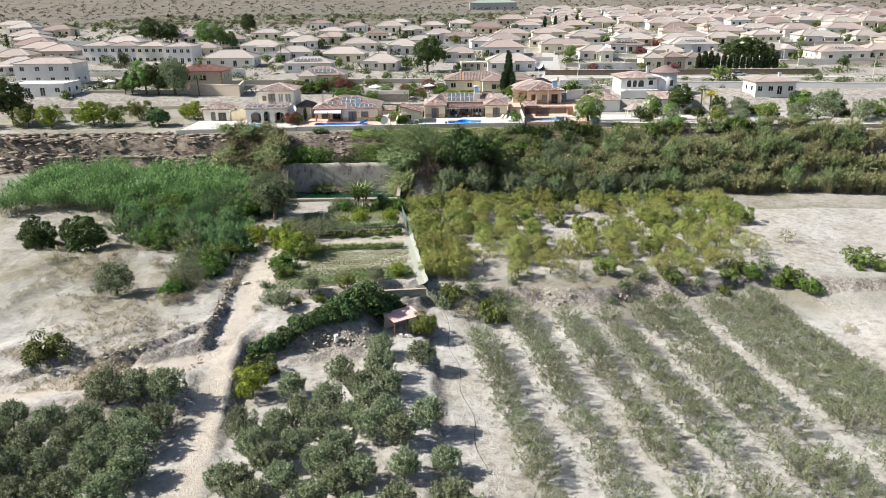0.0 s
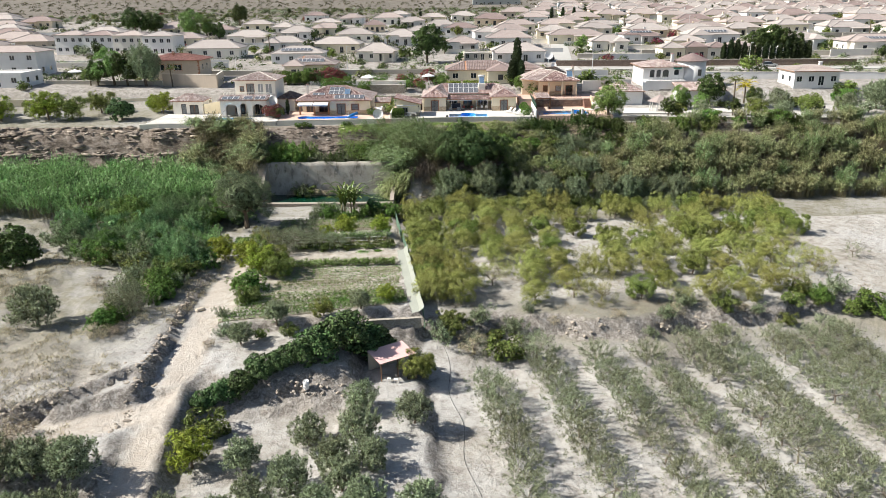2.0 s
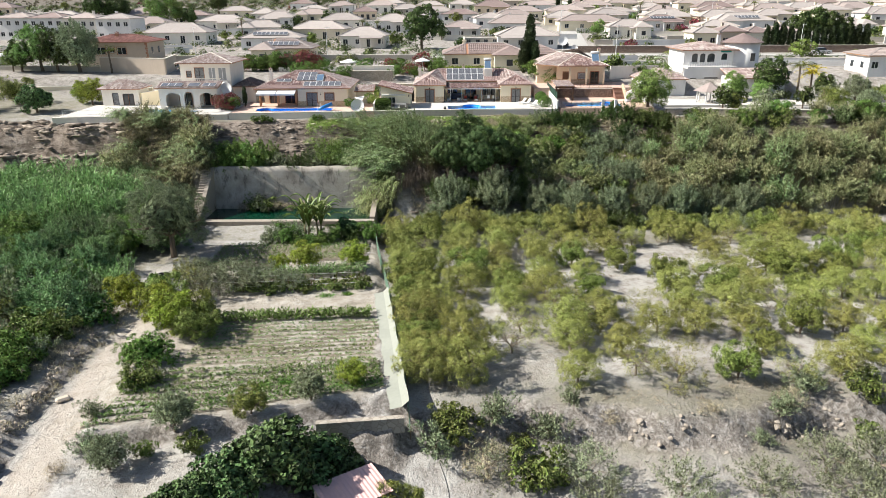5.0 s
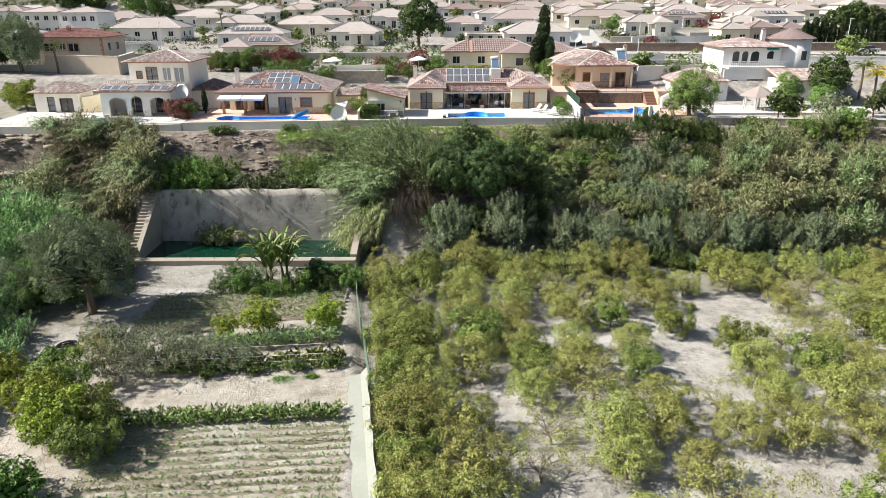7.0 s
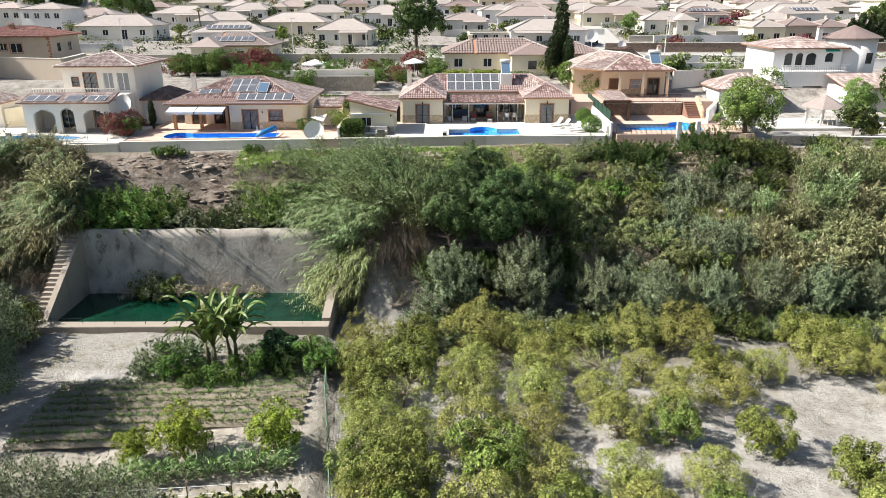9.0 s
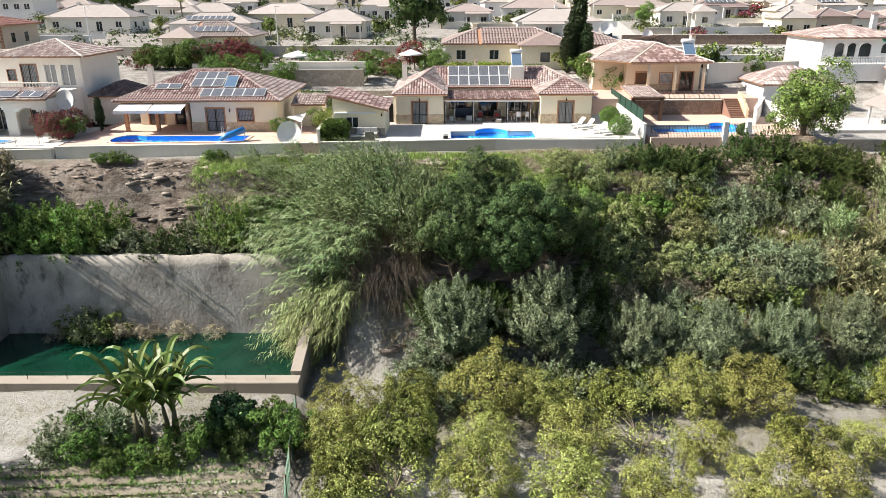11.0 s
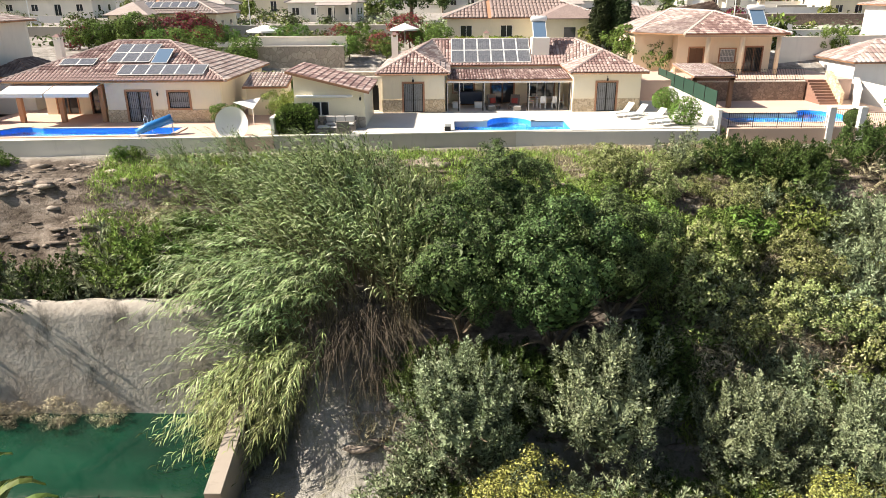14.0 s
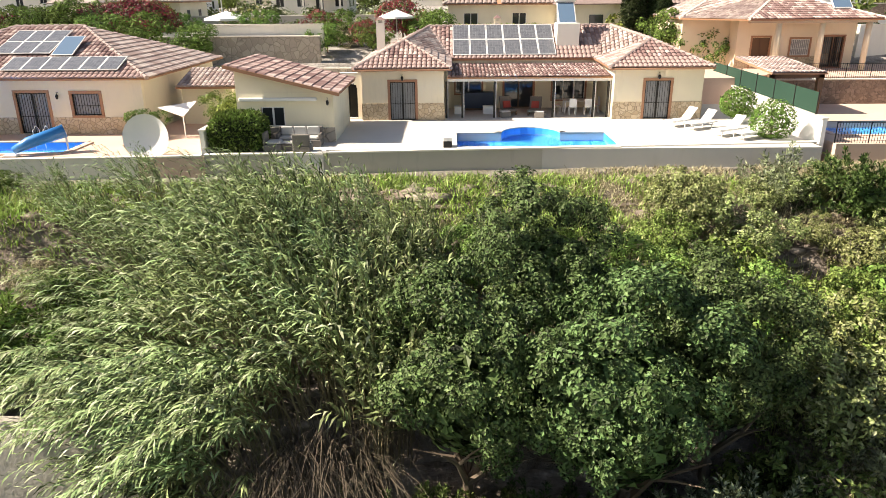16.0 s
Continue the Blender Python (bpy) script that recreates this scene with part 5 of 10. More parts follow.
def plain_villa(name, x, y, w, d, h, rise, wall="cream", roof="far_pink", rz=0.0, z=None, label="", porch=0, wins=4, seed=0, solar=0, flat=False, wing=0, tiled=False, storeys=1):
    """A house farther back: walls with recessed windows, a hipped roof with eaves, and what it has on it."""
    r = random.Random(seed + int(x * 7) + int(y * 3))
    z = ground_at(x, y) if z is None else z
    ob = thing(name, x, y, z, rz, label or "bungalow with pale render and a faded tile roof", "house", "houses of the town")
    n = max(2, wins)
    holes, cell = [], w / n
    for s in range(storeys):
        for i in range(n):
            ww, hh = min(1.3, cell * 0.5), 1.2
            sill = 0.9
            if i == n // 2 and s == 0:
                sill, hh = 0.05, 2.05
            c = -w / 2 + cell * (i + 0.5) + r.uniform(-0.2, 0.2) * cell * 0.3
            zs = s * (h / storeys) + sill
            holes.append((c - ww / 2, c + ww / 2, zs, min(zs + hh, h - 0.25)))
    bm = bmesh.new()
    wall_grid(bm, -w / 2, w / 2, -d / 2, -d / 2 + 0.3, -1.2, h, holes)
    box(bm, -w / 2, w / 2, d / 2 - 0.3, d / 2, -1.2, h)
    box(bm, -w / 2, -w / 2 + 0.3, -d / 2 + 0.302, d / 2 - 0.302, -1.2, h)
    box(bm, w / 2 - 0.3, w / 2, -d / 2 + 0.302, d / 2 - 0.302, -1.2, h)
    part("wall", bm, M[wall], ob)
    for a, b, c, e in holes:
        if y > 380:
            part("window", boxed(a, b, -d / 2 + 0.16, -d / 2 + 0.2, c, e), M["glass"], ob)
            continue
        wn_ = part("window", boxed(a - 0.02, b + 0.02, -d / 2 + 0.02, -d / 2 + 0.1, c, c + 0.06), M["white_paint"], ob)
        part("pane", boxed(a, b, -d / 2 + 0.16, -d / 2 + 0.2, c + 0.06, e), M["glass"], wn_)
        if y > 300:
            continue
        bm = bmesh.new()
        box(bm, (a + b) / 2 - 0.03, (a + b) / 2 + 0.03, -d / 2 + 0.11, -d / 2 + 0.15, c + 0.06, e)
        for q in (a, b - 0.06):
            box(bm, q, q + 0.06, -d / 2 + 0.11, -d / 2 + 0.15, c + 0.06, e)
        part("window_frame", bm, M["white_paint"], wn_)
    for s in (-1, 1) if y < 300 else ():
        xx = s * (w / 2 + 0.004)
        for k in (-0.22, 0.2):
            part("window", boxed(min(xx, xx - s * 0.03), max(xx, xx - s * 0.03), d * k - 0.5, d * k + 0.5, 0.9, 2.0), M["glass"], ob)
    o = 0.5
    if flat:
        bm = boxed(-w / 2 + 0.3, w / 2 - 0.3, -d / 2 + 0.3, d / 2 - 0.3, h - 0.5, h - 0.25)
        part("roof", bm, M["paving"], ob)
    else:
        faces, a, b = hip(-w / 2 - o, w / 2 + o, -d / 2 - o, d / 2 + o, h, h + rise)
        if tiled:
            roof_local(ob, faces, M[roof])
        else:
            bm = bmesh.new()
            for f in faces:
                poly(bm, [Vector(p) for p in f], -0.12)
            part("roof", bm, M[roof], ob)
        bm = bmesh.new()
        for p, q in ((faces[0][0], a), (faces[0][1], b), (faces[2][0], b), (faces[2][1], a), (a, b)):
            if (Vector(p) - Vector(q)).length > 0.2:
                tube(bm, [Vector(p) + Vector((0, 0, 0.05)), Vector(q) + Vector((0, 0, 0.05))], 0.13, 5)
        part("ridge_cap", bm, M["far_pale"], ob)
    if wing:
        wx = wing * w * 0.27
        ww, dd = w * 0.36, 3.4
        bm = boxed(wx - ww / 2, wx + ww / 2, -d / 2 - dd + 0.6, -d / 2 - 0.01, -1.2, h - 0.02)
        p = part("wing_wall", bm, M[wall], ob)
        part("pane", boxed(wx - 0.6, wx + 0.6, -d / 2 - dd + 0.57, -d / 2 - dd + 0.597, 0.8, 2.0), M["glass"], p)
        f2 = [[(wx - ww / 2 - o, -d / 2 - dd, h), (wx + ww / 2 + o, -d / 2 - dd, h), (wx, -d / 2 - dd + 2.6, h + rise * 0.75)],
              [(wx + ww / 2 + o, -d / 2 - dd, h), (wx + ww / 2 + o, -d / 2, h + 0.02), (wx, -d / 2 + 3, h + rise * 0.75), (wx, -d / 2 - dd + 2.6, h + rise * 0.75)],
              [(wx - ww / 2 - o, -d / 2, h + 0.02), (wx - ww / 2 - o, -d / 2 - dd, h), (wx, -d / 2 - dd + 2.6, h + rise * 0.75), (wx, -d / 2 + 3, h + rise * 0.75)]]
        bm = bmesh.new()
        for f in f2:
            poly(bm, [Vector(p_) for p_ in f], -0.1)
        part("wing_roof", bm, M[roof], ob)
    if porch:
        px = porch * w * 0.2
        bm = bmesh.new()
        poly(bm, [(px - w * 0.26, -d / 2 - 2.6, h - 0.5), (px + w * 0.26, -d / 2 - 2.6, h - 0.5), (px + w * 0.26, -d / 2, h - 0.05), (px - w * 0.26, -d / 2, h - 0.05)], 0.1)
        p = part("porch_roof", bm, M[roof], ob)
        for k in (-0.24, 0, 0.24):
            part("porch_post", boxed(px + k * w - 0.14, px + k * w + 0.14, -d / 2 - 2.5, -d / 2 - 2.22, -0.4, h - 0.5), M[wall], ob)
    if solar:
        k = (d / 2 + o)
        up = Vector((0, k if w >= d else w / 2, rise)).normalized()
        for i in range(solar):
            m = Matrix((Vector((1, 0, 0)), up, Vector((1, 0, 0)).cross(up))).transposed().to_4x4()
            m.translation = Vector((-solar * 0.6 + i * 1.15 + r.uniform(-1, 1) * 0, -d / 2 + 0.7, h + 0.25 + 1.2 * up.z / up.y))
            pb = boxed(0, 1.08, 0, 1.75, 0, 0.05)
            bmesh.ops.transform(pb, matrix=m, verts=pb.verts)
            p = part("solar_panel", pb, M["frame"], ob)
            cb = boxed(0.05, 1.03, 0.05, 1.7, 0.051, 0.056)
            bmesh.ops.transform(cb, matrix=m, verts=cb.verts)
            part("glazing", cb, M["cell"], p)
    if r.random() < 0.7 and not flat:
        cx, cy = r.uniform(-0.3, 0.3) * w, r.uniform(0.0, 0.3) * d
        bm = boxed(cx - 0.3, cx + 0.3, cy - 0.3, cy + 0.3, h, h + rise + 0.5)
        box(bm, cx - 0.4, cx + 0.4, cy - 0.4, cy + 0.4, h + rise + 0.5, h + rise + 0.6)
        part("chimney", bm, M[wall], ob)
    return ob


def roof_local(ob, faces, mat):
    """Roof tiles in the thing's own coordinates."""
    bm = bmesh.new()
    for f in faces:
        poly(bm, [Vector(p) for p in f], -0.1)
    roof = part("roof", bm, M["terracotta_trim"], ob, "roof with rows of barrel tiles")
    tv, tf = [], []
    for f in faces:
        p = [Vector(q) for q in f]
        u = (p[1] - p[0]).normalized()
        n = u.cross(p[2] - p[0]).normalized()
        v = n.cross(u)
        flat = [((q - p[0]).dot(u), (q - p[0]).dot(v)) for q in p]
        k = min(a for a, b in flat) + 0.2
        while k < max(a for a, b in flat):
            s = span(flat, k)
            if s:
                t = s[0]
                while t < s[1] - 0.05:
                    ln = min(0.8, s[1] - t)
                    barrel(tv, tf, p[0] + u * k + v * t + n * 0.01, u, v, n, 0.4, ln * 1.05, 0.11)
                    t += 0.8
            k += 0.4
    c = new("tiling", mesh_from("tiling", tv, tf, [mat]))
    c.parent = roof
    tagged(c, kind="stuff")


main_villa()
casita()
left_villa()
hill_villa()
arch_villa()


# ---- terraces, pools and garden walls ----
def slab(name, pts, z0, z1, mat, label, category="terrace", kind="structure"):
    bm = outline_slab(bmesh.new(), pts, z0, z1)
    return tagged(part(name, bm, M[mat]), label, category, kind=kind)


def pool_outline(x0, x1, y0, y1, bulge=None):
    """Plan of a pool, with a rounded step end on its far side."""
    pts = [(x0, y0), (x1, y0), (x1, y1)]
    if bulge:
        a, b, d = bulge
        pts.append((b, y1))
        for i in range(1, 12):
            q = math.pi * i / 12
            pts.append(((a + b) / 2 + (b - a) / 2 * math.cos(q), y1 + d * math.sin(q)))
        pts.append((a, y1))
    pts.append((x0, y1))
    return pts


def pool(pts, z, label, tile="pool_tile", rim="paving", depth=1.35):
    """A sunk basin with rim stones, tiled walls and floor, and clear water."""
    cx, cy = sum(p[0] for p in pts) / len(pts), sum(p[1] for p in pts) / len(pts)
    ob = thing("swimming_pool", cx, cy, z, 0, label, "pool")
    bm = bmesh.new()
    ins = [(x + (cx - x) * 0.004, y + (cy - y) * 0.01) for x, y in pts]
    top = [bm.verts.new((x, y, z - 0.01)) for x, y in ins]
    low = [bm.verts.new((x, y, z - depth)) for x, y in ins]
    for i in range(len(pts)):
        j = (i + 1) % len(pts)
        bm.faces.new((top[j], top[i], low[i], low[j]))
    bm.faces.new(low)
    wpart("basin", bm, M[tile], ob)
    bm = bmesh.new()
    for i in range(len(pts)):
        a, b = Vector((*pts[i], z)), Vector((*pts[(i + 1) % len(pts)], z))
        d = (b - a)
        n = Vector((d.y, -d.x, 0)).normalized() * 0.32
        poly(bm, [a - Vector((0, 0, 0.03)), b - Vector((0, 0, 0.03)), b + n - Vector((0, 0, 0.03)), a + n - Vector((0, 0, 0.03))][::-1], 0.07)
    bmesh.ops.recalc_face_normals(bm, faces=bm.faces)
    wpart("rim", bm, M[rim], ob)
    bm = bmesh.new()
    bm.faces.new([bm.verts.new((x, y, z - 0.16)) for x, y in pts])
    w = wpart("water", bm, M["pool_water"], ob, "clear blue water")
    w.visible_shadow = False
    w.visible_shadow = False
    return ob


def holed_slab(name, outer, hole, z0, z1, mat, label):
    """A terrace slab with the plan of a pool cut out of it."""
    (a0, b0), (a1, b1) = outer
    bm = bmesh.new()
    for loop in ([(a0, b0), (a1, b0), (a1, b1), (a0, b1)], hole):
        v = [bm.verts.new((x, y, z1)) for x, y in loop]
        for i in range(len(v)):
            bm.edges.new((v[i], v[(i + 1) % len(v)]))
    bmesh.ops.triangle_fill(bm, edges=bm.edges[:], use_beauty=True, normal=(0, 0, 1))
    low = bmesh.ops.extrude_face_region(bm, geom=bm.faces[:])["geom"]
    bmesh.ops.translate(bm, vec=(0, 0, z0 - z1), verts=[e for e in low if isinstance(e, bmesh.types.BMVert)])
    bmesh.ops.recalc_face_normals(bm, faces=bm.faces[:])
    return tagged(part(name, bm, M[mat]), label, "terrace", kind="structure")


P2 = pool_outline(-2.85, 4.7, 156.3, 159.7, (-0.55, 2.45, 1.6))
holed_slab("terrace_1", ((-8.9, 155.9), (13.9, 175.0)), P2, -1.2, 0.0, "paving", "pale paved pool terrace before the villa")
tagged(part("terrace_2", boxed(-14.2, -8.902, 155.0, 175.0, -1.2, -0.004), M["paving"]), "pale paving round the annexe", "terrace", kind="structure")
pool(P2, 0.0, "blue tiled pool with a rounded step end")
P1 = [(-31.6, 155.0), (-21.0, 155.6), (-21.0, 158.0), (-30.4, 158.0), (-31.4, 158.4), (-32.3, 158.3), (-32.9, 157.4), (-32.9, 156.2), (-32.4, 155.3)]
tagged(part("terrace_3", outline_slab(bmesh.new(), [(-36.2, 153.6), (-14.2, 154.6), (-14.2, 155.2), (-36.2, 154.2)], -1.2, -0.02), M["pink_paving"]), "narrow paving along the garden wall", "terrace", kind="structure")
bm = bmesh.new()
box(bm, -36.2, -32.95, 154.4, 172, -1.2, -0.02)
box(bm, -20.95, -14.22, 154.8, 172, -1.2, -0.02)
box(bm, -32.95, -20.95, 158.45, 172, -1.2, -0.02)
outline_slab(bm, [(-32.95, 154.4), (-31.6, 154.4), (-31.6, 155.0), (-32.4, 155.3), (-32.9, 156.2), (-32.95, 156.2)], -1.2, -0.02)
outline_slab(bm, [(-31.6, 154.4), (-20.95, 154.8), (-20.95, 155.6), (-21.0, 155.6), (-31.6, 155.0)], -1.2, -0.02)
outline_slab(bm, [(-31.4, 158.4), (-30.4, 158.0), (-21.0, 158.0), (-20.95, 158.0), (-20.95, 158.45), (-32.3, 158.45), (-32.3, 158.3)], -1.2, -0.02)
outline_slab(bm, [(-32.95, 157.4), (-32.9, 157.4), (-32.3, 158.3), (-32.3, 158.45), (-32.95, 158.45)], -1.2, -0.02)
tagged(part("terrace_4", bm, M["pink_paving"]), "pink paved terrace round a long pool", "terrace", kind="structure")
pool(P1, 0.0, "long narrow blue pool with a round end", "pool_tile", "pink_paving")
P0 = [(-51.6, 155.6), (-49.2, 154.6), (-44.0, 154.4), (-41.6, 155.2), (-41.4, 156.2), (-43.5, 156.6), (-45.6, 157.4), (-47.5, 157.6), (-49.2, 156.9), (-51.2, 156.6)]
bm = bmesh.new()
box(bm, -61.0, -51.7, 151.2, 163, -1.2, -0.03)
box(bm, -41.3, -36.4, 153.2, 163, -1.2, -0.03)
box(bm, -51.7, -41.3, 157.7, 163, -1.2, -0.03)
box(bm, -51.7, -41.3, 152.4, 154.35, -1.2, -0.03)
outline_slab(bm, [(-51.7, 154.35), (-49.2, 154.35), (-49.2, 154.6), (-51.6, 155.6), (-51.2, 156.6), (-51.7, 156.6)], -1.2, -0.03)
outline_slab(bm, [(-49.2, 154.35), (-44.0, 154.35), (-44.0, 154.4), (-49.2, 154.6)], -1.2, -0.03)
outline_slab(bm, [(-44.0, 154.35), (-41.3, 154.35), (-41.3, 156.2), (-41.4, 156.2), (-41.6, 155.2), (-44.0, 154.4)], -1.2, -0.03)
outline_slab(bm, [(-41.4, 156.2), (-41.3, 156.2), (-41.3, 157.7), (-47.5, 157.7), (-47.5, 157.6), (-45.6, 157.4), (-43.5, 156.6)], -1.2, -0.03)
outline_slab(bm, [(-51.7, 156.6), (-51.2, 156.6), (-49.2, 156.9), (-47.5, 157.6), (-47.5, 157.7), (-51.7, 157.7)], -1.2, -0.03)
tagged(part("terrace_5", bm, M["paving"]), "pale terrace round a kidney-shaped pool", "terrace", kind="structure")
pool(P0, 0.0, "kidney-shaped pale blue pool", "pale_tile")
P3 = pool_outline(16.1, 25.0, 158.8, 162.6, (22.2, 24.6, 1.3))
holed_slab("terrace_6", ((14.9, 156.6), (29.5, 169.0)), P3, -1.2, 0.0, "pink_paving", "pink paved pool terrace below a stone wall")
pool(P3, 0.0, "blue pool with a rounded step end", "pool_tile", "pink_paving")
tagged(part("terrace_7", boxed(12.2, 29.5, 169.3, 186, -0.5, 1.62), M["pink_paving"]), "raised terrace of the peach house", "terrace", kind="structure")


def low_wall(name, pts, h0, h1, t, mat, label, cap="coping", over=0.05):
    """A garden wall along the line pts, with a coping on it."""
    ob = thing(name, *pts[0], h0, 0, label, "wall")
    for a, b in zip(pts, pts[1:]):
        a, b = Vector((*a, 0)), Vector((*b, 0))
        d = (b - a).normalized()
        n = Vector((-d.y, d.x, 0)) * t / 2
        bm = outline_slab(bmesh.new(), [(a + n).xy[:], (a - n).xy[:], (b - n).xy[:], (b + n).xy[:]][::1], h0, h1 - 0.07)
        bmesh.ops.recalc_face_normals(bm, faces=bm.faces)
        w = wpart("wall_run", bm, M[mat], ob)
        n2 = n * (1 + 2 * over / t)
        bm = outline_slab(bmesh.new(), [(a + n2).xy[:], (a - n2).xy[:], (b - n2).xy[:], (b + n2).xy[:]], h1 - 0.068, h1)
        bmesh.ops.recalc_face_normals(bm, faces=bm.faces)
        wpart("coping", bm, M[cap], w)
    return ob


low_wall("garden_wall", [(-14.2, 154.85), (14.1, 157.0)], -1.6, 0.06, 0.22, "greywall", "low rendered wall along the pool terrace")
low_wall("garden_wall", [(-36.3, 153.4), (-14.3, 154.75)], -1.6, 0.05, 0.22, "coping", "low pale wall along the terrace edge")
low_wall("garden_wall", [(-62, 151.0), (-36.5, 153.2)], -1.6, -0.12, 0.22, "coping", "low pale wall before the kidney pool")
low_wall("side_wall", [(14.35, 156.9), (15.0, 174.0)], -1.2, 1.15, 0.2, "white", "white wall between two gardens")
low_wall("side_wall", [(-14.3, 155.1), (-14.3, 163.0)], -1.2, 1.1, 0.2, "cream_pale", "cream wall between two gardens")
low_wall("terrace_wall", [(15.4, 169.1), (25.6, 169.1)], -0.5, 1.55, 0.3, "brown_stone", "brown stone retaining wall of the raised terrace")
low_wall("side_wall", [(29.6, 157.5), (30.2, 172.0)], -1.2, 1.5, 0.25, "white", "high white garden wall")


# ---- pond under the bank ----
def pond():
    x0, x1, yf, yb = -36.5, -13.4, 134.9, 141.9
    ob = thing("reservoir", -24.5, 135.5, -12.5, 0, "old concrete irrigation reservoir half full of green water", "reservoir", kind="structure")
    wpart("front_wall", boxed(x0 - 0.6, x1 + 0.7, yf - 1.0, yf, -13.2, -11.15, 0.05), M["concrete"], ob)
    bm = bmesh.new()
    poly(bm, [(x1, yf, -11.15), (x1 + 0.7, yf, -11.15), (x1 + 0.7, 142.8, -9.4), (x1, 142.8, -9.4)], 0.3)
    poly(bm, [(x1 + 0.02, yf, -14.4), (x1 + 0.02, yf, -11.2), (x1 + 0.02, 142.8, -9.45), (x1 + 0.02, 142.8, -14.4)], -0.6)
    wpart("side_rim", bm, M["concrete"], ob)
    bm = bmesh.new()
    n, v = 36, []
    for i in range(n + 1):
        x = x0 + (x1 + 0.3 - x0) * i / n
        top = -5.9 + 0.05 * math.sin(x * 0.9) + 0.04 * math.sin(x * 2.3)
        for j in range(11):
            u = j / 10
            v.append(bm.verts.new((x, yb + 0.9 * u + 0.06 * math.sin(x * 1.3 + j), -13.5 + (top + 13.5) * u)))
    for i in range(n):
        for j in range(10):
            bm.faces.new((v[i * 11 + j], v[(i + 1) * 11 + j], v[(i + 1) * 11 + j + 1], v[i * 11 + j + 1]))
    for i in range(n):
        a, b = v[i * 11 + 10], v[(i + 1) * 11 + 10]
        bm.faces.new((a, b, bm.verts.new(b.co + Vector((0, 0.5, -0.02))), bm.verts.new(a.co + Vector((0, 0.5, -0.02)))))
    wpart("back_wall", bm, M["lining"], ob, "high concrete lining wall with dark stains", True)
    bm = bmesh.new()
    poly(bm, [(x0, yf, -14.3), (x0, 142.8, -14.3), (x0, 142.8, -6), (x0, yf, -11.2)], 0.5)
    wpart("side_wall", bm, M["concrete"], ob)
    bm = bmesh.new()
    bm.faces.new([bm.verts.new(p) for p in ((x0, yf, -11.8), (x1, yf, -11.8), (x1, 142.6, -11.8), (x0, 142.6, -11.8))])
    wpart("water", bm, M["pond"], ob, "still dark green water")
    for i in range(20):
        u = i / 19
        y, z = yf + 0.2 + 7.2 * u, -11.3 + 5.2 * u
        wpart("stair_step", boxed(x0 - 0.9, x0 + 0.25, y, y + 0.45, z - 0.6, z), M["concrete"], ob)
    bm = bmesh.new()
    for k in range(9):
        x = x0 + 1.2 + k * 2.55
        tube(bm, [(x, yf - 0.5, -11.2), (x, yf - 0.5, -10.55)], 0.02, 4)
    for k in range(8):
        x = x0 + 1.2 + k * 2.55
        tube(bm, [(x, yf - 0.5, -10.6), (x + 1.27, yf - 0.5, -10.68), (x + 2.55, yf - 0.5, -10.6)], 0.008, 3)
    wpart("wire_fence", bm, M["dark_metal"], ob)


m = Mat("stained concrete lining", 0.95)
n1, n2 = m.noise(0.35, 6.0, 0.65), m.noise(0.8, 6.0, 0.7, (1.0, 0.3, 0.45))
base = m.ramp(n1, [(0.32, (0.25, 0.22, 0.187)), (0.5, (0.385, 0.35, 0.305)), (0.68, (0.49, 0.455, 0.405))])
m.colour(m.mix(m.ramp(n2, [(0.53, (0, 0, 0)), (0.66, (0.85, 0.85, 0.85))]), base, (0.10, 0.09, 0.075)))
m.bump(m.noise(4.0, 6.0), 0.5, 0.08)
M["lining"] = m.m
pond()


# ---- plants: one build of each kind ----
spray_kind("olive_a", 11, 2.4, 1.35, 1.2, 1.4, 190, 24, 0.5, 0.17, "olive", 0.36, 0.10, 0.14, 1.5, core=0.4)
spray_kind("olive_b", 12, 2.6, 1.4, 1.25, 1.45, 200, 24, 0.52, 0.17, "olive", 0.36, 0.11, 0.18, 1.5, core=0.4)
spray_kind("thin_a", 13, 2.3, 1.85, 0.95, 1.25, 120, 24, 0.65, 0.13, "olive_dry", 0.36, 0.06, 0.35, 1.0, "dead", core=0.0)
spray_kind("thin_b", 14, 2.4, 1.95, 1.0, 1.3, 125, 24, 0.65, 0.13, "olive_dry", 0.36, 0.06, 0.4, 1.0, "dead", core=0.0)
spray_kind("thin_c", 15, 2.4, 1.8, 1.0, 1.3, 60, 18, 0.65, 0.13, "olive_dry", 0.34, 0.07, 0.4, 1.0, "dead", core=0.0)
tree_kind("citrus_a", 21, 2.2, 1.6, 1.1, 1.25, 66, 120, 0.42, 0.078, "citrus", 0.08, 0.5, 0.35, "dead", 7, 0.55, 0.85, 3, core=0.25)
tree_kind("citrus_b", 22, 2.4, 1.75, 1.15, 1.35, 70, 120, 0.44, 0.078, "citrus", 0.08, 0.5, 0.35, "dead", 7, 0.55, 0.85, 3, core=0.25)
tree_kind("citrus_thin", 25, 2.3, 1.6, 1.05, 1.3, 40, 70, 0.45, 0.08, "citrus", 0.07, 0.4, 0.35, "dead", 9, 0.5, 0.85, 5, core=0.0)
tree_kind("citrus_c", 23, 2.4, 1.55, 1.15, 1.3, 62, 100, 0.40, 0.10, "citrus_green", 0.08, 0.55, 0.35, "bark", 6, 0.55, 0.85)
tree_kind("lemon", 24, 2.6, 1.4, 1.2, 1.5, 62, 84, 0.38, 0.125, "lemon", 0.1, 0.5, 0.35, "bark", 5, 0.5, 0.85)
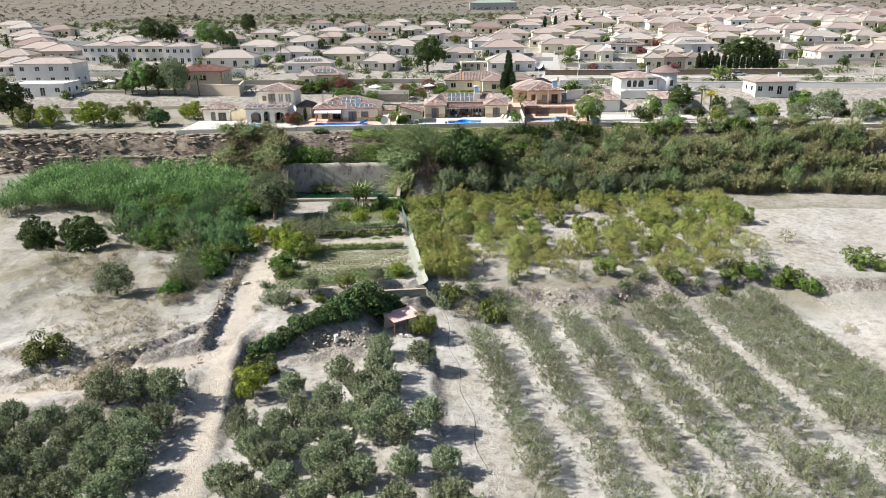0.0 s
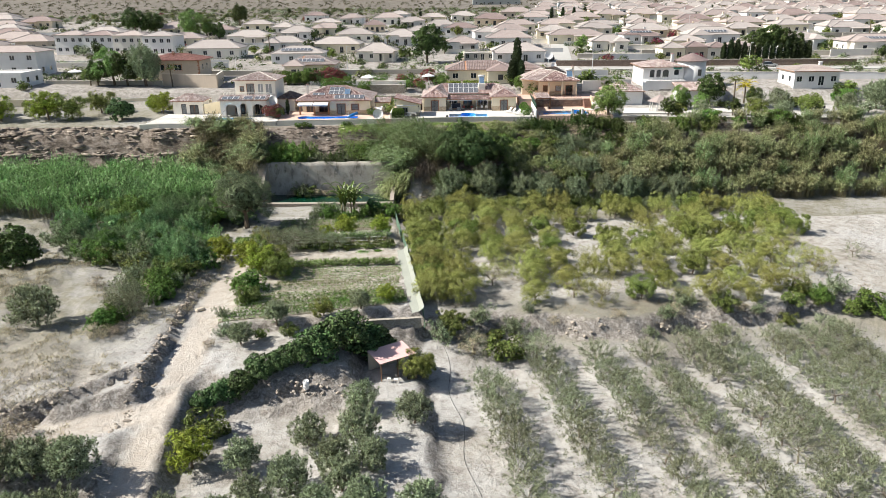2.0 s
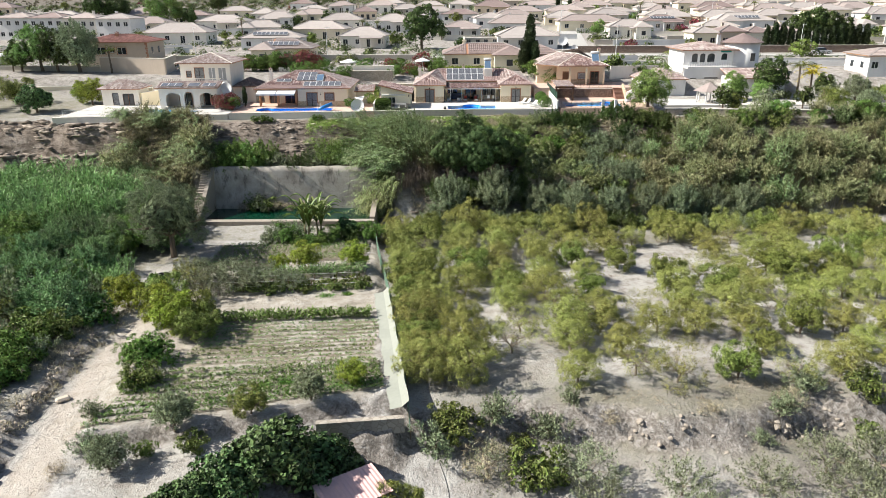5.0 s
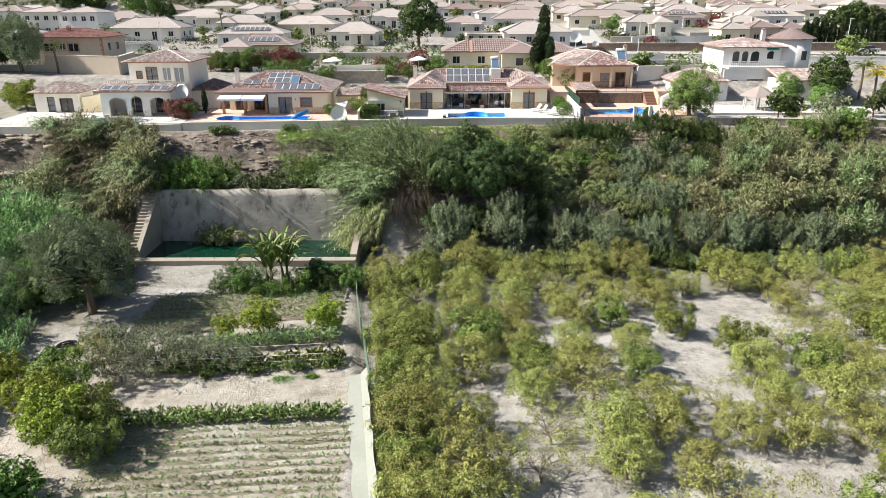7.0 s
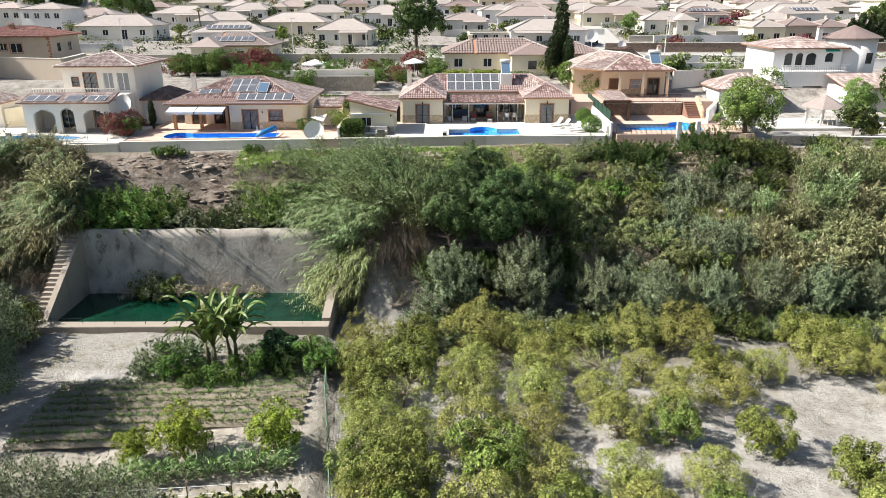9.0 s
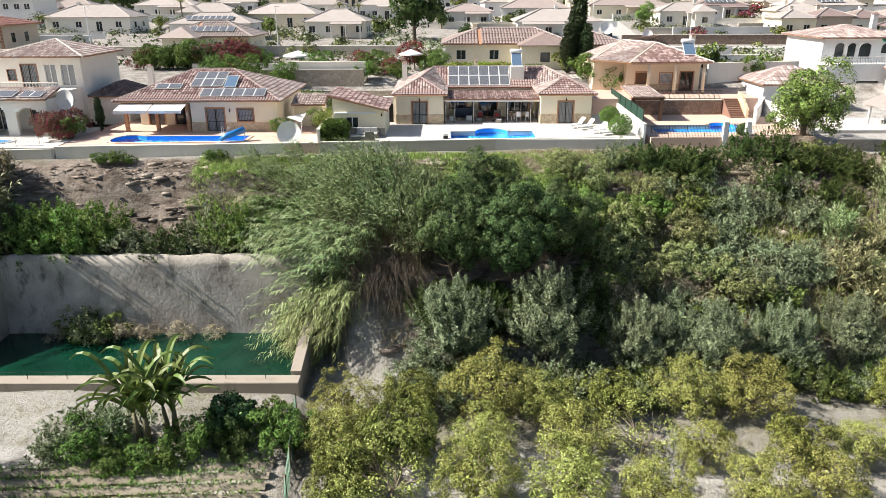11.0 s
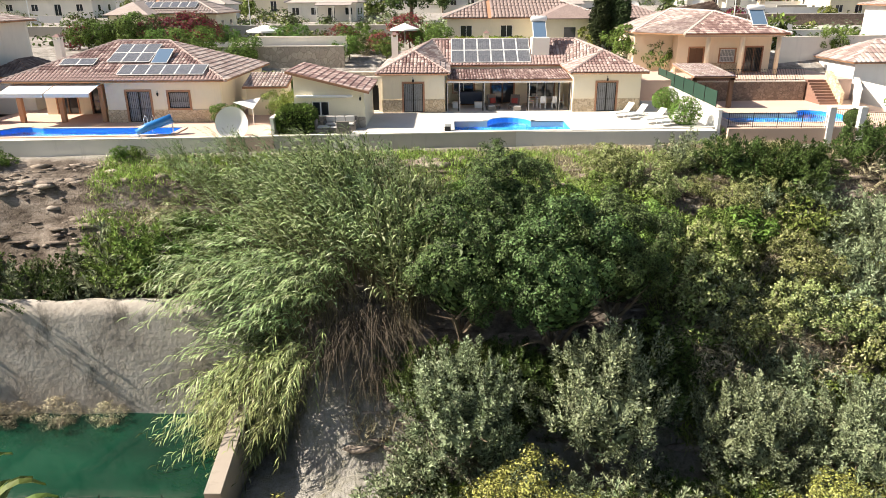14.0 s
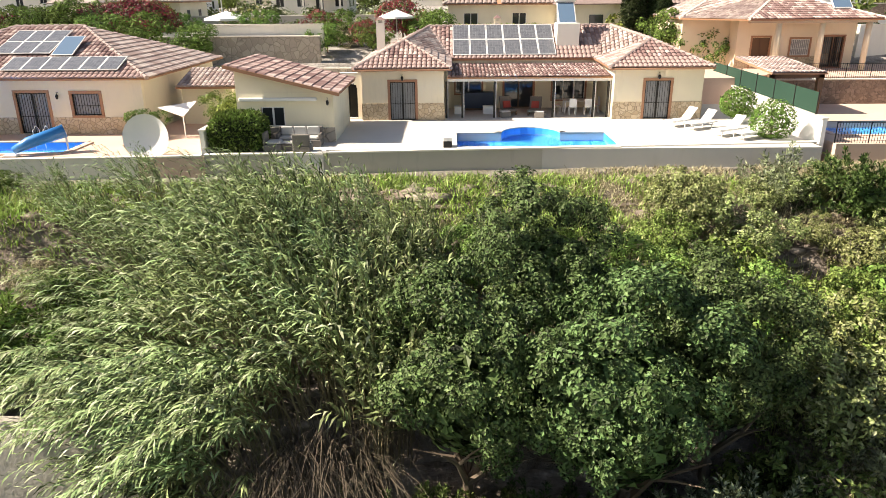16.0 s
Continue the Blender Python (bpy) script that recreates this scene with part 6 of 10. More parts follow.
tree_kind("fig", 31, 3.6, 2.4, 1.6, 2.0, 80, 44, 0.55, 0.27, "fig", 0.16, 0.6, 0.35, "bark", 6, 0.75, 0.8)
tree_kind("mulberry", 32, 8.6, 3.4, 3.7, 5.9, 84, 270, 0.7, 0.13, "fig", 0.2, 0.6, 0.6, "bark", 8, 0.6, 0.55)
tree_kind("mulberry_light", 33, 5.0, 2.1, 2.1, 2.7, 64, 170, 0.55, 0.12, "shade_tree", 0.16, 0.7, 0.6, "bark", 6, 0.55, 0.8)
tree_kind("round_tree", 34, 5.2, 2.75, 2.5, 2.7, 80, 130, 0.75, 0.17, "shade_tree", 0.2, 0.75, 0.35, "bark", 8, 0.55, 0.95)
spray_kind("silver", 41, 4.0, 1.8, 1.7, 1.9, 230, 100, 0.75, 0.095, "silver", 0.42, 0.14, 0.22, 1.3)
spray_kind("silver_b", 43, 4.0, 1.9, 1.6, 1.9, 200, 100, 0.85, 0.095, "silver", 0.42, 0.14, 0.35, 1.3)
spray_kind("pepper", 42, 7.0, 3.6, 2.5, 3.4, 300, 50, 0.8, 0.17, "wild", 0.36, 0.3, 0.35, 0.8)
tree_kind("pepper_big", 44, 9.0, 5.2, 3.9, 5.5, 150, 150, 0.75, 0.15, "pepper", 0.32, 0.55, 0.3, "bark", 8, 0.4, 0.75, 3)
tree_kind("bush", 51, 1.4, 1.15, 0.8, 0.7, 40, 36, 0.32, 0.17, "vine", 0.05, 0.5, 0.35, "bark", 5, 0.5, 0.9)
tree_kind("green_bush", 54, 1.6, 1.25, 0.95, 0.85, 46, 40, 0.34, 0.18, "hedge", 0.05, 0.5, 0.35, "bark", 5, 0.5, 0.9)
tree_kind("creeper", 55, 1.8, 1.7, 1.1, 0.9, 60, 76, 0.36, 0.105, "creeper", 0.05, 0.7, 0.5, "dead", 9, 0.55, 0.5, 5)
spray_kind("grey_bush", 52, 1.4, 1.1, 0.8, 0.7, 60, 26, 0.6, 0.15, "silver", 0.34, 0.05, 0.5)
tree_kind("dry_bush", 53, 1.2, 1.1, 0.6, 0.5, 40, 26, 0.30, 0.26, "dry_grass", 0.04, 0.4, 0.35, "dead", 7, 0.1, 0.9, core=0.0)
tree_kind("dark_tree", 56, 5.0, 2.1, 1.9, 2.9, 80, 44, 0.5, 0.27, "pine", 0.16, 0.6, 0.35, "bark", 5, 0.55, 0.8)
tree_kind("cypress", 57, 6.0, 0.62, 2.9, 3.1, 130, 46, 0.26, 0.2, "cypress", 0.1, 0.55, 0.1, "bark", 3, 0.45, 1.0)
tree_kind("red_bush", 58, 1.6, 1.15, 0.85, 0.95, 44, 80, 0.32, 0.1, "bougainvillea", 0.05, 0.6, 0.35, "bark", 5, 0.55, 0.9)
tree_kind("fine_bush", 50, 1.6, 1.2, 0.9, 0.85, 46, 90, 0.33, 0.095, "hedge", 0.05, 0.6, 0.35, "bark", 5, 0.55, 0.9)
spray_kind("thicket_bush", 49, 1.6, 1.25, 0.95, 0.9, 110, 50, 0.5, 0.10, "wild", 0.4, 0.05, 0.35, 0.9)
spray_kind("shelf_bush", 48, 1.6, 1.25, 0.95, 0.9, 110, 50, 0.5, 0.10, "shade_tree", 0.4, 0.05, 0.35, 1.1)
spray_kind("dark_bush", 59, 1.4, 1.1, 0.75, 0.7, 90, 60, 0.42, 0.08, "pine", 0.4, 0.05, 0.4, 0.7)
M["dead_cane"] = plain("dead canes", (0.12, 0.094, 0.066), 0.9)
stems_kind("cane_a", 61, 80, 5.4, 1.0, 18, 0.75, 0.15, "cane", droop=0.7, spread=1.0, first=0.32)
stems_kind("cane_lean", 62, 48, 6.2, 1.4, 32, 0.80, 0.10, "cane", droop=0.55, spread=1.2, lean=(-1.7, -0.8))
stems_kind("cane_over", 66, 48, 5.2, 1.2, 32, 0.66, 0.12, "cane", droop=1.2, spread=1.2, lean=(-2.9, -2.0), first=0.35)
stems_kind("cane_hang", 63, 50, 4.2, 1.2, 30, 0.6, 0.12, "cane_pale", droop=2.3, spread=1.1, lean=(-2.2, -2.8), first=0.3)
stems_kind("cane_dry", 64, 80, 5.4, 1.1, 18, 0.72, 0.16, "cane_dry", droop=1.0, spread=1.0, first=0.3, open_angle=0.7)
stems_kind("cane_green", 65, 60, 4.2, 0.9, 14, 0.8, 0.15, "cane_green", droop=0.5, spread=1.6)
stems_kind("cane_brown", 67, 60, 4.8, 1.2, 22, 0.55, 0.12, "cane_brown", droop=2.0, spread=1.1, lean=(-1.2, -2.4), first=0.3)
stems_kind("dead_canes", 69, 110, 4.2, 1.2, 2, 0.4, 0.06, "dead_cane", "dead_cane", droop=2.6, spread=1.0, lean=(0.2, -2.6))
R = random.Random(5)


def turn():
    return R.uniform(0, 360)


# ---- lower right field: thin olives in rows ----
for x75 in (1.6, 8.3, 14.4, 19.9, 25.8, 29.4, 35.4, 39.4, 43.0):
    y = 44.0
    while y < 93:
        x = x75 - 0.15 * (y - 75) + R.uniform(-0.35, 0.35)
        if y < bank_y(x) - 3.2 and x < 47.5 - 0.1 * (90 - y) + 3 and R.random() > 0.06:
            plant(R.choice(("thin_a", "thin_b", "thin_a", "thin_b", "thin_c", "thin_b")), "olive_tree", x, y, R.uniform(0.95, 1.25), turn(), "thin grey-green olive tree in an orchard row", "tree", "olive rows")
        y += R.uniform(2.5, 3.1)

# ---- middle and left olive groves ----
for x0, ys in ((-3.6, (54.3, 49.0)), (-5.1, (60.6,)), (-7.0, (73.3,)), (-11.6, (75.5, 70.1, 63.8, 58.6, 51.5, 46.0)), (-15.8, (71.2, 64.9, 59.4, 54.0, 48.5)), (-20.4, (67.3, 60.3, 54.4, 49.0)), (-24.2, (59.9, 51.7, 46.2)), (-7.8, (57.5, 52.5, 47.0)), (-9.8, (66.5, 61.0)), (-13.6, (67.0, 61.5, 56.0, 50.5)), (-18.2, (62.0, 57.0, 51.5)), (-22.4, (56.5, 51.0)), (-1.5, (47.0,)), (-13.8, (45.0,)), (-18.0, (46.0,))):
    for y in ys:
        plant(R.choice(("olive_a", "olive_b")), "olive_tree", x0 + R.uniform(-0.5, 0.5), y, R.uniform(0.98, 1.2), turn(), "round silvery green olive tree on bare soil", "tree", "middle olive grove")
for i in range(7):
    for j in range(6):
        x, y = -33.0 - i * 3.6 + R.uniform(-0.5, 0.5), 45.0 + j * 3.9 + R.uniform(-0.5, 0.5)
        if y < 64.5 + 0.42 * (x + 38) + 1.5:
            plant(R.choice(("olive_a", "olive_b")), "olive_tree", x, y, R.uniform(1.12, 1.36), turn(), "dense olive tree beside the dirt track", "tree", "left olive grove")
plant("lemon", "lemon_tree", -25.3, 67.8, 1.25, 40, "bright green lemon tree beside the track", "tree")
plant("bush", "shrub", -25.3, 72.4, 1.6, 80, "dark green shrub beside the track", "shrub")

# ---- citrus orchard ----
for i in range(14):
    for j in range(11):
        x, y = -5.6 + i * 4.25 + R.uniform(-0.7, 0.7), 95.8 + j * 4.0 + R.uniform(-0.6, 0.6)
        if y < bank_y(x) + 1.6 or y > 133.6 or x > 46 + 0.25 * (y - 104):
            continue
        if math.hypot((x - 23.5) / 3.6, (y - 121) / 3.0) < 1 or math.hypot((x - 15.5) / 3.2, (y - 112.5) / 2.0) < 1 or R.random() < (0.03 if x < 10 else 0.08):
            continue
        kind = R.choice(("citrus_a", "citrus_b", "citrus_a", "citrus_thin", "citrus_c")) if y < 130 else R.choice(("citrus_c", "citrus_b"))
        plant(kind, "citrus_tree", x, y, R.uniform(1.0, 1.4) * (1.1 if x < 10 else 1.0), turn(), "yellowing citrus tree in a dry orchard", "tree", "citrus orchard")
for k in range(15):
    plant(R.choice(("citrus_c", "citrus_b")), "citrus_tree", -4.9 - 0.14 * (k * 2.5) * (1 if k < 9 else 0.9) + R.uniform(-0.35, 0.35), 96 + k * 2.5, R.uniform(1.0, 1.25), turn(), "dense citrus tree along the garden fence", "tree", "citrus orchard")
# scrub along the lip between orchard and lower field
for k in range(26):
    x = -4 + k * 2.1 + R.uniform(-0.8, 0.8)
    if 9 < x < 15:
        continue
    plant(R.choice(("bush", "grey_bush", "grey_bush", "dry_bush")), "shrub", x, bank_y(x) + R.uniform(-2.6, 0.8), R.uniform(0.6, 1.25), turn(), "low scrub on the stony lip of a terrace", "shrub", "scrub on the lip")
for x, y, s, kd in ((3.1, 87.0, 1.7, "bush"), (-0.5, 87.6, 1.4, "dry_bush"), (-4.0, 89.0, 1.3, "grey_bush"), (42, 96.6, 1.0, "green_bush"), (47, 95.5, 1.4, "green_bush"), (49.5, 93.5, 1.1, "green_bush"), (59.1, 98.6, 1.8, "bush"), (62, 97, 1.4, "bush"), (50, 83.4, 0.8, "dry_bush")):
    plant(kd, "shrub", x, y, s, turn(), "green shrub at the edge of the sandy field", "shrub")
plant("thin_c", "bare_tree", 52.9, 109.2, 0.9, 10, "small half bare tree on open ground", "tree")

# ---- bank below the houses ----
cane_label = "tall green cane with long drooping leaves"
for x, y, s in ((-6.2, 144.8, 1.05), (-7.4, 146.0, 1.1), (-8.8, 145.2, 1.1), (-7.8, 148.2, 0.95), (-9.6, 147.4, 1.0), (-10.8, 146.0, 1.05), (-11.4, 148.6, 0.9), (-5.4, 147.6, 0.9), (-9.2, 149.6, 0.8), (-13.0, 147.6, 0.9), (-13.2, 149.8, 0.75), (-15.0, 149.4, 0.7), (-6.6, 150.0, 0.7), (-11.2, 150.8, 0.65), (-17.0, 150.4, 0.55), (-4.2, 149.2, 0.65), (-15.4, 151.6, 0.5), (-18.8, 151.2, 0.45)):
    cane("cane_lean", "cane_clump", x, y, s * R.uniform(0.92, 1.08), R.uniform(-18, 18), cane_label + " leaning over the reservoir", "cane", "canes over the reservoir")
for x, y, s in ((-5.4, 143.2, 1.1), (-6.4, 144.4, 1.15), (-4.9, 145.2, 1.0), (-7.2, 146.2, 1.0), (-5.8, 147.0, 0.9), (-8.6, 147.8, 0.85), (-4.4, 147.8, 0.75), (-10.0, 149.0, 0.7)):
    cane("cane_a", "cane_clump", x, y, s * R.uniform(0.95, 1.1), turn(), cane_label + " standing upright on the bank", "cane", "canes over the reservoir")
for x, y, s in ((-9.0, 143.6, 1.1), (-10.0, 143.8, 1.15), (-11.4, 144.2, 1.15), (-12.6, 145.2, 1.05), (-10.2, 142.6, 1.0), (-11.6, 142.8, 1.05), (-13.8, 146.4, 0.9), (-15.4, 147.6, 0.8), (-16.8, 148.8, 0.7), (-14.4, 145.0, 1.0), (-15.2, 146.0, 0.9), (-13.2, 143.8, 1.05)):
    cane("cane_over", "cane_clump", x, y, s * R.uniform(0.92, 1.08), R.uniform(-20, 20), cane_label + " bowed over the reservoir", "cane", "canes over the reservoir")
for x, y, s in ((-10.4, 141.4, 1.15), (-11.6, 141.8, 1.15), (-12.6, 142.8, 1.1), (-11.0, 140.4, 1.0), (-12.0, 140.6, 0.95), (-13.4, 144.0, 0.95), (-12.8, 141.6, 1.0)):
    cane("cane_hang", "cane_clump", x, y, s, R.uniform(-20, 20), "paler cane hanging down the bank", "cane", "canes over the reservoir")
for x, y, s in ((-7.4, 142.6, 1.15), (-6.2, 142.2, 1.0), (-8.4, 142.2, 1.15), (-6.8, 140.8, 0.8), (-9.2, 141.6, 1.0), (9.0, 143.4, 0.7), (10.8, 142.8, 0.75), (12.4, 142.4, 0.7), (7.4, 143.2, 0.6), (14.2, 143.0, 0.6), (11.6, 144.4, 0.6)):
    cane("dead_canes", "dead_cane_clump", x, y, s, R.uniform(-15, 15), "bare dry canes hanging down the bank", "cane", "dead canes")
for x, y, s, kd in ((-2.6, 141.8, 0.92, "mulberry"), (1.6, 141.0, 1.0, "mulberry"), (4.8, 142.6, 0.84, "mulberry"), (-0.4, 145.4, 0.8, "mulberry"), (2.8, 146.4, 0.95, "mulberry_light"), (6.4, 145.6, 0.95, "mulberry_light"), (-4.6, 146.6, 0.75, "mulberry_light"), (5.2, 149.2, 0.66, "mulberry_light"), (10.4, 145.8, 0.85, "mulberry_light"), (0.8, 149.6, 0.62, "mulberry_light"), (-2.4, 149.4, 0.55, "mulberry_light")):
    plant(kd, "mulberry_tree", x, y, s, turn(), "dense dark broad-leaved tree on the bank", "tree", "trees on the bank", sink=0.9)
for i, (x, y, s) in enumerate(((-2.7, 137.8, 1.5), (3.5, 138.0, 1.58), (9.9, 137.3, 1.28), (14.4, 136.6, 1.28), (19.4, 137.2, 1.15), (24.6, 138.0, 1.2), (28.8, 137.4, 1.25), (33.2, 138.2, 1.1), (37.4, 137.6, 1.25))):
    plant(("silver", "silver_b")[i % 2], "wild_olive", x, y, s, turn(), "silver-leaved wild olive at the foot of the bank", "tree", "wild olives")
for k in range(48):
    plant(R.choice(("grey_bush", "grey_bush", "dark_bush")), "shrub", R.uniform(-7, 40), R.uniform(132.6, 137.2), R.uniform(0.8, 1.35), turn(), "grey-green weeds at the foot of the bank", "shrub", "weeds at the bank")
for k in range(46):
    x = -5.5 + k * 1.15 + R.uniform(-0.4, 0.4)
    plant(R.choice(("grey_bush", "grey_bush", "bush")), "shrub", x, 134.6 + R.uniform(-0.9, 1.1), R.uniform(0.5, 0.95), turn(), "grey-green weeds at the foot of the bank", "shrub", "weeds at the bank")
for x, y, s, kd in ((9.2, 143.6, 1.5, "creeper"), (11.2, 142.4, 1.35, "creeper"), (10.4, 145.4, 1.4, "creeper"), (13.6, 143.2, 1.2, "creeper"), (15.4, 142.8, 1.25, "creeper"), (15.0, 145.4, 1.2, "creeper"), (8.0, 142.0, 1.3, "bush"), (12.6, 140.6, 1.2, "grey_bush"), (6.4, 141.6, 1.2, "bush"), (17.6, 141.4, 1.4, "creeper"), (7.6, 139.8, 1.1, "bush"), (10.6, 139.4, 1.2, "dry_bush"), (9.0, 140.8, 1.3, "dry_bush"), (14.8, 140.4, 1.1, "bush"), (20.5, 141.0, 1.3, "bush"), (16.6, 148.0, 1.3, "bush"), (12.4, 147.6, 1.2, "green_bush"), (7.2, 148.2, 1.2, "green_bush")):
    plant(kd, "creeper_mound", x, y, s, turn(), "yellow-green creeper over dry twigs on the bank", "shrub", "creepers on the bank")
for x, y, s, kd in ((13.8, 151.8, 1.8, "dark_bush"), (15.8, 152.0, 1.6, "dark_bush"), (18.4, 152.2, 1.4, "dark_bush"), (21.4, 152.4, 1.7, "dark_bush"), (24.0, 152.4, 1.7, "dark_bush"), (26.0, 151.4, 1.5, "dark_bush"), (29.0, 151.6, 1.3, "dark_bush"), (23.0, 149.2, 1.6, "dark_bush"), (27.0, 148.4, 1.4, "dark_bush"), (60, 149, 1.4, "dark_bush"), (63, 148, 1.6, "dark_bush"), (56, 150, 1.3, "dark_bush"), (66, 147.5, 1.6, "dark_bush")):
    plant(kd, "shrub", x, y, s, turn(), "dark dense shrub along the top of the bank", "shrub", "shrubs on the bank top")
for k in range(34):
    plant(R.choice(("dark_bush", "fine_bush", "dark_bush", "bush", "dry_bush")), "shrub", R.uniform(14, 62), R.uniform(149.6, 153.0), R.uniform(1.0, 1.7), turn(), "dark scrub along the top of the bank", "shrub", "shrubs on the bank top")
for k in range(26):
    plant(R.choice(("creeper", "dry_bush", "grey_bush", "creeper")), "shrub", R.uniform(6, 18), R.uniform(146, 153.4), R.uniform(0.5, 1.1), turn(), "tangled dry scrub on the upper bank", "shrub", "scrub on the upper bank")
for k in range(16):
    plant(R.choice(("dry_bush", "dry_bush", "grey_bush")), "shrub", R.uniform(8.0, 15.5), R.uniform(139.4, 143.6), R.uniform(0.9, 1.5), turn(), "dry pale twigs and weeds on the bank", "shrub", "dry scrub on the bank")
for k in range(20):
    plant("grey_bush", "shrub", R.uniform(17, 26), R.uniform(141.5, 149), R.uniform(0.9, 1.4), turn(), "grey-green scrub hanging on the bank", "shrub", "grey scrub on the bank")
for i in range(31):
    for j in range(4):
        x, y = 26.5 + i * 1.9 + R.uniform(-0.8, 0.8), 139.4 + j * 2.5 + R.uniform(-0.7, 0.7)
        if x < 30 and j == 3:
            continue
        kd = R.choice(("cane_dry", "cane_a", "cane_dry")) if x > 33 else R.choice(("cane_a", "cane_dry"))
        cane(kd, "cane_clump", x, y, R.uniform(0.75, 1.25) * (1.0 if j < 3 else 0.75), turn(), "tall cane thicket with dry yellowed leaves", "cane", "cane thicket")
for k in range(26):
    cane(R.choice(("cane_dry", "cane_a")), "cane_clump", R.uniform(31, 78), R.uniform(148.5, 151.0), R.uniform(0.55, 0.85), turn(), "tall cane thicket with dry yellowed leaves", "cane", "cane thicket")
for x in (78, 82, 86, 90, 94):
    for y in (138, 142, 146):
        cane("cane_dry", "cane_clump", x + R.uniform(-1, 1), y + R.uniform(-1, 1), 1.2, turn(), "tall cane thicket with dry yellowed leaves", "cane", "cane thicket")
# dark-leaved shrubs added to stand in for the shaded hollow below the trees
for k in range(16):
    plant("dark_bush", "shrub", -5.0 + k * 0.85 + R.uniform(-0.3, 0.3), R.uniform(138.8, 141.4), R.uniform(1.2, 1.7), turn(), "dark shrubs added to deepen the shade under the bank trees", "shrub", "undergrowth below the trees")
# shelf over the reservoir
for x, y, s, kd in ((-35.0, 145.0, 2.0, "shelf_bush"), (-33.2, 145.6, 2.1, "shelf_bush"), (-31.2, 145.0, 2.1, "shelf_bush"), (-29.4, 145.4, 1.9, "shelf_bush"), (-26.6, 144.8, 1.7, "grey_bush"), (-24.0, 145.0, 1.8, "dark_bush"), (-21.6, 145.2, 1.9, "grey_bush"), (-19.8, 145.6, 1.9, "shelf_bush"), (-18.2, 146.0, 1.6, "fine_bush"), (-36.2, 146.0, 1.6, "fine_bush"), (-31.8, 151.8, 0.55, "fine_bush"), (-30.6, 152.0, 0.6, "fine_bush"), (-29.6, 152.0, 0.45, "fine_bush"), (-23.0, 153.0, 0.45, "fine_bush"), (-22.2, 153.1, 0.4, "fine_bush"), (-17.0, 148.6, 1.2, "fine_bush"), (-19.6, 149.0, 1.0, "dry_bush")):
    plant(kd, "shrub", x, y, s, turn(), "leafy green shrub on the shelf over the reservoir", "shrub", "shrubs over the reservoir")
for x, s, kd in ((-31.6, 0.9, "dry_bush"), (-29.4, 1.3, "grey_bush"), (-28.4, 1.1, "bush"), (-25.4, 0.8, "dry_bush"), (-22.8, 0.9, "dry_bush"), (-27.4, 1.0, "dry_bush"), (-30.4, 1.0, "bush"), (-20.4, 0.7, "dry_bush")):
    plant(kd, "shrub", x, 141.4, s, turn(), "dark weeds growing at the foot of the reservoir wall", "shrub", "weeds in the reservoir", z=-11.75)
for k in range(84):
    x, y = R.uniform(-51, -36.6), R.uniform(143.8, 150.5)
    kd = R.choice(("cane_dry", "cane_brown", "cane_over", "cane_brown"))
    cane(kd, "cane_clump", x, y, R.uniform(1.15, 1.5) - 0.07 * (y - 143.8), R.uniform(-20, 60), "brownish cane drooping over the cliff", "cane", "canes on the left bank")
for x, y in ((-38.4, 142.2), (-37.2, 142.8), (-40.5, 141.8)):
    cane("dead_canes", "dead_cane_clump", x, y, 1.0, R.uniform(-15, 15), "bare dry canes hanging down the bank", "cane", "dead canes")
# scrub added in place of the brown shadows left of the reservoir
for k in range(26):
    plant(R.choice(("bush", "bush", "dry_bush", "grey_bush")), "shrub", R.uniform(-46, -36.6), R.uniform(131, 143), R.uniform(0.8, 1.6), turn(), "tangled scrub added to darken the shadowed ground beside the reservoir", "shrub", "scrub beside the reservoir")
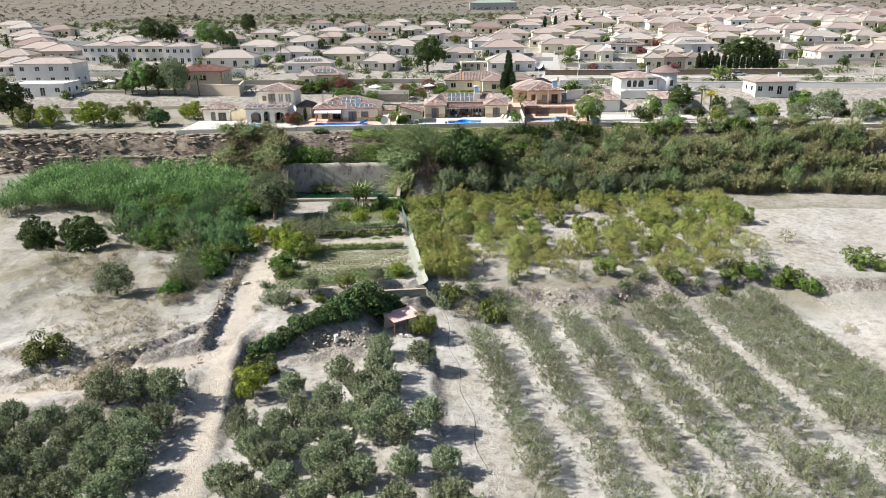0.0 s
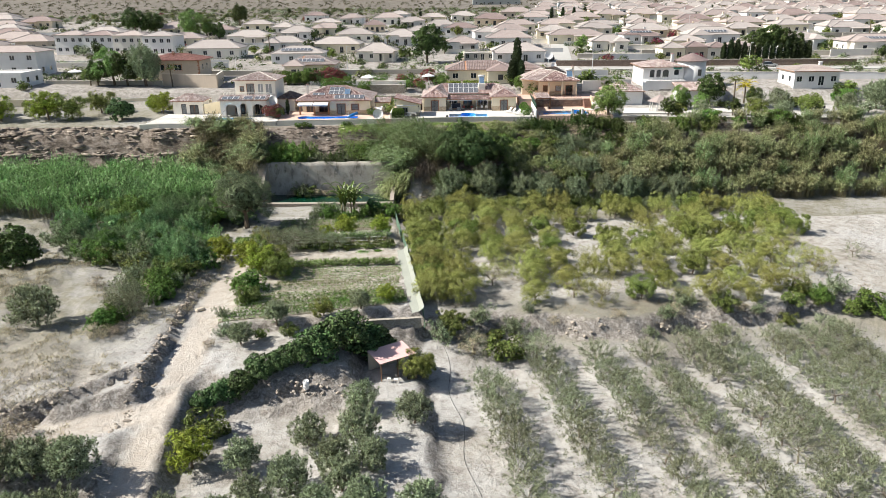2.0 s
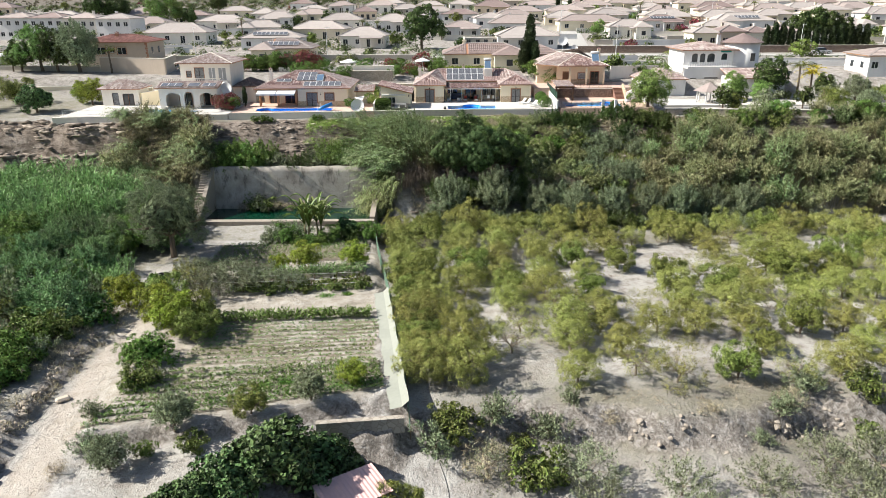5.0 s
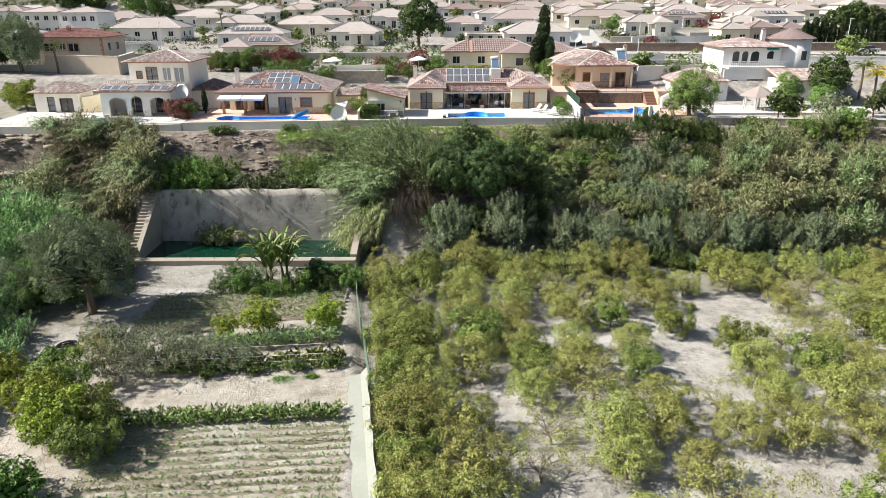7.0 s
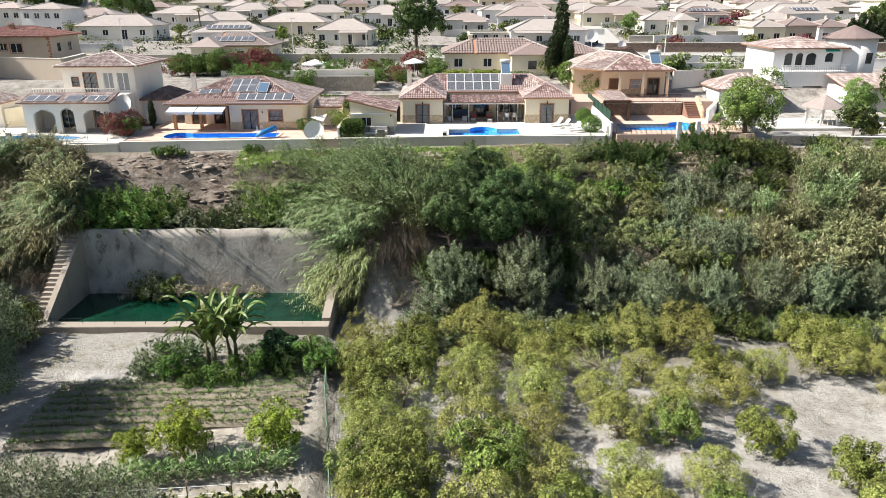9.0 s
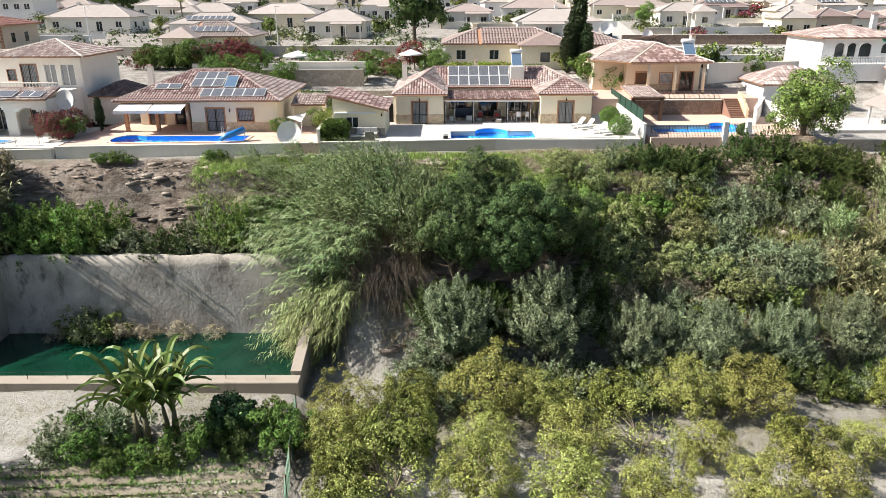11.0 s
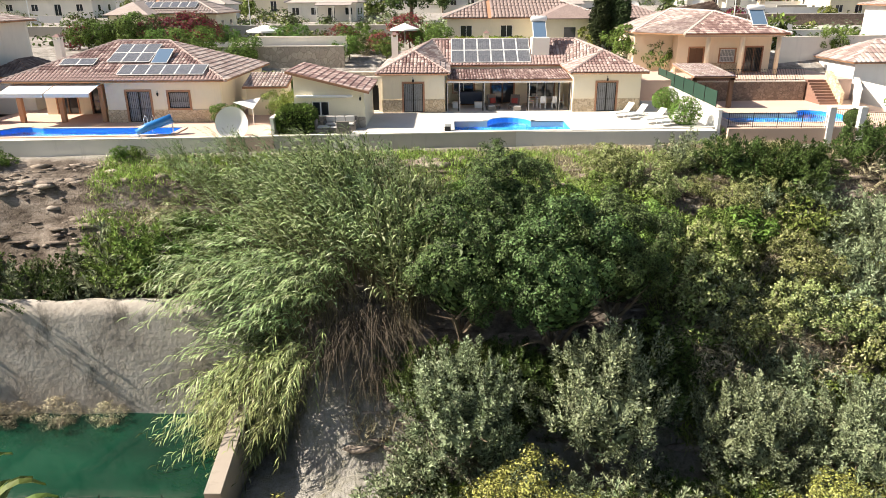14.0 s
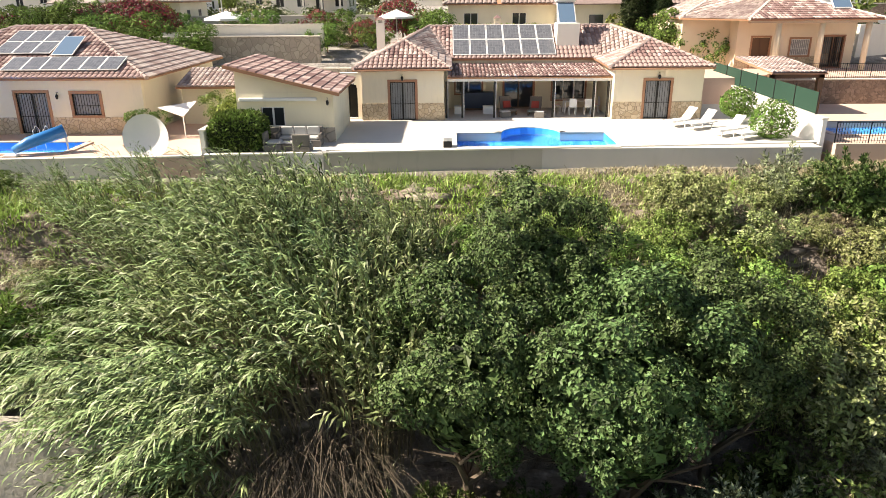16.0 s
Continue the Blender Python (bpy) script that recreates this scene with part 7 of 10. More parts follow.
# thicket left of the garden
green_places = []
for i in range(17):
    for j in range(7):
        x, y = -44 - i * 2.7 + R.uniform(-0.9, 0.9), 126.5 + j * 2.9 + R.uniform(-0.9, 0.9)
        if x > -52 and y > 140:
            continue
        green_places.append((x, y, R.uniform(0.7, 1.45), turn()))
plant("pepper_big", "pepper_tree", -34.8, 122.2, 1.0, 30, "big dense grey-green tree beside the garden", "tree")
for x, y, s, kd in ((-42.0, 116.5, 0.55, "pepper"), (-46.5, 112.0, 0.5, "pepper"), (-48.0, 119.0, 0.6, "pepper"), (-42.5, 124.0, 0.6, "pepper"), (-53.4, 118.5, 0.55, "pepper"), (-40.0, 109.0, 0.45, "pepper"), (-47.5, 125.5, 0.6, "pepper"), (-57.5, 123.0, 0.6, "pepper"), (-62.0, 106.5, 1.35, "dark_tree"), (-71.0, 109.0, 1.3, "dark_tree"), (-66.5, 112.0, 1.1, "dark_tree"), (-63.5, 100.5, 1.6, "dry_bush"), (-48.6, 87.5, 1.6, "olive_b"), (-50.1, 71.6, 1.9, "bush"), (-52.5, 72.4, 1.6, "dry_bush"), (-39.0, 89.0, 1.2, "thin_a"), (-40.5, 91.5, 1.3, "thin_b"), (-38.5, 96.8, 1.6, "green_bush"), (-36.8, 101.0, 1.3, "bush"), (-39.6, 102.0, 1.5, "bush"), (-42.8, 99.6, 1.5, "grey_bush"), (-44.5, 103.8, 1.6, "bush"), (-36.2, 105.4, 1.4, "green_bush"), (-34.2, 108.2, 1.2, "lemon"), (-41.5, 95.0, 1.3, "grey_bush"), (-37.4, 93.4, 1.1, "green_bush"), (-38.8, 84.8, 1.0, "dry_bush"), (-41.5, 69.0, 1.7, "dry_bush"), (-43.6, 67.8, 1.5, "dry_bush"), (-33.0, 112.0, 1.0, "green_bush"), (-50.6, 107.5, 1.7, "bush"), (-56.0, 112.5, 1.6, "grey_bush"), (-47.0, 98.0, 0.9, "dry_bush")):
    plant(kd, "shrub" if "bush" in kd else "tree", x, y, s, turn(), "scrubby wild tree on pale waste ground" if "bush" not in kd else "wild shrub on pale waste ground", "shrub" if "bush" in kd else "tree", "wild growth left of the track", sink=1.5 if kd == "dark_tree" else 0.0)
for k in range(64):
    x, y = R.uniform(-60, -35.5), R.uniform(100, 131)
    if y < 104 - 0.35 * (x + 40):
        continue
    plant(R.choice(("grey_bush", "fine_bush", "grey_bush", "thicket_bush", "thicket_bush")), "shrub", x, y, R.uniform(1.3, 2.3), turn(), "wild shrub in a dense thicket", "shrub", "wild growth left of the track")
for k in range(34):
    x, y = R.uniform(-58, -38), R.uniform(104, 130)
    if y < 106 - 0.35 * (x + 40):
        continue
    plant(R.choice(("pepper", "pepper", "mulberry_light", "pepper")), "tree", x, y, R.uniform(0.5, 0.75), turn(), "scrubby wild tree in a dense thicket", "tree", "wild growth left of the track")
for k in range(44):
    green_places.append((R.uniform(-52, -37), R.uniform(112, 132), R.uniform(0.6, 0.8), turn()))
stand("cane_stand", "cane_green", green_places, "dense stand of fresh green cane with long leaves")
for k in range(34):
    x, y = R.uniform(-43, -34.5), R.uniform(84, 108)
    if x > track_x(y) - 3.4 or x > -36 - 0.18 * (100 - y):
        continue
    plant(R.choice(("bush", "grey_bush", "dry_bush", "green_bush")), "shrub", x, y, R.uniform(0.5, 1.1), turn(), "low weeds on the pale bank beside the track", "shrub", "wild growth left of the track")


# ---- loose grass ----
def grass_sheet(name, key, seed, n, x0, x1, y0, y1, s0, s1, label, keep=None):
    """One sheet of many small tufts."""
    r = np.random.RandomState(seed)
    xs, ys = r.uniform(x0, x1, n), r.uniform(y0, y1, n)
    if keep is not None:
        k = keep(xs, ys)
        xs, ys = xs[k], ys[k]
    zs = ground(xs, ys)
    per = 16
    m = len(xs) * per
    a = r.rand(m) * 6.28
    lean = 0.15 + 1.1 * r.rand(m) ** 1.5
    base = np.repeat(np.stack([xs, ys, zs - 0.03], 1), per, 0) + np.stack([r.normal(size=m) * 0.2, r.normal(size=m) * 0.2, np.zeros(m)], 1)
    way = np.stack([np.cos(a) * lean, np.sin(a) * lean, np.ones(m)], 1)
    ln = (s0 + (s1 - s0) * r.rand(m)) * np.repeat(0.5 + r.rand(len(xs)), per)
    me = leaves_mesh(name, base, way, ln, 0.02 + 0.045 * ln, M[key], 0.5, seed)
    return tagged(new(name, me), label, "grass", kind="stuff")


grass_sheet("bank_grass", "grass", 71, 5200, -24, 10, 147.6, 154.4, 0.12, 0.42, "long green and yellow grass along the top of the bank", lambda x, y: (y < top_y(x) - 0.2) & (rough_2(x, y) > -0.55))
grass_sheet("dry_bank_grass", "dry_grass", 72, 6500, -9, 24, 151.2, 156.2, 0.1, 0.26, "dry straw grass below the terrace wall", lambda x, y: (y < 155.0 + 0.075 * x) & (rough_2(x, y) < 0.35))
grass_sheet("bank_weeds", "grass", 73, 3000, -8, 30, 138.5, 149, 0.3, 0.8, "rank grass and weeds on the bank", lambda x, y: (x > 7) | (y > 146))
grass_sheet("bank_straw", "dry_grass", 76, 1800, -8, 30, 138.5, 150, 0.3, 0.8, "dry grass on the bank", lambda x, y: (x > 8) | (y > 147) | (x < -5))
grass_sheet("field_weeds", "dry_grass", 74, 4600, -62, -33, 66, 112, 0.15, 0.45, "dry weeds on pale ground", lambda x, y: rough_2(x, y) > 0.1)
grass_sheet("orchard_weeds", "dry_grass", 75, 2600, -4, 50, 88, 136, 0.12, 0.3, "dry weeds in the orchard", lambda x, y: (rough_2(x, y) > 0.0) & (y > bank_y(x) - 2))


# ---- the town behind ----
T = random.Random(9)
tree_kind("far_dark", 81, 5.0, 2.1, 1.9, 2.9, 34, 14, 0.55, 0.5, "pine", 0.16, 0.6, 0.35, "bark", 4, 0.55, 0.8, 1)
tree_kind("far_green", 82, 3.2, 1.9, 1.5, 1.9, 34, 13, 0.5, 0.45, "citrus_green", 0.12, 0.6, 0.35, "bark", 4, 0.55, 0.8, 1)
tree_kind("far_grey", 83, 3.0, 1.9, 1.4, 1.8, 34, 13, 0.5, 0.42, "olive", 0.12, 0.6, 0.35, "bark", 4, 0.5, 0.8, 1)
tree_kind("far_hedge", 84, 1.6, 1.6, 0.9, 0.8, 30, 12, 0.4, 0.4, "vine", 0.06, 0.6, 0.35, "bark", 3, 0.55, 0.9, 1)
tree_kind("far_red_shrub", 85, 1.6, 1.3, 0.9, 0.8, 26, 12, 0.4, 0.36, "bougainvillea", 0.06, 0.6, 0.35, "bark", 3, 0.55, 0.9, 1)
tree_kind("far_cypress", 86, 6.0, 0.6, 2.9, 3.1, 40, 11, 0.26, 0.42, "cypress", 0.1, 0.5, 0.12, "bark", 3, 0.45, 1.0, 1)


def town_house(x, y, w, wall, roof, label, d=9.0, h=3.0, rise=1.9, **kw):
    """A house whose front foot stands at x, y."""
    for k in range(1):
        kd = T.choice(("far_dark", "far_green", "far_grey", "far_hedge", "far_hedge", "far_cypress", "far_red_shrub", "far_green"))
        tree = "hedge" not in kd and "shrub" not in kd
        plant(kd, "garden_tree" if tree else "garden_shrub", x + T.choice((-1, 1)) * (w / 2 + T.uniform(-2.5, 2.0)), y - T.uniform(1.5, 5.0) if T.random() < 0.65 else y + d + 3, T.uniform(0.55, 1.0) if tree else T.uniform(0.9, 1.7), T.uniform(0, 360), "small garden tree before a house" if tree else "garden shrub before a house", "tree" if tree else "shrub", "garden trees" if tree else "garden shrubs")
    return plain_villa("house", x, y + d / 2, w, d, h, rise, wall, roof, T.uniform(-6, 6) if "rz" not in kw else kw.pop("rz"), None, label, **kw)


town_house(5.0, 190.0, 16.5, "cream", "far_red", "cream bungalow with a red tiled roof behind a hedge", 9, 2.9, 1.8, tiled=True, wing=1, rz=0)
town_house(16.0, 189.0, 8.0, "cream_pale", "far_red", "small house with a red hipped roof", 8, 2.8, 1.6, tiled=True, rz=0)
town_house(-39.1, 204.6, 13.0, "cream", "far_pink", "yellow bungalow with solar panels on its roof", 9, 2.9, 2.0, tiled=True, solar=7, wing=-1, rz=0)
town_house(-48.7, 236, 15.5, "white", "far_pale", "white bungalow with a grey tiled roof and solar panels", 9, 3.0, 1.9, solar=8, rz=0)
town_house(-24.9, 240.0, 12.0, "cream_pale", "far_pale", "bungalow with a glazed porch", 9, 3.0, 2.2, porch=1)
town_house(-40.7, 263, 16.5, "cream", "far_pale", "wide cream bungalow with a pale roof", 10, 3.0, 2.2)
town_house(-20.4, 287, 12.5, "white", "far_pale", "white house with dark porch windows", 10, 3.6, 2.0, porch=1)
town_house(-39.1, 300, 14.5, "cream_pale", "far_pale", "pale bungalow with a hipped roof", 10, 3.0, 2.2)
town_house(19.3, 278, 16.0, "white", "far_pink", "white bungalow with a pink hipped roof", 10, 3.2, 2.4)
town_house(18.4, 235, 15.5, "white", "far_pale", "white villa with a pale pink roof and porch", 10, 3.2, 2.2, porch=-1, rz=0)
town_house(6.5, 238, 9.0, "greywall", "far_pale", "low grey flat-roofed outbuilding", 7, 2.6, 0.5, flat=True)
town_house(3.0, 326, 13.5, "white", "far_red", "white house with a small tower", 9, 3.2, 1.8, wing=1)
town_house(18.7, 378, 16.0, "peach", "far_red", "house with a dark red terrace wall", 10, 3.4, 2.4, porch=1)
town_house(44.8, 288, 20.0, "cream", "far_pink", "long bungalow with a glazed veranda", 9, 3.2, 1.8, porch=1, rz=0)
town_house(65.8, 385, 15.5, "peach", "far_pink", "peach house with a hipped roof", 10, 3.2, 2.4)
town_house(38.3, 450, 18.0, "ochre", "far_pink", "yellow house on the slope", 11, 3.4, 2.6)
town_house(-35.9, 346, 9.5, "peach", "far_red", "small peach house on the slope", 8, 3.2, 2.0)
town_house(-33.2, 394, 15.0, "cream_pale", "far_pink", "pale house with a hipped roof", 10, 3.2, 2.4)
town_house(-74.5, 336, 9.5, "cream_pale", "far_pale", "small pale house on the slope", 8, 3.0, 2.0)
town_house(68.6, 286, 13.0, "white", "far_red", "bungalow with a deep porch and solar panels", 9, 3.2, 1.7, porch=1, solar=7, rz=0)
town_house(94.3, 284, 19.0, "white", "far_pale", "wide white villa with solar panels", 10, 3.2, 2.4, solar=9, wing=-1, rz=0)
for i, (roof, wall) in enumerate((("far_pale", "cream"), ("far_red", "ochre"), ("far_red", "cream_pale"), ("far_pink", "cream"))):
    town_house(66.0 + i * 6.9, 238.5, 6.8, wall, roof, "terraced house with a sloping tiled roof", 8, 3.4 + 0.3 * (i % 2), 1.5, rz=0, wins=2)
town_house(123.3, 286, 12.0, "cream", "far_pale", "two-storey cream house with a tile roof", 10, 6.2, 1.8, storeys=2, rz=4)
town_house(137.6, 255, 19.0, "cream_pale", "far_pink", "wide bungalow with solar panels", 10, 3.2, 2.0, solar=8, wing=-1, rz=-4)
town_house(155, 258, 14.0, "cream", "far_pink", "cream bungalow with a pink roof", 10, 3.2, 2.0)
town_house(128.5, 341, 17.0, "cream", "far_pink", "cream bungalow with a hipped roof", 10, 3.2, 2.4)
town_house(85.8, 363, 11.5, "cream_pale", "far_pale", "pale bungalow with a tile roof", 9, 3.2, 2.0)
town_house(136.6, 392, 18.0, "cream", "far_pink", "wide house with several roofs", 11, 3.2, 2.4, wing=1)
town_house(165.9, 349, 18.0, "cream_pale", "far_pink", "pale house with a hipped roof", 11, 3.2, 2.4, wing=-1)
town_house(191, 352, 18.0, "white", "far_pink", "white house with a deep porch", 11, 3.2, 2.2, porch=1)
town_house(79.7, 178.5, 10.0, "white", "far_pink", "white house with a pink roof and green awning", 8, 3.2, 1.1, tiled=True, rz=0)
town_house(-109.6, 183, 15.5, "white", "far_pale", "white house with arched windows", 9, 3.2, 0.6, flat=True, rz=0)
town_house(-118.6, 205, 17.0, "white", "far_pink", "white split-level house with a terrace", 9, 6.0, 1.4, storeys=2, rz=0)
town_house(-96.3, 224, 12.5, "cream_pale", "far_pale", "pale house with a glazed conservatory", 8, 3.0, 1.4, porch=1, rz=0)
town_house(-79, 250, 18.0, "cream_pale", "far_pale", "wide pale bungalow with a hipped roof", 10, 3.0, 2.4, rz=0)
town_house(-77.9, 291, 16.0, "cream_pale", "far_pale", "wide bungalow with a dark porch", 10, 3.2, 2.0, porch=1)
for i, (wall, roof) in enumerate((("white", "far_pink"), ("white", "far_red"), ("cream_pale", "far_pink"), ("white", "far_pale"))):
    town_house(-129 + i * 10.3, 260 - i * 1.2, 10.2, wall, roof, "two-storey white terraced house with small windows", 9, 6.2, 1.3, storeys=2, rz=-4, wins=4)
for x, y, w, wall, roof in ((-159.7, 258, 13, "peach", "far_pink"), (-150, 272, 14, "ochre", "far_pink"), (-163, 284, 17, "peach", "far_pink"), (-143, 232, 13, "white", "far_pale"), (-150, 205, 14, "white", "far_pale"), (-176, 302, 15, "white", "far_red"), (-205, 349, 16, "cream_pale", "far_pink"), (-206, 379, 15, "peach", "far_red"), (-258, 430, 20, "cream", "far_pale"), (-235, 398, 15, "white", "far_pale"), (-190, 325, 14, "cream", "far_pale"), (-180, 255, 15, "white", "far_pink"), (-140, 306, 15, "white", "far_pale"), (-120, 330, 14, "cream", "far_pink")):
    town_house(x, y, w, wall, roof, "pale house with a faded tile roof among gardens", 10, 3.2, 2.2, porch=T.choice((0, 1, -1)))
for row, y in enumerate((312, 338, 364, 390, 418, 448, 480, 515, 552, 592, 635)):
    x = 22 + row * 6.0
    while x < 330:
        clash = any(abs(x - a) < 17 and abs(y - b) < 15 for a, b in ((3, 326), (19, 378), (66, 385), (38, 450), (86, 363), (128, 341), (137, 392), (166, 349), (191, 352), (-20, 287), (45, 288)))
        if not clash and T.random() > 0.12 and x > 20 + (y - 318) * 0.12:
            town_house(x, y + T.uniform(-6, 6), T.uniform(11, 17), T.choice(("cream", "white", "cream_pale", "peach", "white")), T.choice(("far_pink", "far_pale", "far_red", "far_pink", "far_pale")), "pale house with a faded tile roof on the slope", T.uniform(8, 11), T.uniform(2.9, 3.6), T.uniform(1.6, 2.5), wins=3, porch=T.choice((0, 1, -1)))
        x += T.uniform(17, 21)
for x, y, w in ((-82, 213, 11), (-60, 270, 13), (-64, 312, 13), (-100, 284, 13), (-118, 286, 14), (-97, 318, 12), (-55, 333, 13), (-14, 314, 12), (2, 263, 11), (13, 302, 11), (-6, 346, 13), (-60, 362, 13), (-90, 352, 13), (-20, 372, 12), (-52, 396, 12), (52, 263, 12), (78, 262, 11), (118, 264, 12), (-10, 400, 13), (-75, 420, 12), (-30, 432, 12), (6, 424, 13)):
    town_house(x, y, w, T.choice(("cream", "white", "cream_pale", "white")), T.choice(("far_pink", "far_pale", "far_pale", "far_red")), "pale house with a faded tile roof close among others", T.uniform(8, 10), T.uniform(2.9, 3.4), T.uniform(1.5, 2.1), wins=3, porch=T.choice((0, 1, -1)), wing=T.choice((0, 0, 1, -1)))
for x, y in ((185, 255), (205, 268), (180, 290), (205, 300), (225, 320), (215, 245), (160, 312), (105, 318), (150, 212), (180, 222)):
    town_house(x, y, T.uniform(12, 17), T.choice(("cream", "white", "cream_pale")), T.choice(("far_pink", "far_pale")), "pale house with a faded tile roof on the slope", 10, 3.1, 2.0, wins=3, porch=T.choice((0, 1, -1)))


# two-storey house with the maroon roof on its high wall
def maroon_house():
    h = thing("house", -71, 200, 3.0, 0, "beige two-storey house with a maroon hipped roof", "house")
    x0, x1, y0, y1 = -78.0, -64.8, 196.2, 205.0
    bm = bmesh.new()
    wall_grid(bm, x0, x1, y0, y0 + 0.3, 2.5, 8.15, [(-75.5, -73.6, 5.75, 7.15), (-72.7, -71.7, 6.1, 7.15), (-71.1, -69.3, 5.75, 7.15)])
    box(bm, x1 - 0.3, x1, y0 + 0.302, y1, 2.5, 8.15)
    box(bm, x0, x0 + 0.3, y0 + 0.302, y1, 2.5, 8.15)
    box(bm, x0, x1, y1 + 0.002, y1 + 0.3, 2.5, 8.15)
    wall_parts(bm, M["ochre"], h)
    for a, b, c, d in ((-75.5, -73.6, 5.75, 7.15), (-72.7, -71.7, 6.1, 7.15), (-71.1, -69.3, 5.75, 7.15)):
        grille_door(h, a, y0, c, b - a, d - c, 0.14, "window", 2, False, "white_paint", "glass")
    for k in (198.2, 201.6):
        wpart("side_window", boxed(x1 + 0.002, x1 + 0.03, k, k + 0.9, 5.8, 7.1), M["glass"], h)
    for k in range(9):
        wpart("quoin", boxed(x1 - 0.5 + 0.2 * (k % 2), x1 + 0.04, y0 - 0.04, y0 - 0.003, 3.95 + k * 0.46, 4.35 + k * 0.46), M["terracotta_trim"], h)
    faces, a, b = hip(x0 - 0.7, x1 + 0.7, y0 - 0.7, y1 + 0.9, 8.2, 9.6)
    roof_faces(h, faces, M["maroon"], 0.4, 0.8, 0.08)
    chimney(h, -72.0, 199.2, 8.8, 9.8, 0.6, "terracotta_trim", "maroon")
    low_wall("retaining_wall", [(-70.8, 187.4), (-56.8, 183.8), (-58.5, 194.0)], 1.0, 5.85, 0.3, "ochre", "high beige retaining wall under the house")


M["maroon"] = tile_mat("maroon tiles", (0.17, 0.055, 0.04), (0.22, 0.08, 0.06), (0.28, 0.12, 0.09))
maroon_house()


def pool_house():
    """Small pavilion beside the kidney pool."""
    h = thing("pavilion", -57, 164, 0, 0, "small beige pool house with a tiled roof", "house")
    bm = bmesh.new()
    wall_grid(bm, -59.6, -53.6, 162.6, 162.9, -0.3, 2.6, [(-57.9, -56.9, 0.0, 2.05), (-56.2, -54.4, 0.0, 1.9)])
    box(bm, -59.6, -59.3, 162.902, 166.6, -0.3, 2.6)
    box(bm, -53.9, -53.6, 162.902, 166.6, -0.3, 2.6)
    box(bm, -59.6, -53.6, 166.602, 166.9, -0.3, 2.6)
    wall_parts(bm, M["cream_pale"], h)
    grille_door(h, -57.9, 162.6, 0.02, 1.0, 2.0, 0.0, "door", 1, True)
    grille_door(h, -56.2, 162.6, 0.02, 1.8, 1.86, 0.0, "door", 2, False, "wood", "glass")
    faces, a, b = hip(-60.1, -53.1, 162.1, 167.4, 2.65, 3.9)
    roof_faces(h, faces, M["tiles_pink"], 0.3, 0.5)


pool_house()


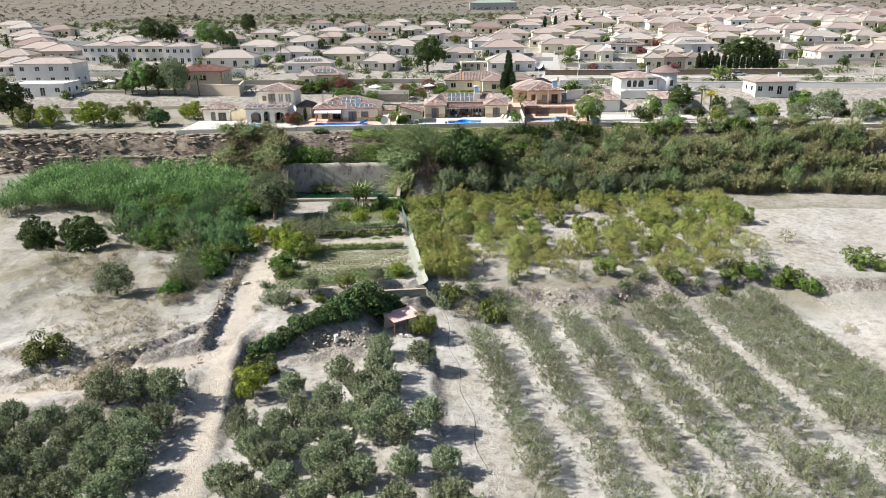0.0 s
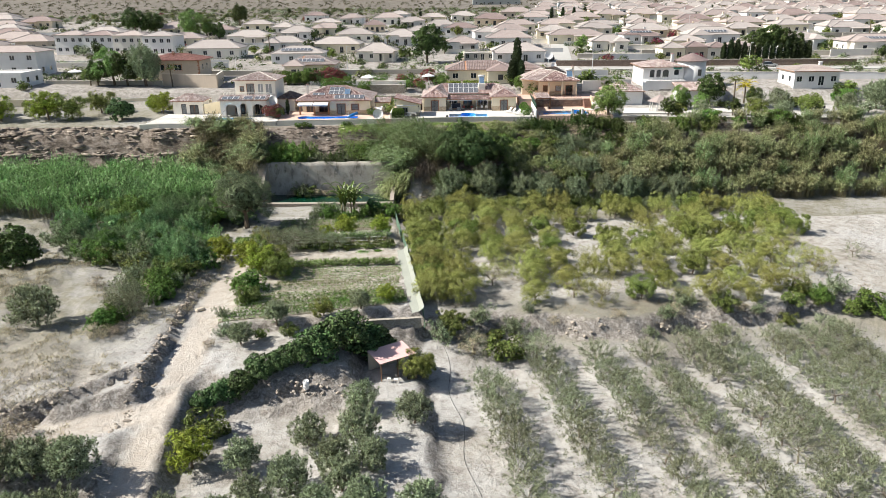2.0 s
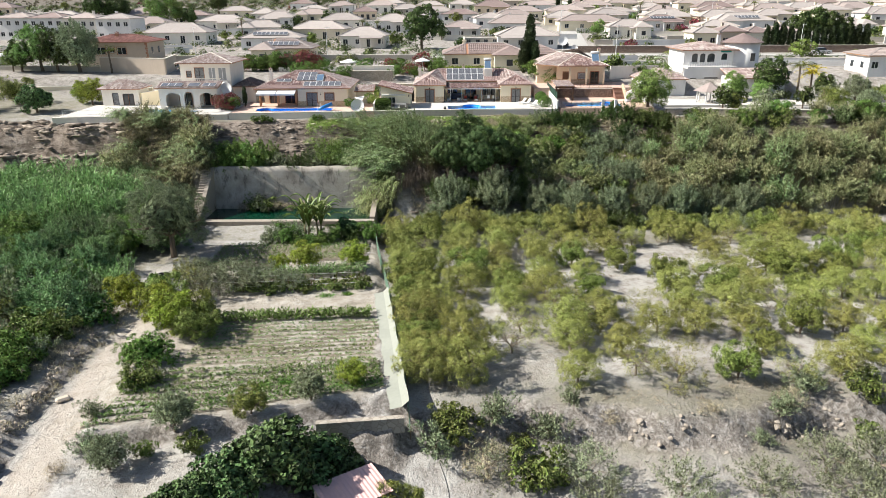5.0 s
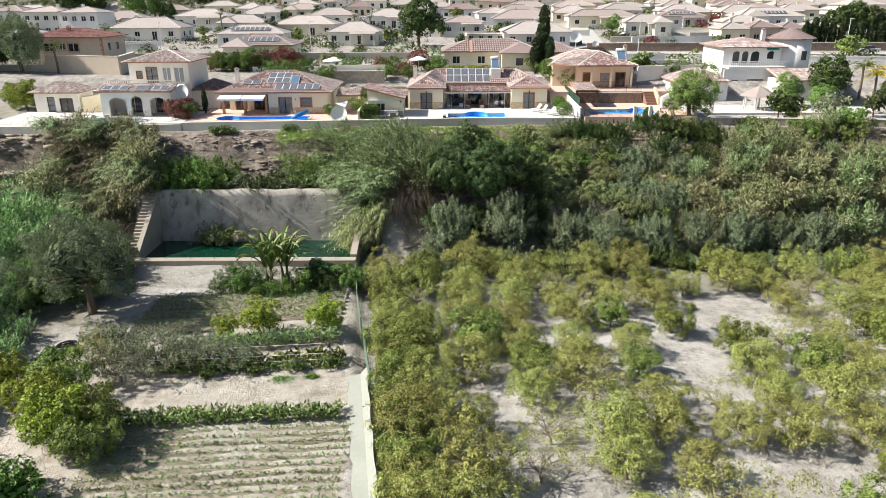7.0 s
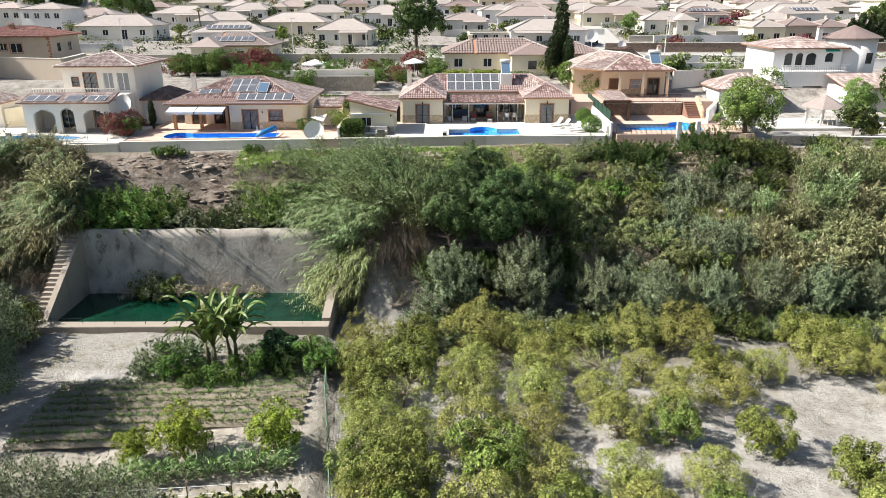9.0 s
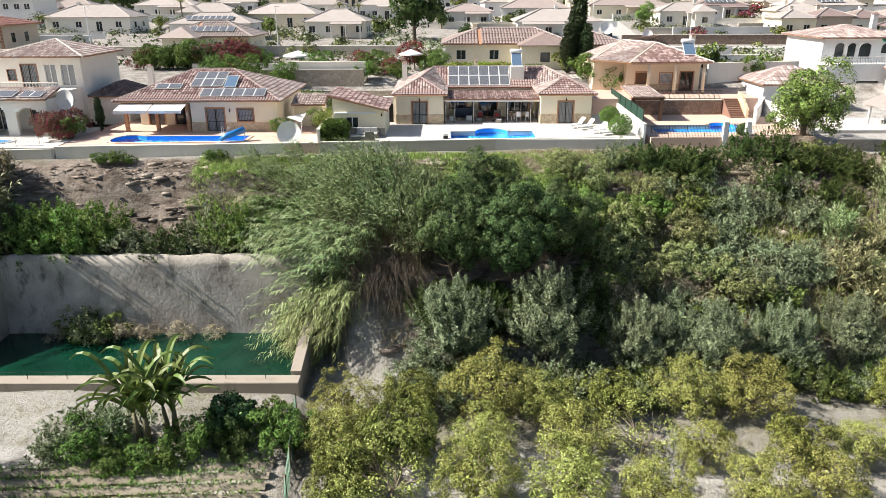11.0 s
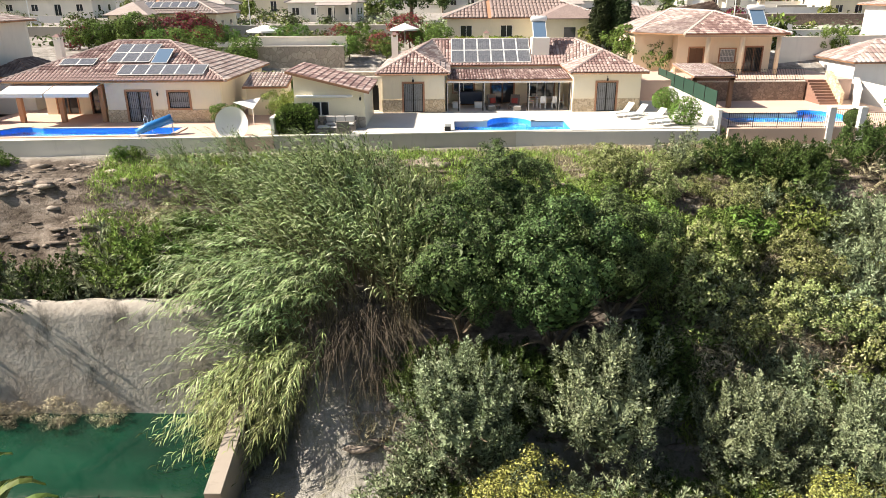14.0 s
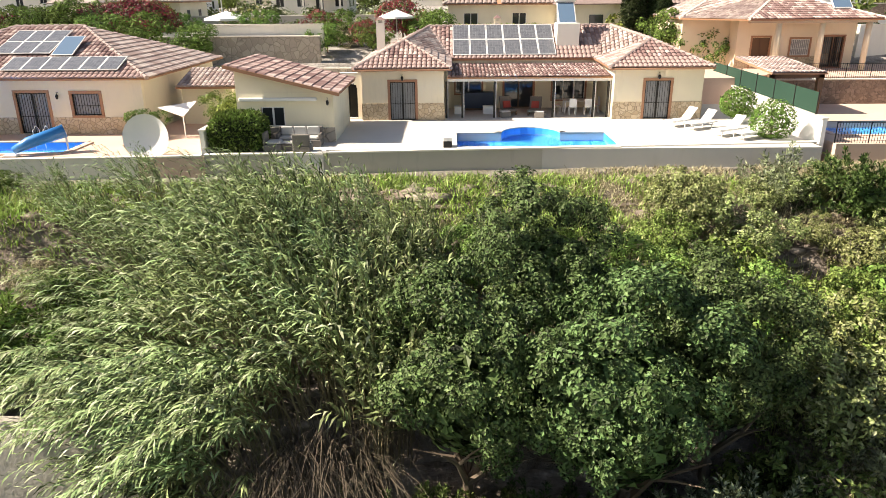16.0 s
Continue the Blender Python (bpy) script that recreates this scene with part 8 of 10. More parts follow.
def turret_house():
    h = thing("villa", 46, 184, 2.7, 0, "white villa with a round turret, arches and balcony", "house")
    z0 = 2.4
    bm = bmesh.new()
    wall_grid(bm, 41.4, 50.6, 181.0, 181.3, 0, 6.95, [(42.9, 44.0, 4.6, 6.4), (44.4, 45.4, 4.6, 6.4), (45.8, 47.2, 4.6, 6.4), (48.4, 49.5, 5.2, 6.4)])
    box(bm, 41.4, 41.7, 181.302, 190, 0, 6.95)
    box(bm, 41.4, 50.6, 190.002, 190.3, 0, 6.95)
    wall_parts(bm, M["white"], h)
    for a, b, c, d in ((42.9, 44.0, 4.6, 6.4), (44.4, 45.4, 4.6, 6.4), (45.8, 47.2, 4.6, 6.4), (48.4, 49.5, 5.2, 6.4)):
        w = wpart("window", boxed(a, b, 181.18, 181.22, c, d), M["glass"], h)
        r = (b - a) / 2
        for side in (-1, 1):
            pts = [((a + b) / 2 + side * r, 181.0, d), ((a + b) / 2 + side * 0.001, 181.0, d)]
            pts += [((a + b) / 2 + side * r * math.sin(q), 181.0, d - 0.02 - r * 0.7 * (1 - math.cos(q))) for q in (0.0, 0.35, 0.7, 1.05, 1.4, 1.5708)]
            wpart("spandrel", poly(bmesh.new(), pts, 0.1 * side), M["white"], w)
    bm = bmesh.new()
    tube(bm, [(53.0, 183.6, 0), (53.0, 183.6, 8.3)], 3.2, 28)
    t = wpart("turret", bm, M["white"], h, "round white turret", True)
    bm = bmesh.new()
    n = 16
    ring = [bm.verts.new((53.0 + 3.8 * math.cos(6.2832 * k / n), 183.6 + 3.8 * math.sin(6.2832 * k / n), 8.3)) for k in range(n)]
    low = [bm.verts.new(v.co - Vector((0, 0, 0.14))) for v in ring]
    top = bm.verts.new((53.0, 183.6, 9.9))
    for k in range(n):
        bm.faces.new((ring[k], ring[(k + 1) % n], top))
        bm.faces.new((low[k], low[(k + 1) % n], ring[(k + 1) % n], ring[k]))
    bm.faces.new(low[::-1])
    wpart("turret_roof", bm, M["far_red"], h, "cone roof of red tiles")
    wpart("turret_window", boxed(53.6, 54.4, 180.40, 180.62, 5.0, 6.4), M["glass"], t)
    faces, a, b = hip(40.8, 51.4, 180.3, 190.9, 7.0, 8.3)
    roof_faces(h, faces, M["tiles_pink"], 0.4, 0.8, 0.1)
    chimney(h, 48.6, 184.0, 7.0, 9.4, 0.6, "white")
    wpart("balcony", boxed(41.4, 50.4, 178.2, 180.99, 3.9, 4.2), M["white"], h)
    bm = bmesh.new()
    box(bm, 41.4, 50.4, 178.2, 178.34, 4.95, 5.05)
    for k in range(28):
        tube(bm, [(41.55 + k * 0.31, 178.27, 4.2), (41.55 + k * 0.31, 178.27, 4.6), (41.55 + k * 0.31, 178.27, 4.96)], [0.05, 0.09, 0.05], 5)
    wpart("balustrade", bm, M["white"], h)
    bm = bmesh.new()
    wall_grid(bm, 40.8, 52.0, 178.3, 178.55, -0.4, 3.898, [(44.6, 47.2, 0.0, 2.3), (42.0, 43.2, 1.0, 2.2)])
    wpart("lower_wall", bm, M["white"], h)
    wpart("lower_window", boxed(42.0, 43.2, 178.42, 178.46, 1.0, 2.2), M["glass"], h)
    bm = bmesh.new()
    poly(bm, [(48.0, 180.3, 6.6), (49.9, 180.3, 6.6), (49.9, 181.0, 7.2), (48.0, 181.0, 7.2)], 0.04)
    wpart("awning", bm, M["teal"], h, "green cloth awning")
    w = thing("annexe", 35, 176, 0, 0, "white single-storey wing with a pink roof", "house")
    wpart("wall", boxed(31.4, 39.4, 172.6, 179.5, -0.3, 2.6), M["white"], w)
    faces, a, b = hip(31.0, 39.8, 172.2, 179.9, 2.62, 4.3)
    roof_faces(w, faces, M["tiles_pink"], 0.4, 0.8, 0.1)
    w2 = thing("annexe", 52, 175, 0, 0, "white single-storey wing with a tiled lean-to roof", "house")
    wpart("wall", boxed(47.5, 57.0, 172.6, 177.5, -0.3, 2.7), M["white"], w2)
    roof_faces(w2, [[(47.0, 172.0, 2.72), (57.4, 172.0, 2.72), (57.4, 177.6, 4.0), (47.0, 177.6, 4.0)]], M["tiles_pink"], 0.4, 0.8, 0.1)
    g = thing("gazebo", 41, 165, -0.5, 0, "small wooden gazebo with a tiled pointed roof", "gazebo")
    for a in range(6):
        x, y = 41 + 1.9 * math.cos(a * 1.047), 165.4 + 1.9 * math.sin(a * 1.047)
        wpart("post", boxed(x - 0.09, x + 0.09, y - 0.09, y + 0.09, -0.9, 1.6), M["white_paint"], g)
    bm = bmesh.new()
    ring = [bm.verts.new((41 + 2.7 * math.cos(a * 1.047), 165.4 + 2.7 * math.sin(a * 1.047), 1.5)) for a in range(6)]
    top = bm.verts.new((41, 165.4, 2.9))
    for a in range(6):
        bm.faces.new((ring[a], ring[(a + 1) % 6], top))
    bm.faces.new(ring[::-1])
    wpart("roof", bm, M["far_pink"], g)
    bm = bmesh.new()
    for k in range(22):
        a = k * 0.2856
        tube(bm, [(41 + 1.95 * math.cos(a), 165.4 + 1.95 * math.sin(a), -0.9), (41 + 1.95 * math.cos(a), 165.4 + 1.95 * math.sin(a), 0.1)], 0.03, 4)
    wpart("rail", bm, M["white_paint"], g)


turret_house()
tagged(part("terrace_8", boxed(30.8, 57.5, 162.0, 181.0, -1.6, -0.42), M["paving"]), "pale paving round the white villa", "terrace", kind="structure")

# garden and retaining walls of the town
for pts, z0, z1, mat, label in (
        ([(-36.2, 176.6), (-9.0, 176.6), (-8.4, 181.0)], -1.0, 1.7, "rubble", "grey rubble retaining wall behind the bungalows"),
        ([(-29.6, 178.2), (-12.8, 178.2)], 0.0, 3.9, "rubble", "upper rubble retaining wall of a gravel yard"),
        ([(-21.6, 178.9), (-12.6, 178.9)], 2.5, 4.7, "cream_pale", "low cream wall on top of a rubble wall"),
        ([(-8.4, 176.8), (12.0, 176.8)], -1.0, 3.0, "cream_pale", "cream retaining wall under a hedge"),
        ([(-36.0, 188.0), (-10.0, 188.0)], 1.5, 3.7, "cream_pale", "low cream wall round a gravel yard"),
        ([(-66, 207.5), (-8, 207.5)], 2.0, 4.6, "greywall", "grey-brown block wall along the street"),
        ([(28, 224), (112, 221)], 2.5, 5.2, "brown_stone", "long brown stone wall along the street"),
        ([(28, 196), (37, 197)], 2.0, 5.0, "white", "white garden wall between plots"),
        ([(15.2, 196.5), (28.0, 197.5)], 2.0, 4.4, "cream_pale", "cream garden wall between plots"),
        ([(38, 246), (60, 245)], 3.0, 5.4, "greywall", "grey block wall between plots"),
        ([(112, 248), (175, 240)], 3.0, 5.6, "greywall", "grey block wall between plots"),
        ([(-112, 174.5), (-62, 177.0)], -0.5, 1.6, "cream", "long cream wall behind the citrus field"),
        ([(30.8, 155.4), (60, 152.4), (84, 150.6), (120, 150.2)], -1.8, 0.1, "rubble", "low grey stone wall along the top of the bank"),
        ([(-100, 189.5), (-71.2, 188.0)], 1.5, 4.2, "greywall", "grey garden wall between plots"),
        ([(-140, 176), (-112, 174.5)], -0.5, 1.4, "cream", "long cream wall behind the citrus field"),
        ([(58, 194), (100, 190)], 2.0, 4.6, "white", "long white garden wall"),
        ([(100, 190), (140, 186)], 2.0, 4.4, "white", "long white garden wall"),
        ([(-62, 168.5), (-53.5, 168.5)], -0.5, 2.2, "cream", "yellow wall beside the pool house"),
        ([(-53.4, 163.0), (-49.4, 172.0)], -0.5, 2.0, "cream", "yellow side wall of the drive"),
        ([(27.2, 178.5), (38.6, 180.5)], 1.5, 4.4, "cream_pale", "pale garden wall beside the raised terrace"),
        ([(27.0, 186.5), (39.0, 188.0)], 2.0, 4.6, "white", "white garden wall beside the raised terrace"),
        ([(26.6, 163.0), (30.6, 170.6)], -1.0, 1.6, "white", "white side wall of the second pool"),
        ([(60, 271), (110, 268)], 4.0, 6.4, "cream_pale", "pale garden wall between plots"),
        ([(-90, 279), (-40, 281)], 4.8, 6.8, "white", "white garden wall between plots"),
        ([(-30, 262), (8, 260)], 4.2, 6.2, "cream_pale", "pale garden wall between plots"),
        ([(10, 262), (36, 262)], 4.2, 6.2, "white", "white garden wall between plots"),
        ([(-10, 312), (70, 312)], 6.2, 8.2, "white", "white garden wall between plots"),
        ([(90, 322), (200, 326)], 6.6, 8.8, "cream_pale", "pale garden wall between plots"),
        ([(-160, 238), (-70, 238)], 3.4, 5.2, "white", "white garden wall between plots")):
    low_wall("retaining_wall", pts, z0, z1, 0.3, mat, label)
for k in range(62):
    x, y = (T.uniform(20, 260), T.uniform(300, 520)) if k < 30 else (T.uniform(-190, 200), T.uniform(222, 330))
    z = ground_at(x, y)
    low_wall("garden_wall", [(x - T.uniform(6, 14), y), (x + T.uniform(6, 14), y + T.uniform(-2, 2))], z - 1.5, z + T.uniform(1.2, 2.2), 0.3, T.choice(("white", "cream_pale", "greywall")), "pale garden wall between plots")


# streets
def street(name, pts, w, label, lift=0.06):
    bm = bmesh.new()
    rows = []
    fine = []
    for a, b in zip(pts, pts[1:]):
        n = max(int(math.hypot(b[0] - a[0], b[1] - a[1]) / 6), 1)
        fine += [(a[0] + (b[0] - a[0]) * i / n, a[1] + (b[1] - a[1]) * i / n) for i in range(n)]
    fine.append(pts[-1])
    for i, (x, y) in enumerate(fine):
        q, p = fine[min(i + 1, len(fine) - 1)], fine[max(i - 1, 0)]
        d = Vector((q[0] - p[0], q[1] - p[1], 0)).normalized()
        n = Vector((-d.y, d.x, 0)) * w / 2
        z = max(ground_at(x + n.x * k, y + n.y * k) for k in (-1, 0, 1)) + lift
        rows.append([bm.verts.new((x - n.x, y - n.y, z)), bm.verts.new((x + n.x, y + n.y, z)), bm.verts.new((x - n.x, y - n.y, z - 0.6)), bm.verts.new((x + n.x, y + n.y, z - 0.6))])
    for a, b in zip(rows, rows[1:]):
        bm.faces.new((a[0], b[0], b[1], a[1]))
        bm.faces.new((a[2], b[2], b[0], a[0]))
        bm.faces.new((a[1], b[1], b[3], a[3]))
    return tagged(part(name, bm, M["asphalt_pale"]), label, "road", kind="structure")


M["asphalt_pale"] = soil_mat("sun-bleached asphalt", [(0.3, (0.36, 0.35, 0.33)), (0.7, (0.48, 0.47, 0.44))], 6.0, 0.2)
street("road_1", [(29.5, 176), (31, 230), (40, 300), (55, 380), (70, 470), (78, 600)], 6.0, "pale street climbing between the houses")
street("road_2", [(34, 217), (70, 216), (112, 214), (170, 206), (260, 196)], 6.0, "pale street along a stone wall")
street("road_3", [(-66, 214), (-20, 214), (29, 217)], 6.0, "pale street along a block wall")
street("road_4", [(-300, 430), (-180, 420), (-90, 402), (0, 388), (60, 372)], 6.5, "pale country road across the scrub")
street("road_5", [(-420, 330), (-330, 420), (-300, 520)], 6.5, "pale country road climbing the scrub")

# trees and hedges of the gardens
big = "green garden tree beside a house"
for x, y, s, kd in ((-9.2, 236, 2.1, "dark_tree"), (-135.7, 328, 2.2, "dark_tree"), (-128, 330, 1.8, "dark_tree"), (-105, 308, 2.3, "mulberry_light"), (-100, 312, 1.9, "mulberry_light"), (-106.7, 384, 1.9, "dark_tree"), (-94, 308, 1.3, "dark_tree"), (28.7, 157.4, 1.12, "round_tree"), (46, 167, 1.0, "mulberry_light"), (48.5, 163, 0.8, "mulberry_light"), (-82.5, 187.6, 1.75, "mulberry_light"), (-79.2, 187.0, 1.5, "dark_tree"), (-86.0, 186.6, 1.15, "dark_tree"), (-74.6, 186.6, 2.3, "silver"), (-88.0, 187.0, 0.9, "mulberry_light"), (42, 262, 1.1, "mulberry_light"), (53, 170, 1.3, "dark_tree"), (62, 169, 0.8, "dark_tree"), (66, 166, 1.4, "olive_b"), (71, 162, 1.5, "citrus_c"), (77, 160, 1.4, "olive_b"), (86, 165, 2.0, "olive_b"), (92, 160, 1.6, "olive_a"), (97, 163, 2.2, "fine_bush"), (104, 160, 2.4, "fine_bush"), (106, 167, 1.4, "dark_tree"), (110, 162, 2.2, "fine_bush"), (58, 158, 1.4, "citrus_c"), (63, 157, 1.2, "olive_a"), (82, 170, 1.8, "fine_bush"), (-37.6, 156.6, 1.1, "red_bush"), (-38.6, 157.4, 1.2, "red_bush"), (-36.8, 157.6, 1.0, "fine_bush"), (-37.6, 159.0, 1.2, "red_bush"), (-35.6, 160.6, 0.55, "cypress"), (-22.0, 177.8, 1.4, "fine_bush"), (-26.5, 178.4, 1.6, "fine_bush"), (-30.0, 179.0, 1.5, "fine_bush"), (-19.0, 183.0, 1.5, "fine_bush"), (-14.0, 184.6, 1.4, "red_bush"), (-4.5, 184.0, 1.3, "fine_bush"), (33.0, 180.0, 1.3, "fine_bush"), (29.6, 185.0, 1.6, "far_hedge"), (36.0, 183.0, 1.1, "far_hedge")):
    plant(kd, "garden_tree" if "fine_bush" not in kd else "garden_shrub", x, y, s, T.uniform(0, 360), big if "fine_bush" not in kd else "clipped green garden shrub", "tree" if "fine_bush" not in kd else "shrub", "garden trees", z=0.0 if y < 170 and -62 < x < 30 else None)
for k in range(13):
    plant("cypress", "cypress", 76.5 + k * 1.9, 226.5 - k * 0.25, T.uniform(1.1, 1.4), T.uniform(0, 360), "dark clipped cypress in a hedge", "tree", "cypress hedge", squash=0.85)
for x, y, s in ((96, 251, 1.5), (100, 252, 1.7), (104, 252, 1.6), (109, 252, 1.3)):
    plant("dark_tree", "garden_tree", x, y, s, T.uniform(0, 360), "rounded dark tree over a garden wall", "tree", "garden trees")
plant("cypress", "cypress", 12.9, 184.5, 1.6, 0, "tall slim cypress behind the bungalow", "tree", squash=1.15)
plant("cypress", "cypress", 11.7, 183.6, 1.35, 0, "dark bushy cypress behind the bungalow", "tree", squash=0.75)
plant("cypress", "cypress", 13.8, 183.4, 1.35, 0, "dark bushy cypress behind the bungalow", "tree", squash=0.75)
for k in range(4):
    plant("cypress", "cypress", 52 + k * 6.0, 404 + k, 1.4, 0, "slim cypress beside a house", "tree", "cypresses", squash=0.9)
for k in range(11):
    plant("fine_bush" if k > 6 else "lemon", "hedge_shrub", -2.4 + k * 1.0, 178.6, 0.95 if k > 6 else 0.72, T.uniform(0, 360), "leafy hedge along the retaining wall", "shrub", "hedge behind the villa")
for x, y, s, kd in ((-9.5, 181.5, 1.1, "red_bush"), (-11.2, 182.5, 1.3, "dry_bush"), (-9.0, 179.5, 1.0, "fine_bush"), (-12.5, 179.6, 1.1, "fine_bush"), (13.6, 178.8, 1.6, "fine_bush"), (15.2, 177.4, 1.5, "fine_bush"), (-17.5, 174.8, 1.0, "fine_bush"), (-19.2, 174.4, 0.8, "citrus_c"), (-15.6, 174.0, 0.8, "fine_bush"), (-34.5, 190, 1.6, "red_bush"), (-37, 189, 1.7, "fine_bush"), (-40, 189, 1.6, "fine_bush"), (-31, 191, 1.9, "red_bush"), (-43, 189.5, 1.3, "red_bush"), (-28.5, 193, 1.2, "fine_bush"), (-41.6, 188.6, 1.7, "fine_bush"), (-39.0, 190.4, 1.9, "dark_bush"), (-36.2, 190.2, 2.0, "fine_bush"), (-33.4, 188.6, 1.8, "dark_bush"), (-31.4, 189.0, 1.9, "red_bush"), (-29.6, 188.8, 1.7, "red_bush"), (-7.2, 188.8, 1.8, "red_bush"), (-4.8, 187.4, 1.4, "fine_bush"), (-12.0, 183.2, 1.5, "fine_bush"), (-15, 161.2, 0.8, "citrus_c"), (-18.4, 159.2, 0.75, "fine_bush")):
    plant(kd, "garden_shrub", x, y, s, T.uniform(0, 360), "garden shrub beside a wall", "shrub", "garden shrubs", z=0.0 if y < 176 else None)
for k in range(30):
    x, y = T.uniform(40, 116), T.uniform(155.5, 173)
    kd = T.choice(("far_green", "far_grey", "far_dark", "far_hedge", "far_hedge", "far_grey"))
    tree = "hedge" not in kd
    plant(kd, "garden_tree" if tree else "garden_shrub", x, y, T.uniform(0.55, 0.95) if tree else T.uniform(0.7, 1.2), T.uniform(0, 360), "leafy tree in a sandy garden" if tree else "low shrub in a sandy garden", "tree" if tree else "shrub", "garden trees" if tree else "garden shrubs")
# citrus field on the left terrace
for x, y, s, kd in ((-100, 161, 1.5, "citrus_c"), (-94, 160, 1.4, "lemon"), (-88, 163, 1.2, "citrus_c"), (-84.5, 160.5, 1.6, "lemon"), (-80, 161.5, 1.5, "citrus_c"), (-77, 168, 1.4, "citrus_c"), (-69.5, 160.5, 1.9, "fig"), (-63.5, 167, 1.2, "lemon"), (-105, 164, 1.5, "dark_tree"), (-110, 160, 1.6, "citrus_c"), (-66, 168.5, 0.9, "lemon")):
    plant(kd, "citrus_tree", x, y, s * 1.3 if kd != "fig" else 1.1, T.uniform(0, 360), "green citrus tree on the upper terrace", "tree", "citrus on the upper terrace")
for k in range(120):
    x, y = T.uniform(-240, 300), 196 + 400 * T.random() ** 1.25
    if abs(x - 30 - 0.1 * (y - 230)) < 5 or (y < 232 and -66 < x < 112 and T.random() < 0.6):
        continue
    kd = T.choice(("far_dark", "far_green", "far_grey", "far_hedge", "far_hedge", "far_dark", "far_grey", "far_red_shrub", "far_hedge", "far_cypress", "far_green"))
    tree = "hedge" not in kd and "shrub" not in kd
    plant(kd, "garden_tree" if tree else "garden_shrub", x, y, T.uniform(0.6, 1.15) if tree else T.uniform(0.7, 1.6), T.uniform(0, 360), "small garden tree between houses" if tree else "garden shrub between houses", "tree" if tree else "shrub", "garden trees" if tree else "garden shrubs")


def town_green(name, key, seed, n, label, s0=0.6, s1=1.7, per=62, leaf=0.34):
    """Low greenery of the town's gardens, too much to count."""
    r = np.random.RandomState(seed)
    x, y = r.uniform(-250, 310, n), 192 + 430 * r.rand(n) ** 1.2
    keep = np.abs(x - 30 - 0.1 * (y - 230)) > 4.5
    x, y = x[keep], y[keep]
    s = r.uniform(s0, s1, len(x))
    run = r.uniform(0.8, 3.2, len(x)) * (r.rand(len(x)) < 0.5) * (s < 2.0) + 0.9
    m = len(x) * per
    e = r.normal(size=(m, 3))
    e /= np.linalg.norm(e, axis=1, keepdims=True)
    e[:, 2] = np.abs(e[:, 2])
    S = np.repeat(s, per)[:, None]
    p = np.repeat(np.stack([x, y, ground(x, y)], 1), per, 0) + e * S * (0.75 + 0.3 * r.rand(m, 1)) * (1 + 0.22 * np.sin(5 * e[:, :1] + np.repeat(x, per)[:, None]) * np.cos(4 * e[:, 1:2])) * np.stack([np.repeat(run, per), np.full(m, 0.8), np.full(m, 0.9)], 1)
    me = leaves_mesh(name, p, np.cross(e, r.normal(size=(m, 3))), (S * leaf * r.uniform(0.7, 1.3, (m, 1))).ravel(), (S * leaf * 0.7).ravel(), M[key], 0.3, seed, e + np.array([0, 0, 0.3]))
    tagged(new(name, me), label, "shrubs", kind="stuff")


town_green("garden_greenery", "vine", 91, 1700, "green hedges and shrubs of the town gardens")
town_green("dark_greenery", "pine", 92, 1700, "dark hedges and shrubs of the town gardens")

town_green("town_trees", "pine", 93, 620, "dark rounded trees among the houses of the town", 1.3, 2.4, 120, 0.27)
town_green("fresh_town_trees", "vine", 95, 330, "bright green trees among the houses of the town", 1.2, 2.3, 120, 0.25)
town_green("grey_town_trees", "olive", 94, 420, "grey-green trees among the houses of the town", 1.1, 2.1, 120, 0.27)


def scrub_sheet():
    """Low bushes over the far slope, too many to count."""
    r = np.random.RandomState(88)
    n = 5200
    x, y = r.uniform(-700, 700, n), 320 + 1000 * r.rand(n) ** 1.5
    keep = ~((x > 10 + (y - 318) * 0.1) & (x < 330) & (y < 640)) & (r.rand(n) < 0.9)
    x, y = x[keep], y[keep]
    z = ground(x, y)
    s = r.uniform(0.3, 1.25, len(x)) * (1 + (y - 320) / 1100)
    per = 20
    m = len(x) * per
    e = r.normal(size=(m, 3))
    e /= np.linalg.norm(e, axis=1, keepdims=True)
    e[:, 2] = np.abs(e[:, 2])
    S = np.repeat(s, per)[:, None]
    p = np.repeat(np.stack([x, y, z], 1), per, 0) + e * S * np.array([0.8, 0.8, 0.7])
    me = leaves_mesh("far_scrub", p, e + r.normal(size=(m, 3)) * 0.4, (S * 0.75).ravel(), (S * 0.5).ravel(), M["bush_far"], 0.3, 3)
    tagged(new("far_scrub", me), "low dark bushes scattered over the dry slope", "scrub", kind="stuff")


M["bush_far"] = leaf_mat("far scrub leaves", (0.05, 0.06, 0.03), (0.11, 0.12, 0.06), (0.16, 0.13, 0.08), 0.85)
scrub_sheet()


# ---- vegetable garden ----
G = random.Random(21)


def soil_ridge(x0, x1, y, slope, z, w=0.3, h=0.17):
    """One hoed ridge of soil along a row."""
    bm = bmesh.new()
    n = max(int((x1 - x0) / 0.5), 2)
    prev = None
    for i in range(n + 1):
        x = x0 + (x1 - x0) * i / n
        yy = y + slope * (x - x0) + 0.03 * math.sin(x * 2.7)
        hh = h * (0.85 + 0.25 * math.sin(x * 3.1 + y * 5))
        ring = [bm.verts.new((x, yy - w, z - 0.08)), bm.verts.new((x, yy - w * 0.35, z + hh)), bm.verts.new((x, yy + w * 0.35, z + hh)), bm.verts.new((x, yy + w, z - 0.08))]
        if prev:
            for k in range(3):
                bm.faces.new((prev[k], ring[k], ring[k + 1], prev[k + 1]))
        prev = ring
    return bm


